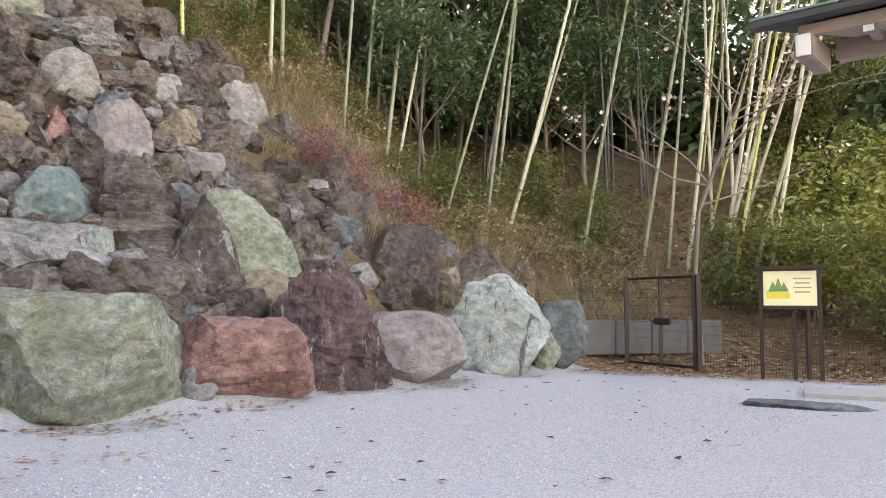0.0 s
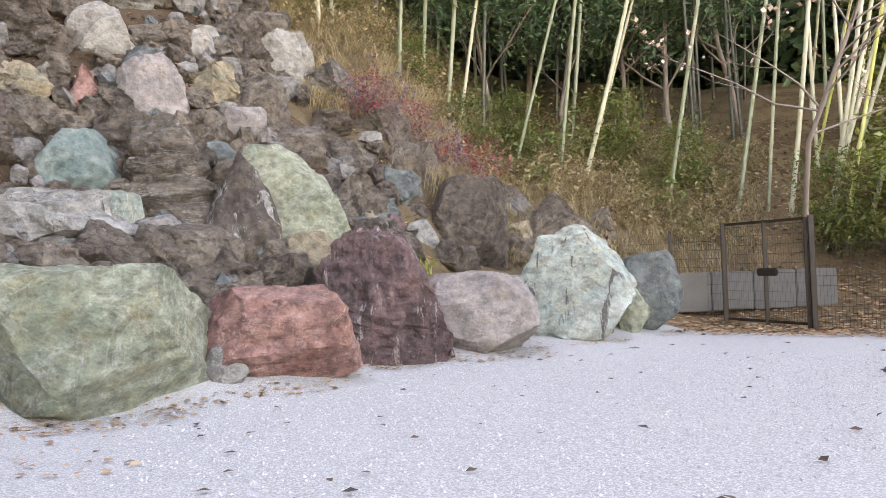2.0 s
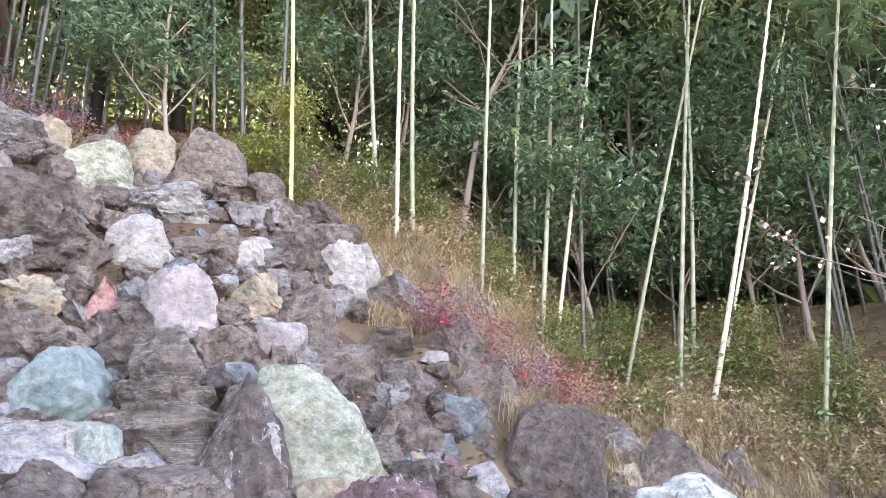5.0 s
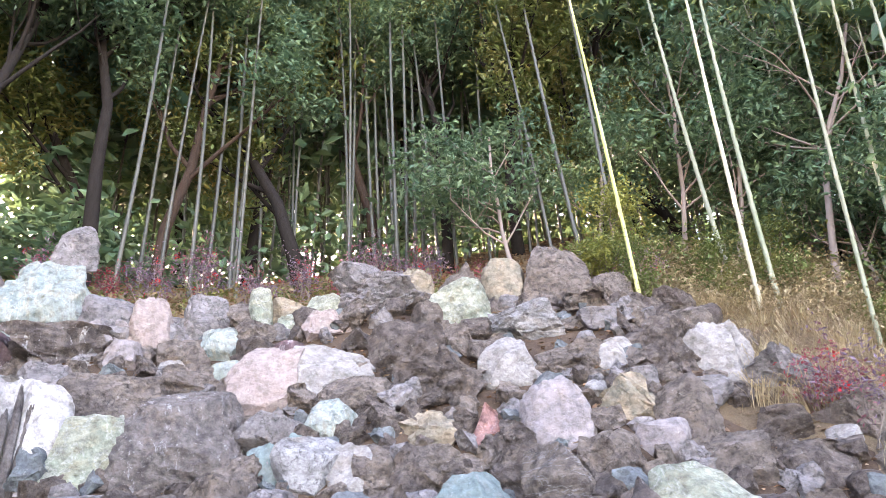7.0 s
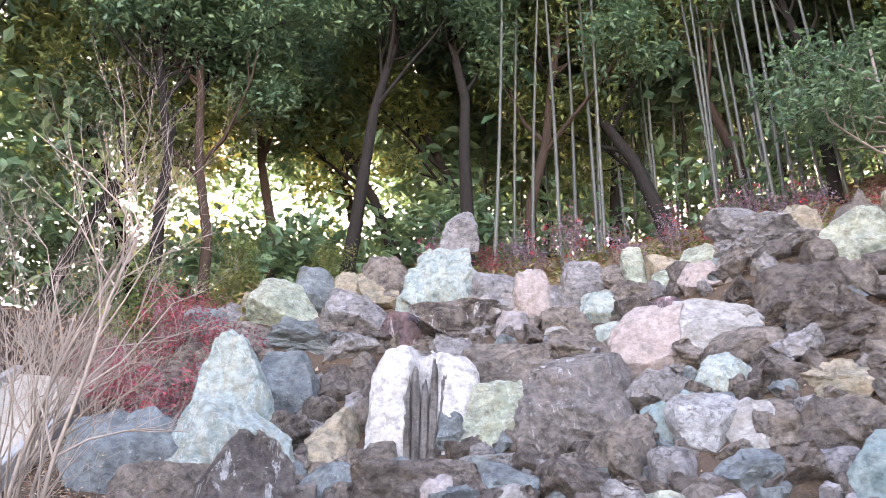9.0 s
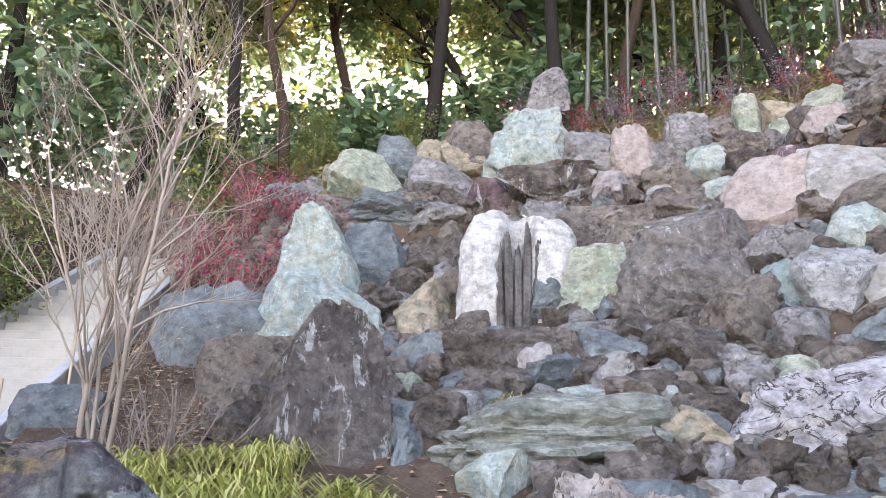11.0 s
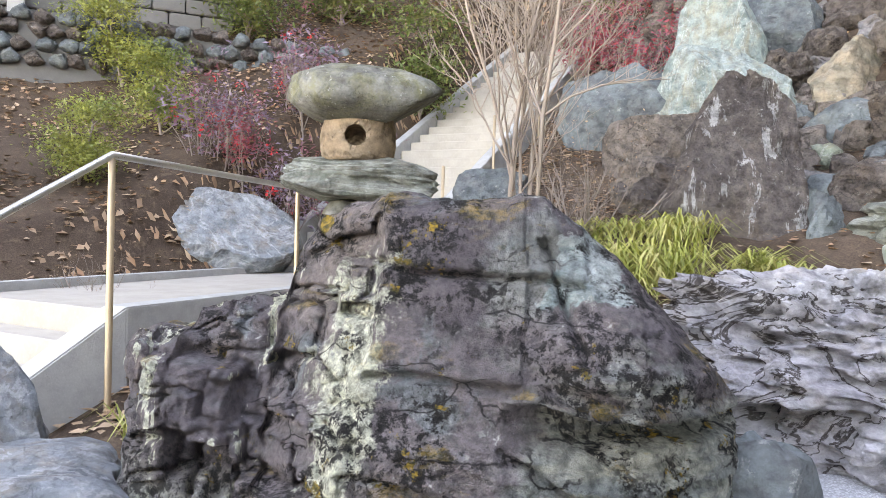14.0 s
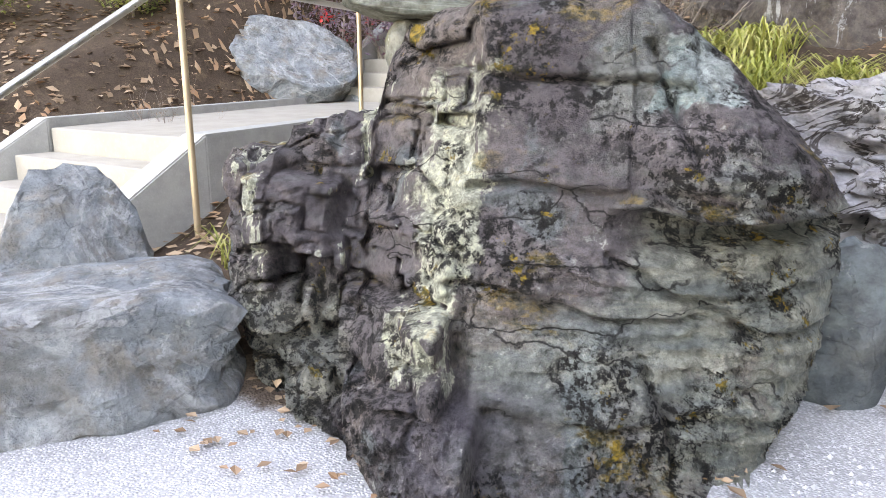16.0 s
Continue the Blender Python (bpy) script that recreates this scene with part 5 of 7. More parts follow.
def stairs():
    land = 0.82
    # landing between the two flights: near edge from A to B, far edge from C to D
    A, B = Vector((-3.62, 1.0)), Vector((-8.1, 0.80))
    C, D = Vector((-3.80, -0.55)), Vector((-8.2, -0.98))
    flight = thing("lower_stairs", "pale concrete garden steps climbing to a landing", "stairs")
    down = Vector((0.97, -0.235))
    part("landing", prism([A, B, D, C], land - 0.9, land), CONCRETE, flight, "pale concrete landing")
    for i in range(1, 6):
        z = land - 0.182 * i
        p, q = A + down * (0.29 * (i - 1)), C + down * (0.29 * (i - 1))
        part("step", prism([p + down * 0.29, p - down * 0.002, q - down * 0.002, q + down * 0.29], z - 0.6, z), CONCRETE, flight)
    near = [(B.x, B.y + 0.1, land), (A.x + 0.06, A.y + 0.14, land), (A.x + 1.5 * down.x, A.y + 0.14 + 1.5 * down.y, land - 0.92)]
    part("side_wall", strip(near, 0.2, -0.75, 0.035), CONCRETE_DARK, flight, "grey speckled concrete side wall")
    far = [(D.x, D.y, land), (C.x, C.y - 0.1, land), (C.x + 1.5 * down.x, C.y - 0.1 + 1.5 * down.y, land - 0.92)]
    part("kerb", strip(far, 0.14, -0.6, 0.075), CONCRETE_DARK, flight, "low concrete kerb")
    upper = thing("upper_stairs", "long pale concrete stairs up the hillside between low walls", "stairs")
    ahead, across = Vector((-0.998, 0.06)), Vector((-0.06, -0.998))
    start = Vector((-8.15, 0.80))
    wide, rise, run = 1.72, 0.176, 0.326
    for i in range(27):
        z = land + rise * (i + 1)
        p = start + ahead * (run * i)
        q = p + across * wide
        part("step", prism([p, p + ahead * (run + 0.004), q + ahead * (run + 0.004), q], z - 0.5, z), CONCRETE, upper)
    far_end = 27 * run
    for off in (-0.1, wide + 0.1):
        a = start + across * off - ahead * 0.12
        pts = [(*(a + ahead * s), land + s * rise / run) for s in (0.0, 0.25, 4.0, far_end)]
        part("side_wall", strip(pts, 0.17, -0.7, 0.24), CONCRETE_DARK, upper, "pale concrete side wall")
    e = start + across * (wide + 0.2) - ahead * 0.35
    part("end_block", box_bm(0.4, 0.26, 0.42, (e.x, e.y, land + 0.12), 0.012), CONCRETE, upper)
    # handrail
    rail = thing("handrail", "round steel handrail on tan posts beside the steps", "railing")
    p1, p2 = (-3.30, 1.36), (-5.85, 0.98)
    top = 1.79
    path = [(p1[0] + 0.97 * 1.6, p1[1] - 0.235 * 1.6, top - 0.98), (*p1, top), (*p2, top - 0.03)]
    v, f = tube(path, [0.024] * 3, 14)
    child("rail", mesh_of("rail", v, f, [STEEL]), rail, label="brushed steel rail")
    for x, y in (p1, p2, (p1[0] + 0.97 * 1.5, p1[1] - 0.235 * 1.5)):
        h = top - (0.92 if (x, y) not in (p1, p2) else 0)
        v, f = tube([(x, y, min(h - 1.0, ground_z(x, y) - 0.1)), (x, y, h - 0.03), (x, y, h)], [0.021, 0.021, 0.012], 12)
        child("post", mesh_of("post", v, f, [BRONZE_POST]), rail, label="tan painted steel post")
    for s in (0.9, 2.6, 4.6):
        q = start - across * 0.24 + ahead * s
        z = land + s * rise / run
        v, f = tube([(q.x, q.y, z - 0.3), (q.x, q.y, z + 0.95)], [0.022, 0.022], 10)
        post = thing("stair_post", "slim tan metal post beside the upper stairs", "post", group="stair posts")
        child("shaft", mesh_of("shaft", v, f, [BRONZE_POST]), post)


def cobble_wall():
    """A low retaining wall of round cobbles above the soil bed."""
    x, y = polar_at(138, 13.6)
    wall = thing("cobble_wall", "grey round-cobble retaining wall above the soil bed", "wall", (x, y, float(height(x, y)) + 0.22), 138)
    part("backing", box_bm(9.0, 0.5, 1.25, (0, 0.3, 0.20), 0.02), OLD_SHADED_CONCRETE, wall, "dark earth and mortar backing")
    shapes = []
    for k in range(4):
        p, f = rock_mesh(0.30, 0.26, 0.25, "r", 900 + k)
        shapes.append(mesh_of("cobble", p, f, [STONE["lava" if k % 2 else "slate"]]))
    rng = np.random.default_rng(4)
    for row in range(4):
        for k in range(30):
            child("cobble", shapes[rng.integers(4)], wall, pose(-4.4 + 0.3 * k + 0.15 * (row % 2) + rng.normal() * 0.02, 0.02, 0.03 + 0.225 * row + rng.normal() * 0.015, 0, rng.uniform(-25, 25), rng.uniform(-30, 30)))


def polar_at(a, r):
    return CX - r * math.sin(math.radians(a)), CY + r * math.cos(math.radians(a))


def old_building():
    """Foot of a stone-built house above the cobble wall: coursed blocks, a pale sill and two posts."""
    x, y = polar_at(142, 15.2)
    house = thing("stone_house", "dark coursed-stone house front with a pale sill", "house", (x, y, ground_z(*polar_at(138, 13.6)) + 0.9), 138)
    part("plinth", box_bm(9.0, 0.5, 1.0, (0, 0.5, -0.4), 0.02), OLD_SHADED_CONCRETE, house)
    shape = box_bm(0.58, 0.2, 0.27, (0, 0, 0), 0.02)
    me = bpy.data.meshes.new("stone_block")
    shape.to_mesh(me)
    shape.free()
    me.materials.append(OLD_SHADED_CONCRETE)
    part("core", box_bm(9.0, 0.3, 3.2, (0, 0.62, 1.6), 0.01), OLD_SHADED_CONCRETE, house)
    for row in range(10):
        for k in range(14):
            child("stone_block", me, house, pose(-4.2 + 0.6 * k + 0.3 * (row % 2), 0.40, 0.24 + 0.29 * row))
    part("sill", box_bm(2.6, 0.34, 0.16, (1.6, 0.16, 0.18), 0.02), CONCRETE, house, "pale stone sill")
    for px in (0.2, -0.9):
        part("post", box_bm(0.26, 0.26, 1.8, (px, 0.12, 0.95), 0.02), CONCRETE_DARK, house, "square grey stone post")


cobble_wall()
old_building()
stairs()


# ---- stone lantern ----
def lantern():
    ob = thing("stone_lantern", "rustic stone lantern of stacked natural stones with a round light hole", "lantern", (-5.46, 1.82, 0.27), 118)
    z0 = ground_z(-5.46, 1.82) - 0.37
    def lump(name, w, d, h, z, shape, seed, mat, label, dx=0.0, tilt=0.0):
        p, f = rock_mesh(w, d, h, shape, seed)
        child(name, mesh_of(name, p, f, [mat]), ob, pose(dx, 0, z, 0, tilt, 0), label)
    lump("foot", 0.62, 0.6, 1.32 - z0 + 0.08, z0, "b", 501, LANTERN_CAP, "short mossy stone foot")
    p, f = rock_mesh(1.34, 0.95, 0.40, "b", 502, 0.03)
    child("shelf", mesh_of("shelf", p, f, [STONE["schist"]]), ob, pose(0.0, 0, 1.33, 0, 3, 0), "flat greenish stone shelf")
    # light box: a drum with a hole right through its front
    bm = bmesh.new()
    rows, sides = 9, 40
    hole_z, hole_r = 0.19, 0.085
    grid = []
    for i in range(rows):
        z = 0.36 * i / (rows - 1)
        r = 0.285 + 0.03 * math.sin(math.pi * (z / 0.36))
        ring = []
        for k in range(sides):
            a = 2 * math.pi * k / sides
            rr = r + 0.012 * noise.noise(Vector((math.cos(a) * 3, math.sin(a) * 3, z * 8)))
            ring.append(bm.verts.new((rr * math.sin(a), -rr * math.cos(a), z)))
        grid.append(ring)
    for i in range(rows - 1):
        for k in range(sides):
            bm.faces.new((grid[i][k], grid[i][(k + 1) % sides], grid[i + 1][(k + 1) % sides], grid[i + 1][k]))
    bm.faces.new(grid[0][::-1]), bm.faces.new(grid[-1])
    drum = part("light_box", bm, LANTERN_BOX, ob, "tan stone light box", True, pose(0.0, 0, 1.68, 0, 0, 0))
    cut = bmesh.new()
    bmesh.ops.create_cone(cut, cap_ends=True, segments=28, radius1=hole_r, radius2=hole_r, depth=0.5)
    me = bpy.data.meshes.new("bore")
    cut.to_mesh(me)
    cut.free()
    bore = new("bore", me)
    bore.matrix_basis = ob.matrix_basis @ pose(-0.02, -0.30, 1.68 + hole_z, 90, 0, 0)
    mod = drum.modifiers.new("bore", "BOOLEAN")
    mod.object, mod.solver = bore, "EXACT"
    bpy.context.view_layer.update()
    done = bpy.data.meshes.new_from_object(drum.evaluated_get(bpy.context.evaluated_depsgraph_get()))
    drum.modifiers.clear()
    drum.data = done
    bpy.data.objects.remove(bore)
    lump("cap", 1.30, 1.1, 0.50, 1.97, "c", 507, LANTERN_CAP, "broad rounded capstone with lichen and moss", 0.02, 5)


lantern()


# ---- fence, gate, notice board, roof corner, covers ----
def square_post(name, parent, x, y, h, s=0.06, label=""):
    part(name, box_bm(s, s, h + 0.1, (x, y, h / 2 - 0.05), 0.006), FENCE_BROWN, parent, label)


def mesh_panel(parent, a, b, low, high):
    """Welded wire between two posts: upright wires 5 cm apart and level wires 15 cm apart."""
    a, b = Vector((*a, 0)), Vector((*b, 0))
    d = b - a
    verts, faces = [], []
    for i in range(int(d.length / 0.05) + 1):
        p = a + d.normalized() * 0.05 * i
        tube([p + Vector((0, 0, low)), p + Vector((0, 0, high))], [0.0022, 0.0022], 4, verts, faces)
    for i in range(int((high - low) / 0.15) + 1):
        z = Vector((0, 0, low + 0.15 * i))
        tube([a + z, b + z], [0.0028, 0.0028], 4, verts, faces)
    child("wire_mesh", mesh_of("wire_mesh", verts, faces, [WIRE]), parent, label="dark welded wire mesh")


def fence():
    gl, gr = Vector((2.88, 15.9)), Vector((3.87, 14.42))
    gate = thing("metal_gate", "dark brown metal gate with wire mesh, closed", "gate")
    for x, y in (gl, gr):
        square_post("gate_post", gate, x, y, 1.70, 0.075)
    d = (gr - gl).normalized()
    c, e = (gl + gr) / 2, gr - d * 0.1
    g0 = gl + d * 0.06
    square_post("stile", gate, c.x, c.y, 1.66, 0.06)
    square_post("stile", gate, e.x, e.y, 1.68, 0.05)
    ang = math.degrees(math.atan2(d.y, d.x))
    for z in (0.08, 1.66):
        part("rail", box_bm((e - g0).length, 0.045, 0.045, (0, 0, 0), 0.005), FENCE_BROWN, gate, m=pose(*((g0 + e) / 2), z, 0, 0, ang))
    mesh_panel(gate, g0, e, 0.1, 1.64)
    part("latch_plate", box_bm(0.42, 0.06, 0.12, (0, 0, 0), 0.02), FENCE_BROWN, gate, "dark latch plate", m=pose(c.x + d.x * 0.02, c.y + d.y * 0.02 - 0.05, 0.86, 0, 0, ang))
    run = thing("wire_fence", "dark brown post and wire mesh fence", "fence")
    line = [(-0.6, 18.3), (1.0, 17.6), (2.1, 16.75), tuple(gl)]
    for x, y in line[:-1]:
        square_post("post", run, x, y, 1.62, 0.055)
    for a, b in zip(line, line[1:]):
        mesh_panel(run, a, b, 0.05, 1.5)
    line = [tuple(gr), (5.25, 13.25), (7.2, 12.4), (9.2, 11.6)]
    for x, y in line[1:]:
        square_post("post", run, x, y, 1.45, 0.055)
    for a, b in zip(line, line[1:]):
        mesh_panel(run, a, b, 0.05, 1.3)


fence()


def notice_board():
    ob = thing("notice_board", "cream notice board with a printed map in a brown frame", "sign", (4.95, 13.15, 0.0), -22)
    for x in (-0.42, 0.42):
        part("post", box_bm(0.06, 0.06, 1.75, (x, 0, 0.85), 0.006), FENCE_BROWN, ob)
    part("centre_post", box_bm(0.06, 0.05, 1.1, (0.05, 0.06, 0.5), 0.006), FENCE_BROWN, ob)
    part("top_rail", box_bm(1.0, 0.16, 0.06, (0, 0, 1.75), 0.012), FENCE_BROWN, ob, "small dark roof rail")
    part("bottom_rail", box_bm(0.84, 0.05, 0.06, (0, 0, 1.13), 0.006), FENCE_BROWN, ob)
    board = part("board", box_bm(0.76, 0.02, 0.54, (0, -0.012, 1.43), 0.004), BOARD_CREAM, ob, "cream printed board")
    bm = bmesh.new()
    for cx, h in ((-0.24, 0.16), (-0.16, 0.22), (-0.08, 0.15)):
        vs = [bm.verts.new(v) for v in ((cx - 0.07, -0.026, 1.38), (cx + 0.07, -0.026, 1.38), (cx, -0.026, 1.38 + h))]
        bm.faces.new(vs)
    part("tree_print", bm, PRINT_GREEN, board)
    bm = bmesh.new()
    bm.faces.new([bm.verts.new(v) for v in ((-0.34, -0.0245, 1.27), (0.0, -0.0245, 1.27), (0.0, -0.0245, 1.36), (-0.34, -0.0245, 1.39))])
    part("ground_print", bm, PRINT_YELLOW, board)
    for i in range(4):
        part("text_bar", box_bm(0.26 - 0.05 * (i % 2), 0.003, 0.02, (0.18, -0.024, 1.58 - 0.07 * i), 0), PRINT_GREY, board)


notice_board()


def roof_corner():
    """The corner of a small hip roof: only its eave reaches into view."""
    ob = thing("roof_eave", "dark sheet roof corner with timber fascia and rafters", "roof", (2.62, 7.08, 3.42), -36)
    pitch = Matrix.Rotation(radians(14), 4, "X")
    part("roof_deck", box_bm(3.4, 2.6, 0.07, (1.62, 1.2, 0.33), 0.01, pitch), ROOF_DARK, ob, "dark layered roof sheet")
    part("roof_lip", box_bm(3.4, 0.12, 0.06, (1.60, -0.06, -0.005), 0.008), ROOF_DARK, ob)
    part("edge_strip", box_bm(3.4, 0.03, 0.022, (1.6, -0.105, 0.045), 0.005), ROOF_EDGE, ob, "green copper edge strip")
    part("fascia", box_bm(3.1, 0.05, 0.10, (1.78, 0.04, -0.09), 0.008), EAVE_WOOD, ob, "weathered timber fascia")
    part("soffit", box_bm(3.1, 2.3, 0.03, (1.78, 1.2, 0.22), 0.004, pitch), EAVE_WOOD, ob)
    part("corner_beam", box_bm(0.13, 0.55, 0.20, (0.28, 0.24, -0.22), 0.01), EAVE_WOOD, ob, "pale timber beam end")
    part("beam_cap", box_bm(0.11, 0.012, 0.17, (0.28, -0.042, -0.22), 0.003), WHITE_PAINT, ob, "white-painted beam end")
    for i in range(5):
        x = 0.72 + 0.42 * i
        part("rafter", box_bm(0.08, 0.40, 0.07, (x, 0.24, -0.12), 0.006), EAVE_WOOD, ob)
        part("rafter_end", box_bm(0.075, 0.012, 0.06, (x, 0.036, -0.16), 0.003), WHITE_PAINT, ob, "white-tipped rafter end")
    part("plate", box_bm(2.8, 0.14, 0.16, (1.8, 0.52, -0.16), 0.01), EAVE_WOOD, ob)
    part("support_post", box_bm(0.14, 0.14, 3.3, (2.6, 0.6, -1.80), 0.01), EAVE_WOOD, ob)


roof_corner()


def covers():
    ob = thing("drain_cover", "small dark drain cover lying in the gravel", "drain cover", (0.78, 12.4, 0.0), 15)
    part("plate", box_bm(0.75, 0.45, 0.04, (0, 0, 0.005), 0.008), FENCE_BROWN, ob)
    ob = thing("stepping_slab", "long mossy dark slab lying flat in the gravel", "slab", (4.0, 10.0, 0.0), -24)
    p, f = rock_mesh(1.5, 0.5, 0.12, "b", 611)
    child("slab", mesh_of("slab", p, f, [STONE["slate"]]), ob, pose(0, 0, -0.05))
    ob = thing("path_slab", "pale worn concrete path slab beside the gravel", "slab", (5.35, 11.1, 0.0), -20)
    part("slab", box_bm(1.9, 1.0, 0.1, (0, 0, 0.0), 0.015), CONCRETE_DARK, ob)
    wall = thing("low_wall", "low grey concrete wall beyond the fence", "wall", (3.6, 18.6, 0.0), -14)
    part("wall", box_bm(5.5, 0.35, 0.62, (0, 0, 0.25), 0.02), CONCRETE_DARK, wall)
    terrace = thing("far_terrace", "far pale terraced railings and steps in sunlight", "terrace", (11.0, 24.0, 0.0), -12)
    for i in range(4):
        part("tier", box_bm(7.0, 0.5, 0.5, (0.4 * i, 1.2 * i, 0.45 + 0.62 * i), 0.02), CONCRETE, terrace)
        for k in range(9):
            part("baluster", box_bm(0.09, 0.09, 0.34, (-3.2 + 0.8 * k + 0.4 * i, 1.2 * i - 0.1, 0.85 + 0.62 * i), 0), CONCRETE_DARK, terrace)


covers()


# ---- bamboo ----
def culm_mesh(name, height_m, radius, paint, seed):
    """A hollow-jointed culm: rings swell at every joint, joints grow apart towards the middle."""
    rng = np.random.default_rng(seed)
    pts, rad, z = [], [], -0.4
    bend = rng.uniform(-0.5, 0.5, 2)
    while z < height_m:
        k = max(0.0, z / height_m)
        r = radius * (1 - 0.75 * k ** 1.4)
        gap = 0.2 + 0.22 * min(1, k * 5)
        for dz, s in ((0.0, 1.10), (0.018, 1.0), (gap - 0.02, 0.97)):
            pts.append((bend[0] * k ** 2, bend[1] * k ** 2, z + dz))
            rad.append(r * s)
        z += gap
    v, f = tube(pts, rad, 6 if paint == "D" else 9)
    return mesh_of(name, v, f, [CULM[paint]])


CULMS = {k: [culm_mesh("culm", 13.0, r, k, s) for r, s in ((0.056, 1), (0.043, 2), (0.05, 3))] for k in CULM}


def spray(seed, n, size, spread, mat, slim=0.16, droop=0.5):
    """A loose plume of narrow leaves on thin twigs."""
    rng = np.random.default_rng(seed)
    hubs = rng.normal(size=(max(4, n // 14), 3)) * np.array(spread)
    p = hubs[rng.integers(len(hubs), size=n)] + rng.normal(size=(n, 3)) * 0.28
    v, f = leaves(p, size, rng, slim, droop)
    return mesh_of("foliage", v, f, [mat], False)


PLUMES = [spray(40 + i, 700, 0.2, (0.8, 0.8, 1.6), LEAF_BAMBOO) for i in range(3)]
BAMBOO_LOOK = {"Y": "tall yellow-green bamboo culm painted as if sunlit", "G": "tall green bamboo culm", "W": "tall whitish bamboo culm painted as if sunlit", "D": "tall grey-green bamboo culm painted dark as if in shade"}
count = {"bamboo": 0}


def bamboo(x, y, lean_x, lean_y, paint):
    count["bamboo"] += 1
    k = count["bamboo"]
    ob = new("bamboo")
    z = ground_z(x, y)
    up = Vector((lean_x, lean_y, 1)).normalized()
    q = up.to_track_quat("Z", "Y").to_matrix().to_4x4()
    ob.matrix_basis = Matrix.Translation((x, y, z)) @ q @ pose(0, 0, 0, 0, 0, 0)
    tagged(ob, BAMBOO_LOOK[paint] + " growing on the leafy slope", "bamboo", "bamboo grove")
    child("culm", CULMS[paint][k % 3], ob)
    child("foliage", PLUMES[k % 3], ob, pose(0.2, 0, 10.2 + (k % 4) * 0.6, 0, 0, 67 * k))


bamboo(-6.37, 16.46, -0.026, -0.016, "Y")
bamboo(-5.06, 18.46, 0.008, 0.003, "W")
bamboo(-4.98, 19.15, -0.005, -0.002, "G")
bamboo(-3.26, 18.45, 0.053, 0.015, "G")
bamboo(-3.12, 20.33, 0.062, 0.015, "G")
bamboo(-2.57, 20.47, 0.107, 0.020, "G")
bamboo(-2.30, 20.52, 0.168, 0.026, "W")
bamboo(0.06, 20.81, 0.121, 0.003, "G")
bamboo(0.64, 20.83, 0.286, -0.009, "W")
bamboo(-1.03, 20.72, 0.277, 0.020, "G")
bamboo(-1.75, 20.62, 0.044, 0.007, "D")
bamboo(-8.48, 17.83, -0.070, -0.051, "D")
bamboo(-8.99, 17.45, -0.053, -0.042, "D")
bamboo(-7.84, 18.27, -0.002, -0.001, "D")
bamboo(-5.89, 19.35, -0.054, -0.025, "G")
bamboo(-3.18, 22.66, 0.053, 0.009, "G")
bamboo(2.54, 20.76, 0.173, -0.022, "G")
bamboo(0.32, 22.95, 0.117, -0.000, "G")
bamboo(0.94, 23.27, 0.291, -0.014, "W")
bamboo(5.60, 19.64, 0.273, -0.089, "W")
bamboo(6.62, 21.89, 0.211, -0.070, "W")
bamboo(6.36, 22.73, 0.227, -0.069, "Y")
bamboo(6.86, 21.84, 0.295, -0.104, "W")
bamboo(5.11, 20.30, 0.125, -0.033, "W")
bamboo(4.65, 20.41, 0.082, -0.019, "G")
bamboo(4.04, 20.53, 0.156, -0.032, "G")
bamboo(6.00, 20.45, 0.176, -0.054, "W")
bamboo(5.82, 19.11, 0.171, -0.053, "Y")
bamboo(6.17, 19.01, 0.261, -0.089, "W")
bamboo(6.52, 18.89, 0.177, -0.062, "W")


def grove():
    """The culms close behind one another up the slope, most in the shade-darkened paint."""
    rng = np.random.default_rng(5)
    for _ in range(150):
        a, r = math.radians(rng.uniform(-14, 62)), rng.uniform(19.5, 30)
        if math.degrees(a) > 44 and rng.random() < 0.45:
            continue
        x, y = CX - r * math.sin(a), CY + r * math.cos(a)
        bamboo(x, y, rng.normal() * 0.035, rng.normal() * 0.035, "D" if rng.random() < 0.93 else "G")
    for _ in range(7):
        a, r = math.radians(rng.uniform(-25, -15)), rng.uniform(17.5, 25)
        x, y = CX - r * math.sin(a), CY + r * math.cos(a)
        bamboo(x, y, 0.1 + rng.normal() * 0.10, rng.normal() * 0.08, "WYGGW"[rng.integers(5)])
    for _ in range(70):
        a, r = math.radians(rng.uniform(42, 74)), rng.uniform(16.4, 26)
        x, y = CX - r * math.sin(a), CY + r * math.cos(a)
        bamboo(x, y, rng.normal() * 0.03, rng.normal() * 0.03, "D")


grove()


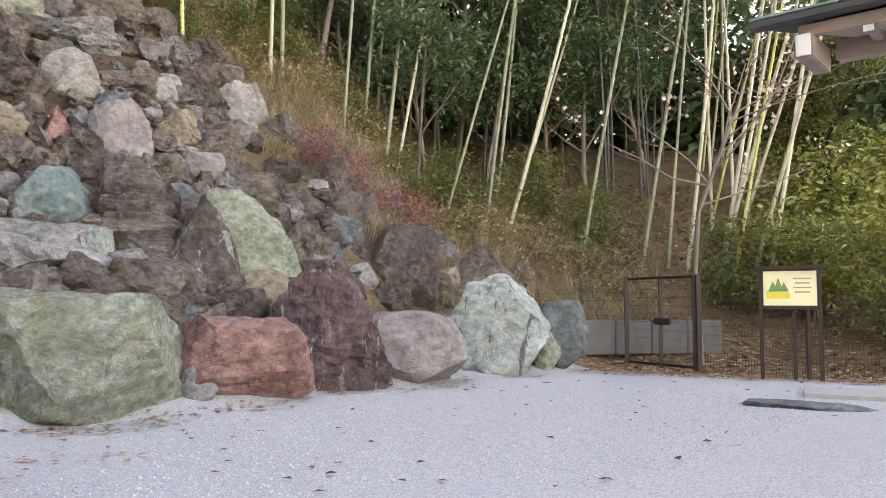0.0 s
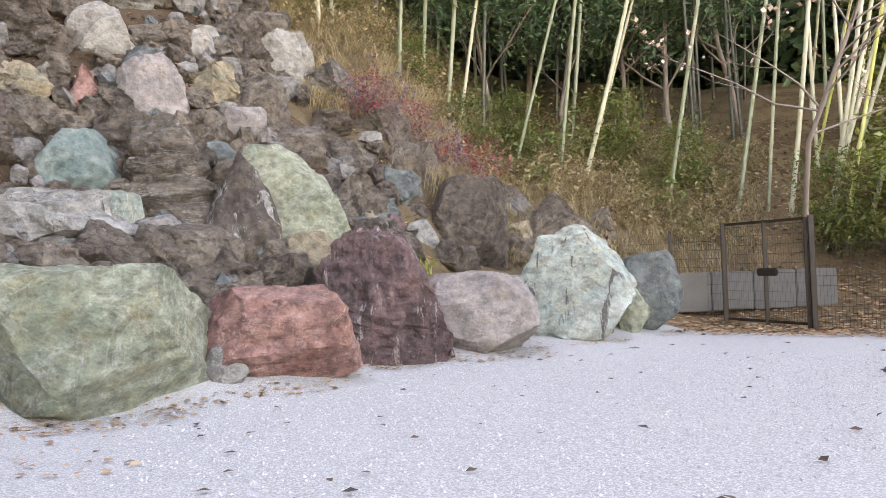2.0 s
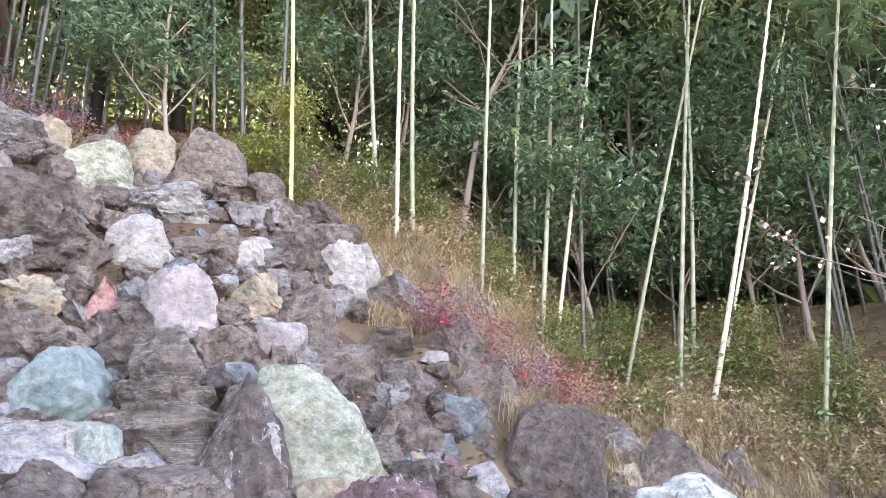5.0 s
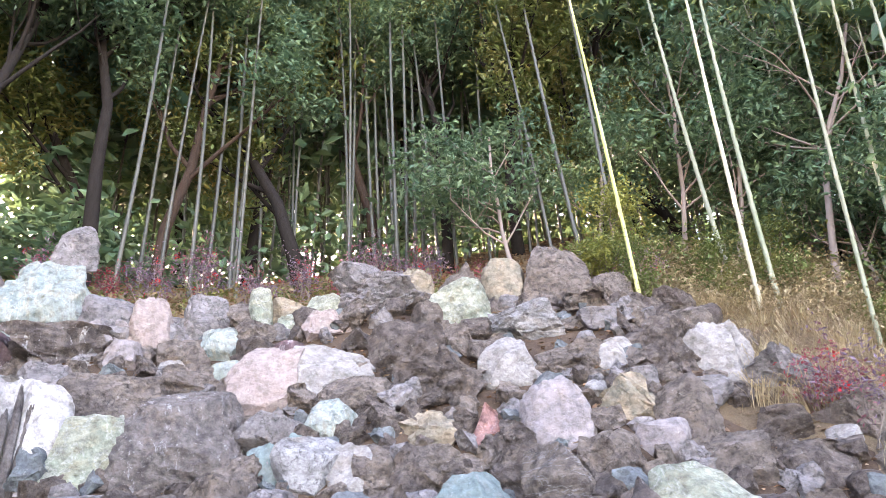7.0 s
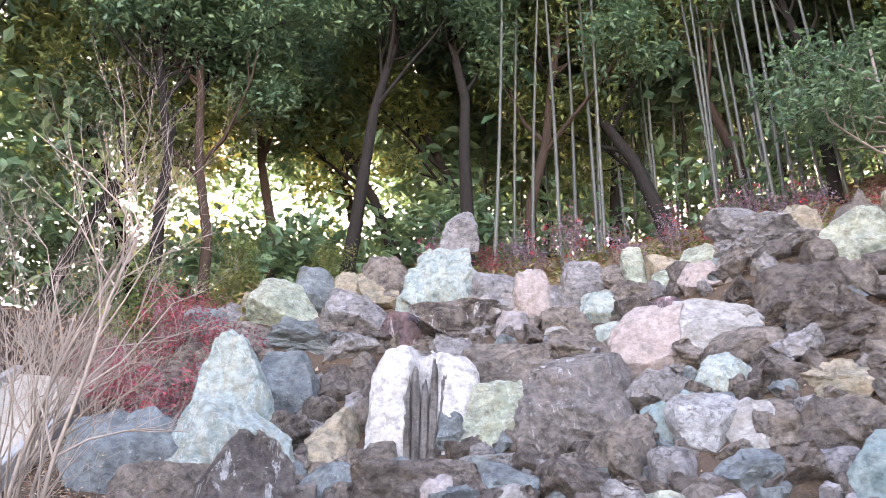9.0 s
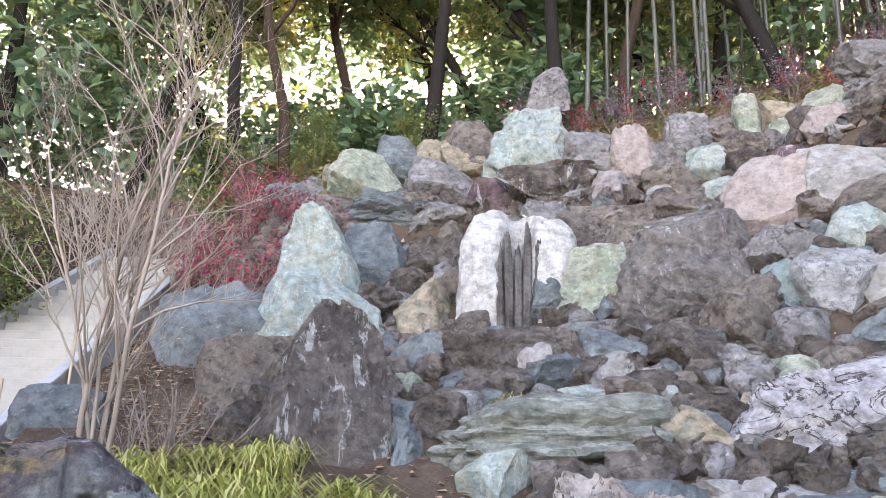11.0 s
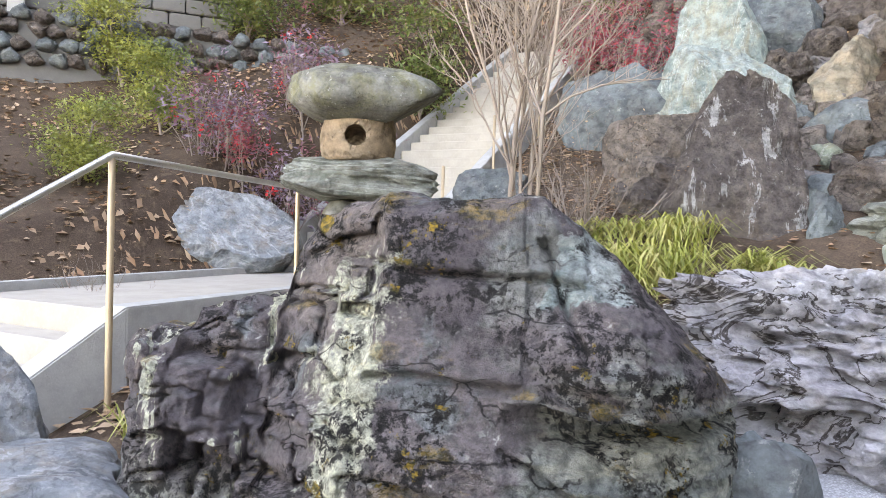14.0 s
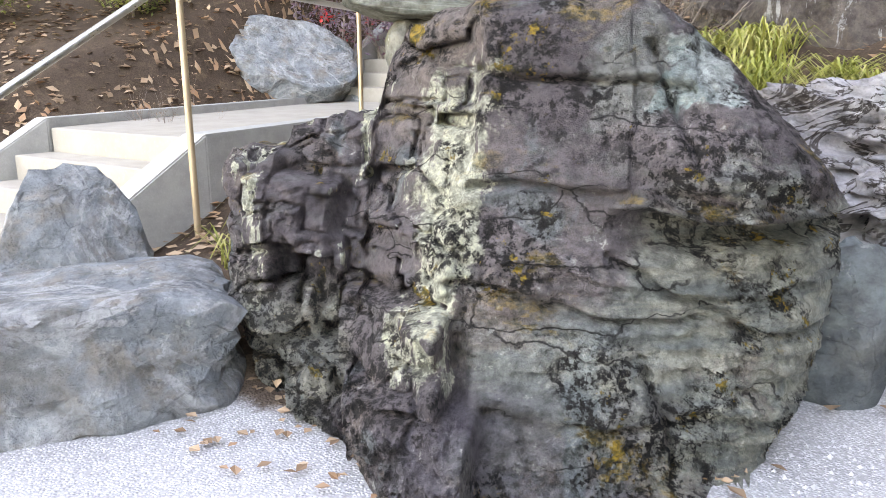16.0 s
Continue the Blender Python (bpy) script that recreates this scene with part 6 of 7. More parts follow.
# ---- trees ----
def limb_tree(seed, tall, r0, limbs, bare=0.35, spread=0.55, twigs=True, lean=(0, 0), sides=8, fork=(3, 5), thick=0.5):
    """Trunk and limbs as tapering tubes. Returns vertices, faces and the twig ends."""
    rng = np.random.default_rng(seed)
    verts, faces, ends = [], [], []
    def grow(p, d, length, r, depth):
        pts, rad = [p], [r]
        steps = 5 if depth == 0 else 4
        for i in range(steps):
            d = (d + Vector(rng.normal(size=3) * (0.09 if depth == 0 else 0.16)) + Vector((0, 0, 0.05 * depth))).normalized()
            p = p + d * (length / steps)
            pts.append(p)
            rad.append(r * (1 - (0.55 if depth == 0 else 0.75) * (i + 1) / steps))
        tube(pts, rad, sides if depth == 0 else max(4, sides - 2 * depth - 1), verts, faces)
        if depth >= 2:
            ends.extend(pts[2:])
        if depth < (3 if twigs else 2):
            many = limbs if depth == 0 else rng.integers(*fork)
            for _ in range(many):
                t = rng.uniform(bare, 1.0) if depth == 0 else rng.uniform(0.35, 1.0)
                i = min(len(pts) - 2, int(t * (len(pts) - 1)))
                q = pts[i].lerp(pts[i + 1], t * (len(pts) - 1) - i)
                side = Vector(rng.normal(size=3))
                side.z = abs(side.z) * 0.4
                nd = (d * (1 - spread) + side.normalized() * spread).normalized()
                grow(q, nd, length * rng.uniform(0.34, 0.55) * (0.9 if depth == 0 else 1.0), rad[i] * thick, depth + 1)
    grow(Vector((0, 0, -0.3)), Vector((*lean, 1)).normalized(), tall, r0, 0)
    return verts, faces, ends


def crown_of(ends, seed, n, size, mat, slim=0.42, puff=0.36):
    rng = np.random.default_rng(seed)
    e = np.array([v[:] for v in ends])
    p = e[rng.integers(len(e), size=n)] + rng.normal(size=(n, 3)) * np.array([puff, puff, puff * 0.55])
    v, f = leaves(p, size, rng, slim, 0.25)
    return mesh_of("crown", v, f, [mat], False)


def make_tree(seed, tall, r0, limbs, bark, leaf, n, size, bare, label, lean=(0, 0), name="tree", group="hilltop trees"):
    v, f, ends = limb_tree(seed, tall, r0, limbs, bare, 0.6, True, lean)
    ob = thing(name, label, name, (0, 0, 0), 0, group)
    child("trunk", mesh_of("trunk", v, f, [bark]), ob)
    child("crown", crown_of(ends, seed, n, size, leaf), ob)
    return ob


def put(proto, x, y, turn, first, size=1.0, drop=0.0):
    m = pose(x, y, ground_z(x, y) - drop, 0, 0, turn) @ Matrix.Diagonal((size, size, size, 1))
    if first:
        proto.matrix_basis = m
        return proto
    ob = copy_thing(proto, Matrix.Identity(4))
    ob.matrix_basis = m
    return ob


def polar(a, r):
    return CX - r * math.sin(math.radians(a)), CY + r * math.cos(math.radians(a))


evergreen = make_tree(11, 9.5, 0.19, 9, BARK_DARK, LEAF_DARK, 15000, 0.23, 0.30, "dark-trunked evergreen oak on the hilltop, dense green crown")
brown_tree = make_tree(12, 11.0, 0.17, 9, BARK_BROWN, LEAF_DARK, 13500, 0.23, 0.34, "straight red-brown trunk with a deep green crown")
forked = make_tree(13, 9.0, 0.20, 10, BARK_DARK, LEAF_OLIVE, 13500, 0.22, 0.26, "leaning dark tree with an olive-green crown", (0.25, 0.1))
first = {"e": True, "b": True, "f": True}
for a, r, turn, kind, size in ((85.5, 16.0, 10, "e", 1.0), (75, 16.5, 80, "e", 1.05), (70, 17.5, 30, "b", 1.0), (58, 16.6, 200, "f", 1.05), (99.5, 16.5, 130, "e", 0.95), (96, 17.6, 220, "b", 0.9),
                               (63, 20.5, 300, "e", 1.1), (80, 20.5, 250, "f", 1.0), (91, 20, 170, "b", 1.0), (107, 20.5, 70, "f", 0.9), (52, 19, 140, "b", 1.0), (46, 17.5, 40, "e", 0.9),
                               (40, 20, 330, "f", 1.0), (50, 23, 20, "e", 1.2), (68, 25, 100, "e", 1.25), (84, 26, 190, "b", 1.2), (115, 22, 260, "e", 1.1), (122, 21, 200, "b", 1.0), (129, 22, 90, "e", 1.1),
                               (137, 21, 10, "f", 1.1), (33, 21.5, 250, "e", 1.0), (25, 21, 210, "f", 0.9), (16, 22.5, 20, "e", 1.0), (8, 25, 120, "f", 1.0), (73, 21, 280, "f", 0.95), (30, 26, 70, "e", 1.2), (100, 24, 310, "f", 1.1), (3, 29, 60, "e", 1.2), (-30, 24, 30, "f", 0.9), (-34, 20, 200, "e", 0.8), (-27.5, 18.4, 80, "f", 0.6)):
    proto = {"e": evergreen, "b": brown_tree, "f": forked}[kind]
    put(proto, *polar(a, r), turn, first[kind], size, 0.1)
    first[kind] = False

# young camphor-like trees among the bamboo, whose sprays hang into view
young = make_tree(21, 5.5, 0.07, 10, BARK_GREY, LEAF_DARK, 4200, 0.20, 0.3, "slender evergreen tree with hanging leaf sprays among the bamboo")
yellow_bush = make_tree(22, 2.2, 0.05, 9, BARK_GREY, LEAF_YELLOW, 5200, 0.13, 0.08, "round yellow-green shrub on bare soil", (0, 0), "shrub", "garden shrubs")
olive_bush = make_tree(23, 2.0, 0.05, 9, BARK_GREY, LEAF_OLIVE, 3600, 0.13, 0.05, "olive-green leafy shrub on brown soil", (0, 0), "shrub", "garden shrubs")
go = True
for a, r, turn, size in ((23, 18.4, 0, 1.1), (14, 18.6, 90, 1.0), (7, 17.8, 200, 1.05), (33, 17.6, 40, 0.9), (1, 19.0, 10, 1.0), (27, 18.5, 300, 1.1), (40, 15.2, 120, 0.9), (-4, 21, 220, 1.1), (18, 20.5, 20, 1.2), (10, 20, 150, 1.2), (4, 21, 250, 1.3), (-8, 20, 45, 1.2), (-13, 22, 100, 1.3)):
    put(young, *polar(a, r), turn, go, size)
    go = False
go = True
for x, y, turn, size in ((-6.6, -2.6, 0, 0.42), (-8.4, -3.0, 80, 0.5), (-9.2, -4.6, 160, 0.55), (8.0, 15.6, 30, 1.0), (-7.6, 17.4, 200, 0.8), (-5.4, -3.6, 240, 0.42), (7.0, 17.6, 100, 0.8)):
    put(yellow_bush, x, y, turn, go, size)
    go = False
go = True
for x, y, turn, size in ((-12.6, -0.9, 0, 0.8), (-13.6, -3.2, 60, 0.9), (-11.6, -4.0, 170, 0.8), (*polar(100, 15.2), 30, 0.7), (*polar(94, 16.2), 250, 0.6), (*polar(86, 15.6), 120, 0.5), (5.6, 18.4, 20, 0.8), (7.6, 14.2, 320, 0.55), (-6.5, 16.9, 10, 0.55), (*polar(9, 15), 70, 0.5), (*polar(14, 14.5), 170, 0.45), (*polar(20, 16), 40, 0.7), (*polar(5, 16.5), 90, 0.7), (*polar(-3, 17), 200, 0.8), (*polar(24, 15.2), 10, 0.6), (*polar(-9, 16.5), 320, 0.7)):
    put(olive_bush, x, y, turn, go, size)
    go = False


# bare shrubs: many thin stems from one foot
def bare_shrub(seed, tall, stems, bark, label, name="bare_shrub", leaf=None, n=0, size=0.06, r=0.014, berries=0, fan=0.28, spread=0.42, thick=0.5):
    rng = np.random.default_rng(seed)
    ob = thing(name, label, "shrub")
    ends_all = []
    for s in range(stems):
        lean = rng.normal(size=2) * fan
        v, f, ends = limb_tree(seed * 50 + s, tall * rng.uniform(0.65, 1.0), r * rng.uniform(0.7, 1.2), 13 if tall > 3 else 6, 0.22, spread, tall > 3, tuple(lean), 6 if tall > 3 else 5, (5, 8) if tall > 3 else (4, 6), thick)
        off = rng.normal(size=2) * 0.10
        child("stem", mesh_of("stem", [(x + off[0], y + off[1], z) for x, y, z in v], f, [bark]), ob)
        ends_all += [e + Vector((off[0], off[1], 0)) for e in ends]
    if leaf:
        child("foliage", crown_of(ends_all, seed, n, size, leaf, 0.4, 0.07), ob)
    if berries:
        e = np.array([q[:] for q in ends_all])
        hubs = e[rng.integers(len(e), size=max(1, berries // 14))]
        p = hubs[rng.integers(len(hubs), size=berries)] + rng.normal(size=(berries, 3)) * 0.04
        v, f = leaves(p, 0.035, rng, 1.0)
        tagged(child("berry_cluster", mesh_of("berry_cluster", v, f, [BERRY], False), ob, label="clusters of bright red berries"), kind="stuff")
    return ob


bare = bare_shrub(31, 3.7, 5, BARK_PALE, "bare pale-barked shrub with many thin upright stems", fan=0.16, r=0.03, spread=0.5, thick=0.62)
put(bare, -7.25, 2.75, 0, True)
low = bare_shrub(32, 1.3, 10, BARK_GREY, "low bare twiggy shrub with dry buds", fan=0.4, r=0.011, leaf=FALLEN, n=260, size=0.03)
put(low, -7.5, 3.35, 0, True)
put(low, -6.9, 3.1, 120, False, 0.85)
put(low, -4.75, -0.35, 40, False, 0.55)
nan_red = bare_shrub(33, 1.15, 9, BARK_GREY, "nandina with crimson winter leaves", "nandina_shrub", LEAF_RED, 800, 0.07, 0.009, 40)
nan_pur = bare_shrub(34, 1.25, 9, BARK_GREY, "nandina with dusky purple leaves and red berries", "nandina_shrub", LEAF_PURPLE, 1000, 0.075, 0.009, 90)
go = True
for x, y, turn, size in ((-12.4, 2.3, 0, 1.0), (-11.8, 3.0, 70, 1.2), (-12.6, 4.0, 150, 1.1), (-13.2, 2.9, 200, 1.2), (-11.9, 3.6, 280, 1.1), (*polar(98, 14.6), 30, 1.3), (*polar(96.5, 13.8), 100, 1.1), (*polar(73, 15.2), 20, 0.9), (*polar(55, 15), 0, 0.7), (*polar(44, 14.3), 60, 0.9),
                         (*polar(19, 11.6), 160, 0.95), (*polar(14.5, 11.9), 220, 0.9), (*polar(9, 13), 30, 1.2), (-10.2, -0.9, 10, 1.0), (-8.3, -1.6, 90, 1.0), (*polar(102, 15), 200, 1.3), (*polar(101, 13), 260, 1.2)):
    put(nan_red, x, y, turn, go, size)
    go = False
go = True
for x, y, turn, size in ((-8.6, -1.1, 0, 1.2), (-9.3, -0.4, 70, 1.2), (-9.8, -1.7, 140, 1.25), (-8.0, -1.9, 200, 1.1), (*polar(17, 11.4), 250, 1.1), (*polar(12, 11.8), 300, 1.0), (*polar(38, 14.2), 80, 0.8), (*polar(62, 15), 190, 0.9), (*polar(70, 15.3), 10, 1.0), (0.55, 13.9, 30, 0.8), (*polar(30, 14.6), 280, 0.9), (*polar(58, 15.5), 240, 1.0), (*polar(66, 16), 30, 1.2), (*polar(53, 16.2), 130, 1.1), (*polar(78, 15.6), 80, 1.1), (*polar(48, 15.6), 300, 1.0)):
    put(nan_pur, x, y, turn, go, size)
    go = False

# winter branch with dry pale fruit that hangs over the fence
ob = thing("fruiting_branch_tree", "slender leafless tree dotted with pale dry fruit near the fence", "tree", (4.3, 15.9, 0.0), 20)
v, f, ends = limb_tree(61, 5.6, 0.06, 12, 0.45, 0.75, True, (-0.15, -0.1))
child("trunk", mesh_of("trunk", v, f, [BARK_GREY]), ob)
rng = np.random.default_rng(62)
e = np.array([q[:] for q in ends])
v, f = leaves(e[rng.integers(len(e), size=420)] + rng.normal(size=(420, 3)) * 0.04, 0.085, rng, 0.9)
tagged(child("fruit_scatter", mesh_of("fruit_scatter", v, f, [BUD], False), ob, label="pale pinkish dry fruit"), kind="stuff")
ob = thing("leafless_tree", "leafless tree with pale crooked branches among the bamboo", "tree", (*polar(17, 17.0), ground_z(*polar(17, 17.0))), 0)
v, f, ends = limb_tree(63, 8.5, 0.09, 12, 0.4, 0.8)
child("trunk", mesh_of("trunk", v, f, [BARK_GREY]), ob)


# ---- low plants ----
def blades(n, long, wide, seed, area):
    """Arching strap leaves, each a bent ribbon of three faces."""
    rng = np.random.default_rng(seed)
    vs, fs = [], []
    for i in range(n):
        x, y = rng.normal(size=2) * area
        a, L = rng.uniform(0, 2 * math.pi), long * rng.uniform(0.55, 1.1)
        out, w = Vector((math.cos(a), math.sin(a), 0)), wide * rng.uniform(0.6, 1.1)
        side = Vector((-out.y, out.x, 0)) * w / 2
        b = rng.uniform(0.3, 1.0)
        base = Vector((x, y, -0.03))
        rows = [(0, 0, 1), (0.25 * b, 0.42, 1), (0.7 * b, 0.72, 0.8), (1.25 * b, 0.62 - 0.3 * b, 0.15)]
        k = len(vs)
        for o, h, s in rows:
            p = base + out * o * L + Vector((0, 0, h * L))
            vs += [tuple(p + side * s), tuple(p - side * s)]
        fs += [(k + 2 * j, k + 2 * j + 1, k + 2 * j + 3, k + 2 * j + 2) for j in range(3)]
    return vs, fs


tuft_me = mesh_of("blades", *blades(70, 0.5, 0.022, 3, 0.10), [BLADE], False)
straw_me = mesh_of("blades", *blades(60, 0.62, 0.012, 4, 0.10), [STRAW], False)
rng = np.random.default_rng(8)
for i in range(26):
    x, y = -5.7 - rng.uniform(0, 1.7), 4.0 + rng.normal() * 0.55
    ob = tagged(new("grass_tuft", tuft_me), "bright green strap-leaved tuft beside the dark veined rock", "grass", "strap-leaved tufts")
    ob.matrix_basis = pose(x, y, ground_z(x, y), 0, 0, rng.uniform(0, 360)) @ Matrix.Diagonal((1, 1, rng.uniform(0.5, 1.15), 1))
for x, y in ((-4.3, 9.2), (-4.1, 9.35), (-4.6, 9.0), (-1.7, 12.9), (-1.2, 13.2), (-0.9, 13.4), (-2.05, 12.7), (-2.75, 2.2), (-7.8, 6.6)):
    ob = tagged(new("grass_tuft", tuft_me), "small green tuft growing between the stones", "grass", "tufts between stones")
    ob.matrix_basis = pose(x, y, ground_z(x, y) + 0.12, 0, 0, 50 * x) @ Matrix.Diagonal((0.6, 0.6, 0.6, 1))


def scatter_ground(name, label, category, seed, n, size, mat, ring, bearing, keep, slim=0.6, lift=0.012):
    """Fallen leaves lying over part of the ground."""
    rng = np.random.default_rng(seed)
    a, r = np.radians(rng.uniform(*bearing, n)), np.sqrt(rng.uniform(ring[0] ** 2, ring[1] ** 2, n))
    x, y = CX - r * np.sin(a), CY + r * np.cos(a)
    z = height(x, y)
    ok = keep(x, y, z)
    p = np.stack([x, y, z + lift], -1)[ok]
    v, f = leaves(p, size, rng, slim, 0.0, True)
    v[:, 2] = np.maximum(v[:, 2], height(v[:, 0], v[:, 1]) + 0.004)
    tagged(new(name, mesh_of(name, v, f, [mat], False)), label, category, kind="stuff")


scatter_ground("fallen_leaves", "brown fallen leaves over the soil beds", "leaves", 71, 26000, 0.095, FALLEN, (3.2, 20), (97, 150), lambda x, y, z: z > 0.15)
scatter_ground("fallen_leaves", "brown fallen leaves caught between the stones", "leaves", 72, 16000, 0.11, FALLEN, (5.2, 22), (8, 97), lambda x, y, z: z > 0.2, lift=0.05)
scatter_ground("fallen_leaves", "brown fallen leaves on the ground beyond the fence", "leaves", 73, 12000, 0.13, FALLEN, (9.0, 22), (-40, 8), lambda x, y, z: (y > 14.5 - 0.38 * (x - 1.8)))
scatter_ground("fallen_leaves", "dark curled leaves lying here and there on the gravel", "leaves", 74, 230, 0.075, FALLEN_DARK, (1.0, 11.5), (-40, 60), lambda x, y, z: (z < 0.05) & (y < 14.3 - 0.38 * (x - 1.8)), 0.7, 0.02)
scatter_ground("fallen_leaves", "brown leaves along the foot of the rocks", "leaves", 75, 2500, 0.07, FALLEN, (2.2, 9.5), (0, 130), lambda x, y, z: (z > 0.002) & (z < 0.10), 0.7, 0.02)


FEET = ((-3.87, 8.45, 1.25), (-2.61, 9.73, 0.85), (-1.93, 11.36, 0.85), (-0.85, 12.03, 0.85), (0.33, 13.34, 0.95), (1.38, 13.89, 0.6), (-5.11, 6.97, 1.0), (-2.9, 9.2, 0.3))


def by_the_feet(x, y, z):
    near = np.min([np.hypot(x - fx, y - fy) - fr for fx, fy, fr in FEET], axis=0)
    return (z < 0.06) & (near > -0.55) & (near < -0.02)


scatter_ground("fallen_leaves", "brown leaves gathered at the feet of the standing stones", "leaves", 76, 16000, 0.06, FALLEN, (3.0, 10.5), (-12, 75), by_the_feet, 0.7, 0.02)
scatter_ground("fallen_leaves", "brown leaves drifted against the fence on the gravel", "leaves", 77, 9000, 0.07, FALLEN, (7.0, 12.5), (-38, 4), lambda x, y, z: (z < 0.05) & (y > 14.0 - 0.38 * (x - 1.8)) & (y < 15.3 - 0.38 * (x - 1.8)), 0.7, 0.02)
scatter_ground("fallen_leaves", "brown leaves round the foot of the great rock", "leaves", 78, 700, 0.045, FALLEN, (1.5, 4.5), (95, 150), lambda x, y, z: (z < 0.3) & (x < -1.5) & (x > -2.6), 0.7, 0.02)


def straw_slope():
    """Dry grass over the slope behind the fence."""
    rng = np.random.default_rng(9)
    vs, fs = blades(24, 0.55, 0.012, 6, 0.12)
    base, quad = np.array(vs), np.array(fs)
    out_v, out_f = [], []
    k = 0
    for _ in range(1500):
        a, r = math.radians(rng.uniform(-15, 30)), rng.uniform(10.8, 20)
        x, y = polar(math.degrees(a), r)
        z = ground_z(x, y)
        if z < 0.7 or (math.degrees(a) > 16 and r < 11.5) or (math.degrees(a) > 24 and r < 14):
            continue
        c, s, g = math.cos(x * 9), math.sin(x * 9), rng.uniform(0.5, 1.2)
        q = base * g
        out_v.append(np.stack([q[:, 0] * c - q[:, 1] * s + x, q[:, 0] * s + q[:, 1] * c + y, q[:, 2] + z], -1))
        out_f.append(quad + k)
        k += len(base)
    tagged(new("dry_grass", mesh_of("dry_grass", np.concatenate(out_v), np.concatenate(out_f), [STRAW], False)), "dry straw-coloured grass covering the bank", "grass", kind="stuff")


straw_slope()


def pebbles():
    """Loose chips of white gravel over the court near the walk."""
    rng = np.random.default_rng(10)
    n = 26000
    a, r = np.radians(rng.uniform(-38, 120, n)), np.sqrt(rng.uniform(1.2 ** 2, 7.2 ** 2, n))
    x, y = CX - r * np.sin(a), CY + r * np.cos(a)
    ok = height(x, y) < 0.04
    p = np.stack([x, y, np.full(n, 0.003)], -1)[ok]
    n = len(p)
    shape = np.array([(1, 0, 0), (-1, 0, 0), (0, 1, 0), (0, -1, 0), (0, 0, 0.9), (0, 0, -0.6)], float)
    tri = np.array([(0, 2, 4), (2, 1, 4), (1, 3, 4), (3, 0, 4), (2, 0, 5), (1, 2, 5), (3, 1, 5), (0, 3, 5)])
    s = rng.uniform(0.004, 0.011, (n, 1, 1)) * rng.uniform(0.7, 1.3, (n, 1, 3))
    t = rng.uniform(0, math.pi, n)
    c, sn = np.cos(t)[:, None], np.sin(t)[:, None]
    q = shape[None] * s
    q = np.stack([q[..., 0] * c - q[..., 1] * sn, q[..., 0] * sn + q[..., 1] * c, q[..., 2]], -1) + p[:, None]
    f = (tri[None] + (np.arange(n) * 6)[:, None, None]).reshape(-1, 3)
    tagged(new("gravel_chips", mesh_of("gravel_chips", q.reshape(-1, 3), f, [PEBBLE], False)), "loose white gravel chips strewn over the court", "gravel", kind="stuff")


pebbles()


def far_woods(seed, bearing, ring, heights, hubs_n, n, size, label, puff=0.75, mat=LEAF_DARK, name="far_woods"):
    """Woods, canopy or brush too thick to count: leaves in clumps about many hubs."""
    rng = np.random.default_rng(seed)
    a, r, h = rng.uniform(*bearing, hubs_n), rng.uniform(*ring, hubs_n), rng.uniform(*heights, hubs_n)
    x, y = CX - r * np.sin(np.radians(a)), CY + r * np.cos(np.radians(a))
    hubs = np.stack([x, y, height(x, y) + h], -1)
    p = hubs[rng.integers(hubs_n, size=n)] + rng.normal(size=(n, 3)) * np.array([puff, puff, puff * 0.7])
    v, f = leaves(p, size, rng, 0.5, 0.2)
    tagged(new(name, mesh_of(name, v, f, [mat], False)), label, "woods" if name == "far_woods" else "brush", kind="stuff")


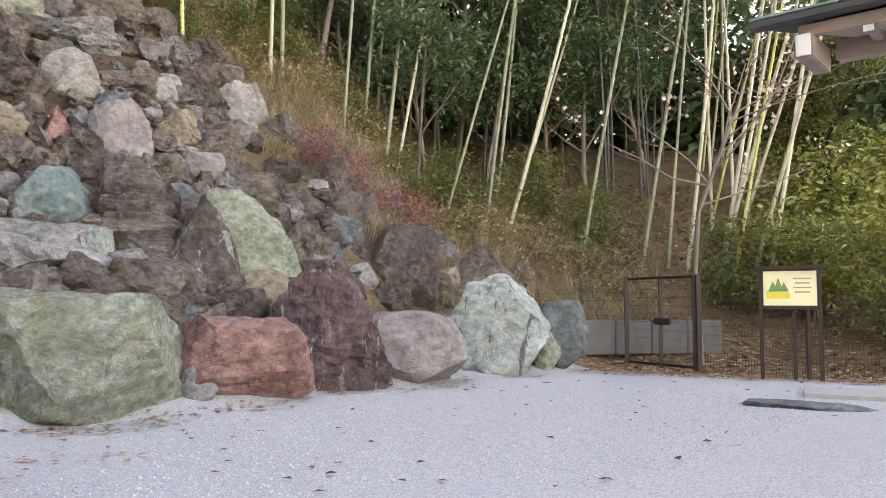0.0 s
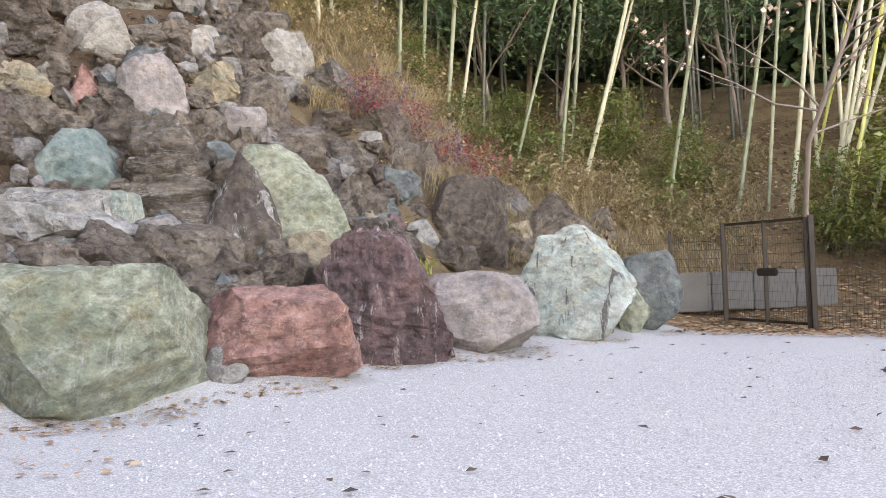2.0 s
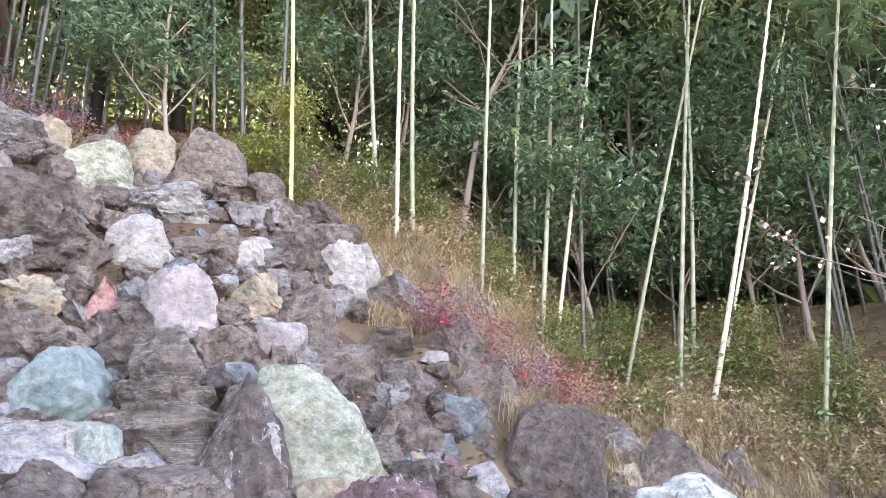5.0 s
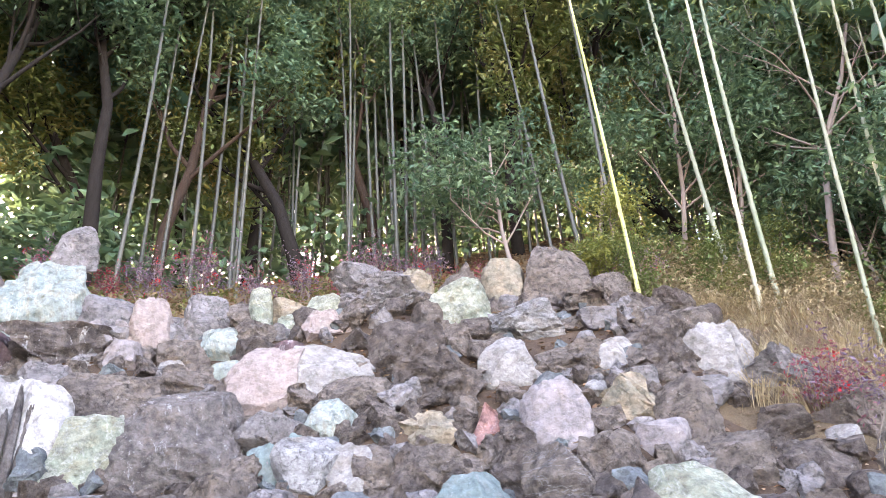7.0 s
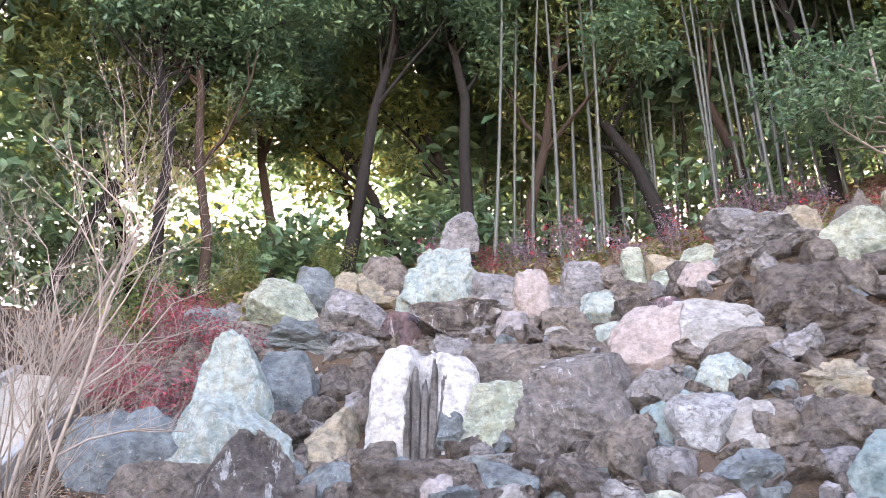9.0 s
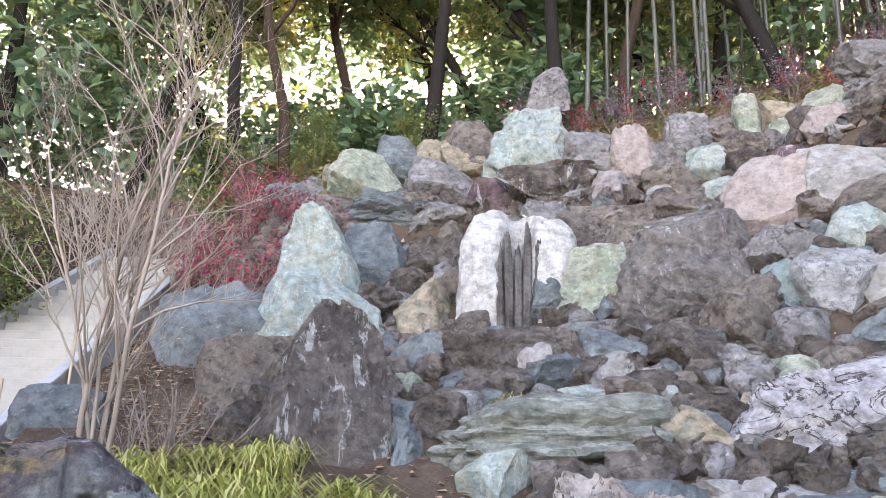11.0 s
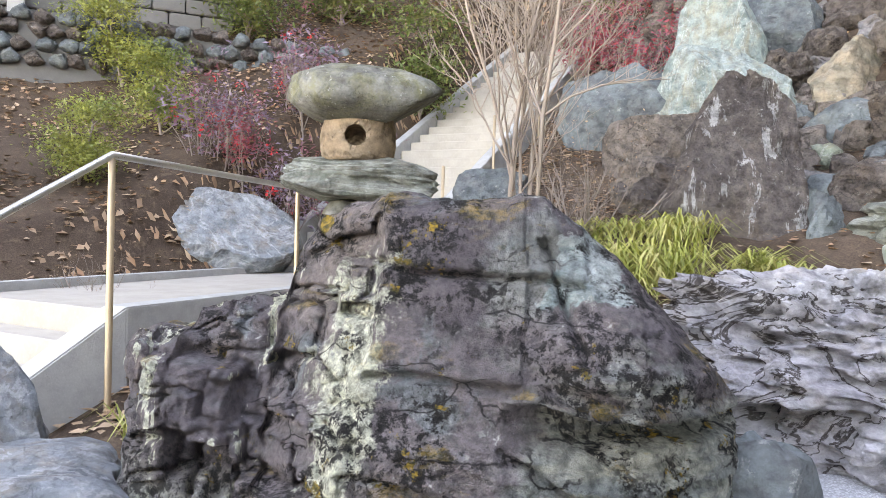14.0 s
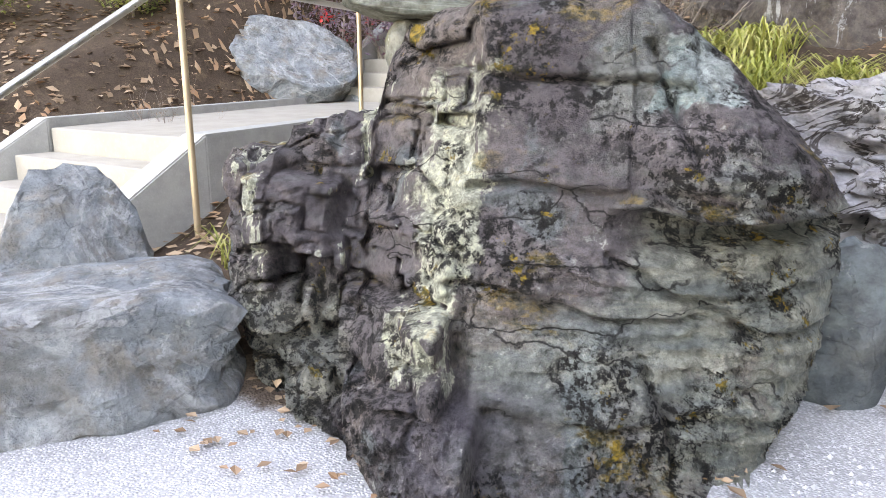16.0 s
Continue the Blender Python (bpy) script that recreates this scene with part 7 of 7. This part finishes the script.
far_woods(20, (-30, 20), (29, 36), (-1, 4), 500, 9000, 1.0, "undergrowth at the foot of the far woods")
far_woods(12, (-42, 50), (26, 38), (0, 7), 700, 15000, 0.55, "dark evergreen woods far up the slope")
far_woods(21, (-20, 78), (18, 44), (9, 15), 1900, 50000, 0.8, "closed canopy of bamboo and evergreen high over the slope")
far_woods(13, (-45, 50), (36, 42), (0, 24), 1500, 30000, 1.0, "distant dark woods behind the bamboo grove")
far_woods(17, (76, 101), (20, 32), (5.0, 15), 210, 19000, 0.42, "evergreen crowns high over the hilltop", 0.8)
far_woods(19, (74, 101), (18, 30), (0, 2.0), 160, 7000, 0.4, "open undergrowth along the hilltop", 0.55)
far_woods(18, (100, 114), (20, 34), (0.5, 15), 130, 13000, 0.36, "evergreen woods behind the hilltop stairs")
far_woods(14, (44, 79), (20, 34), (4.0, 14), 340, 24000, 0.65, "evergreen crowns along the hilltop behind the rocks", 0.8)
far_woods(22, (44, 79), (18, 33), (0, 2.5), 160, 5600, 0.4, "thin undergrowth between the hilltop trunks", 0.6)
far_woods(26, (-38, -23), (14.5, 22), (0, 2.2), 260, 12000, 0.2, "olive shrubs along the far edge of the court", 0.4, LEAF_YELLOW, "undergrowth")
far_woods(27, (70, 106), (36, 46), (-1, 7), 300, 9000, 0.8, "sunlit yellow-green trees beyond the hilltop", 0.8, LEAF_YELLOW)
far_woods(15, (105, 170), (20, 34), (0, 15), 1500, 40000, 0.5, "dark evergreen woods above the soil bed")
far_woods(23, (-14, 29), (14.2, 19.5), (0.0, 0.45), 900, 44000, 0.10, "brown and olive undergrowth on the bank below the bamboo", 0.26, BRUSH, "undergrowth")
far_woods(24, (-12, 34), (14.5, 21), (0.3, 1.3), 80, 3600, 0.14, "green bamboo-grass clumps on the bank", 0.28, LEAF_BAMBOO, "undergrowth")
far_woods(25, (44, 97), (14.2, 17), (0.0, 0.2), 260, 5000, 0.13, "low green and brown plants along the rockery rim", 0.22, BRUSH_GREEN, "undergrowth")
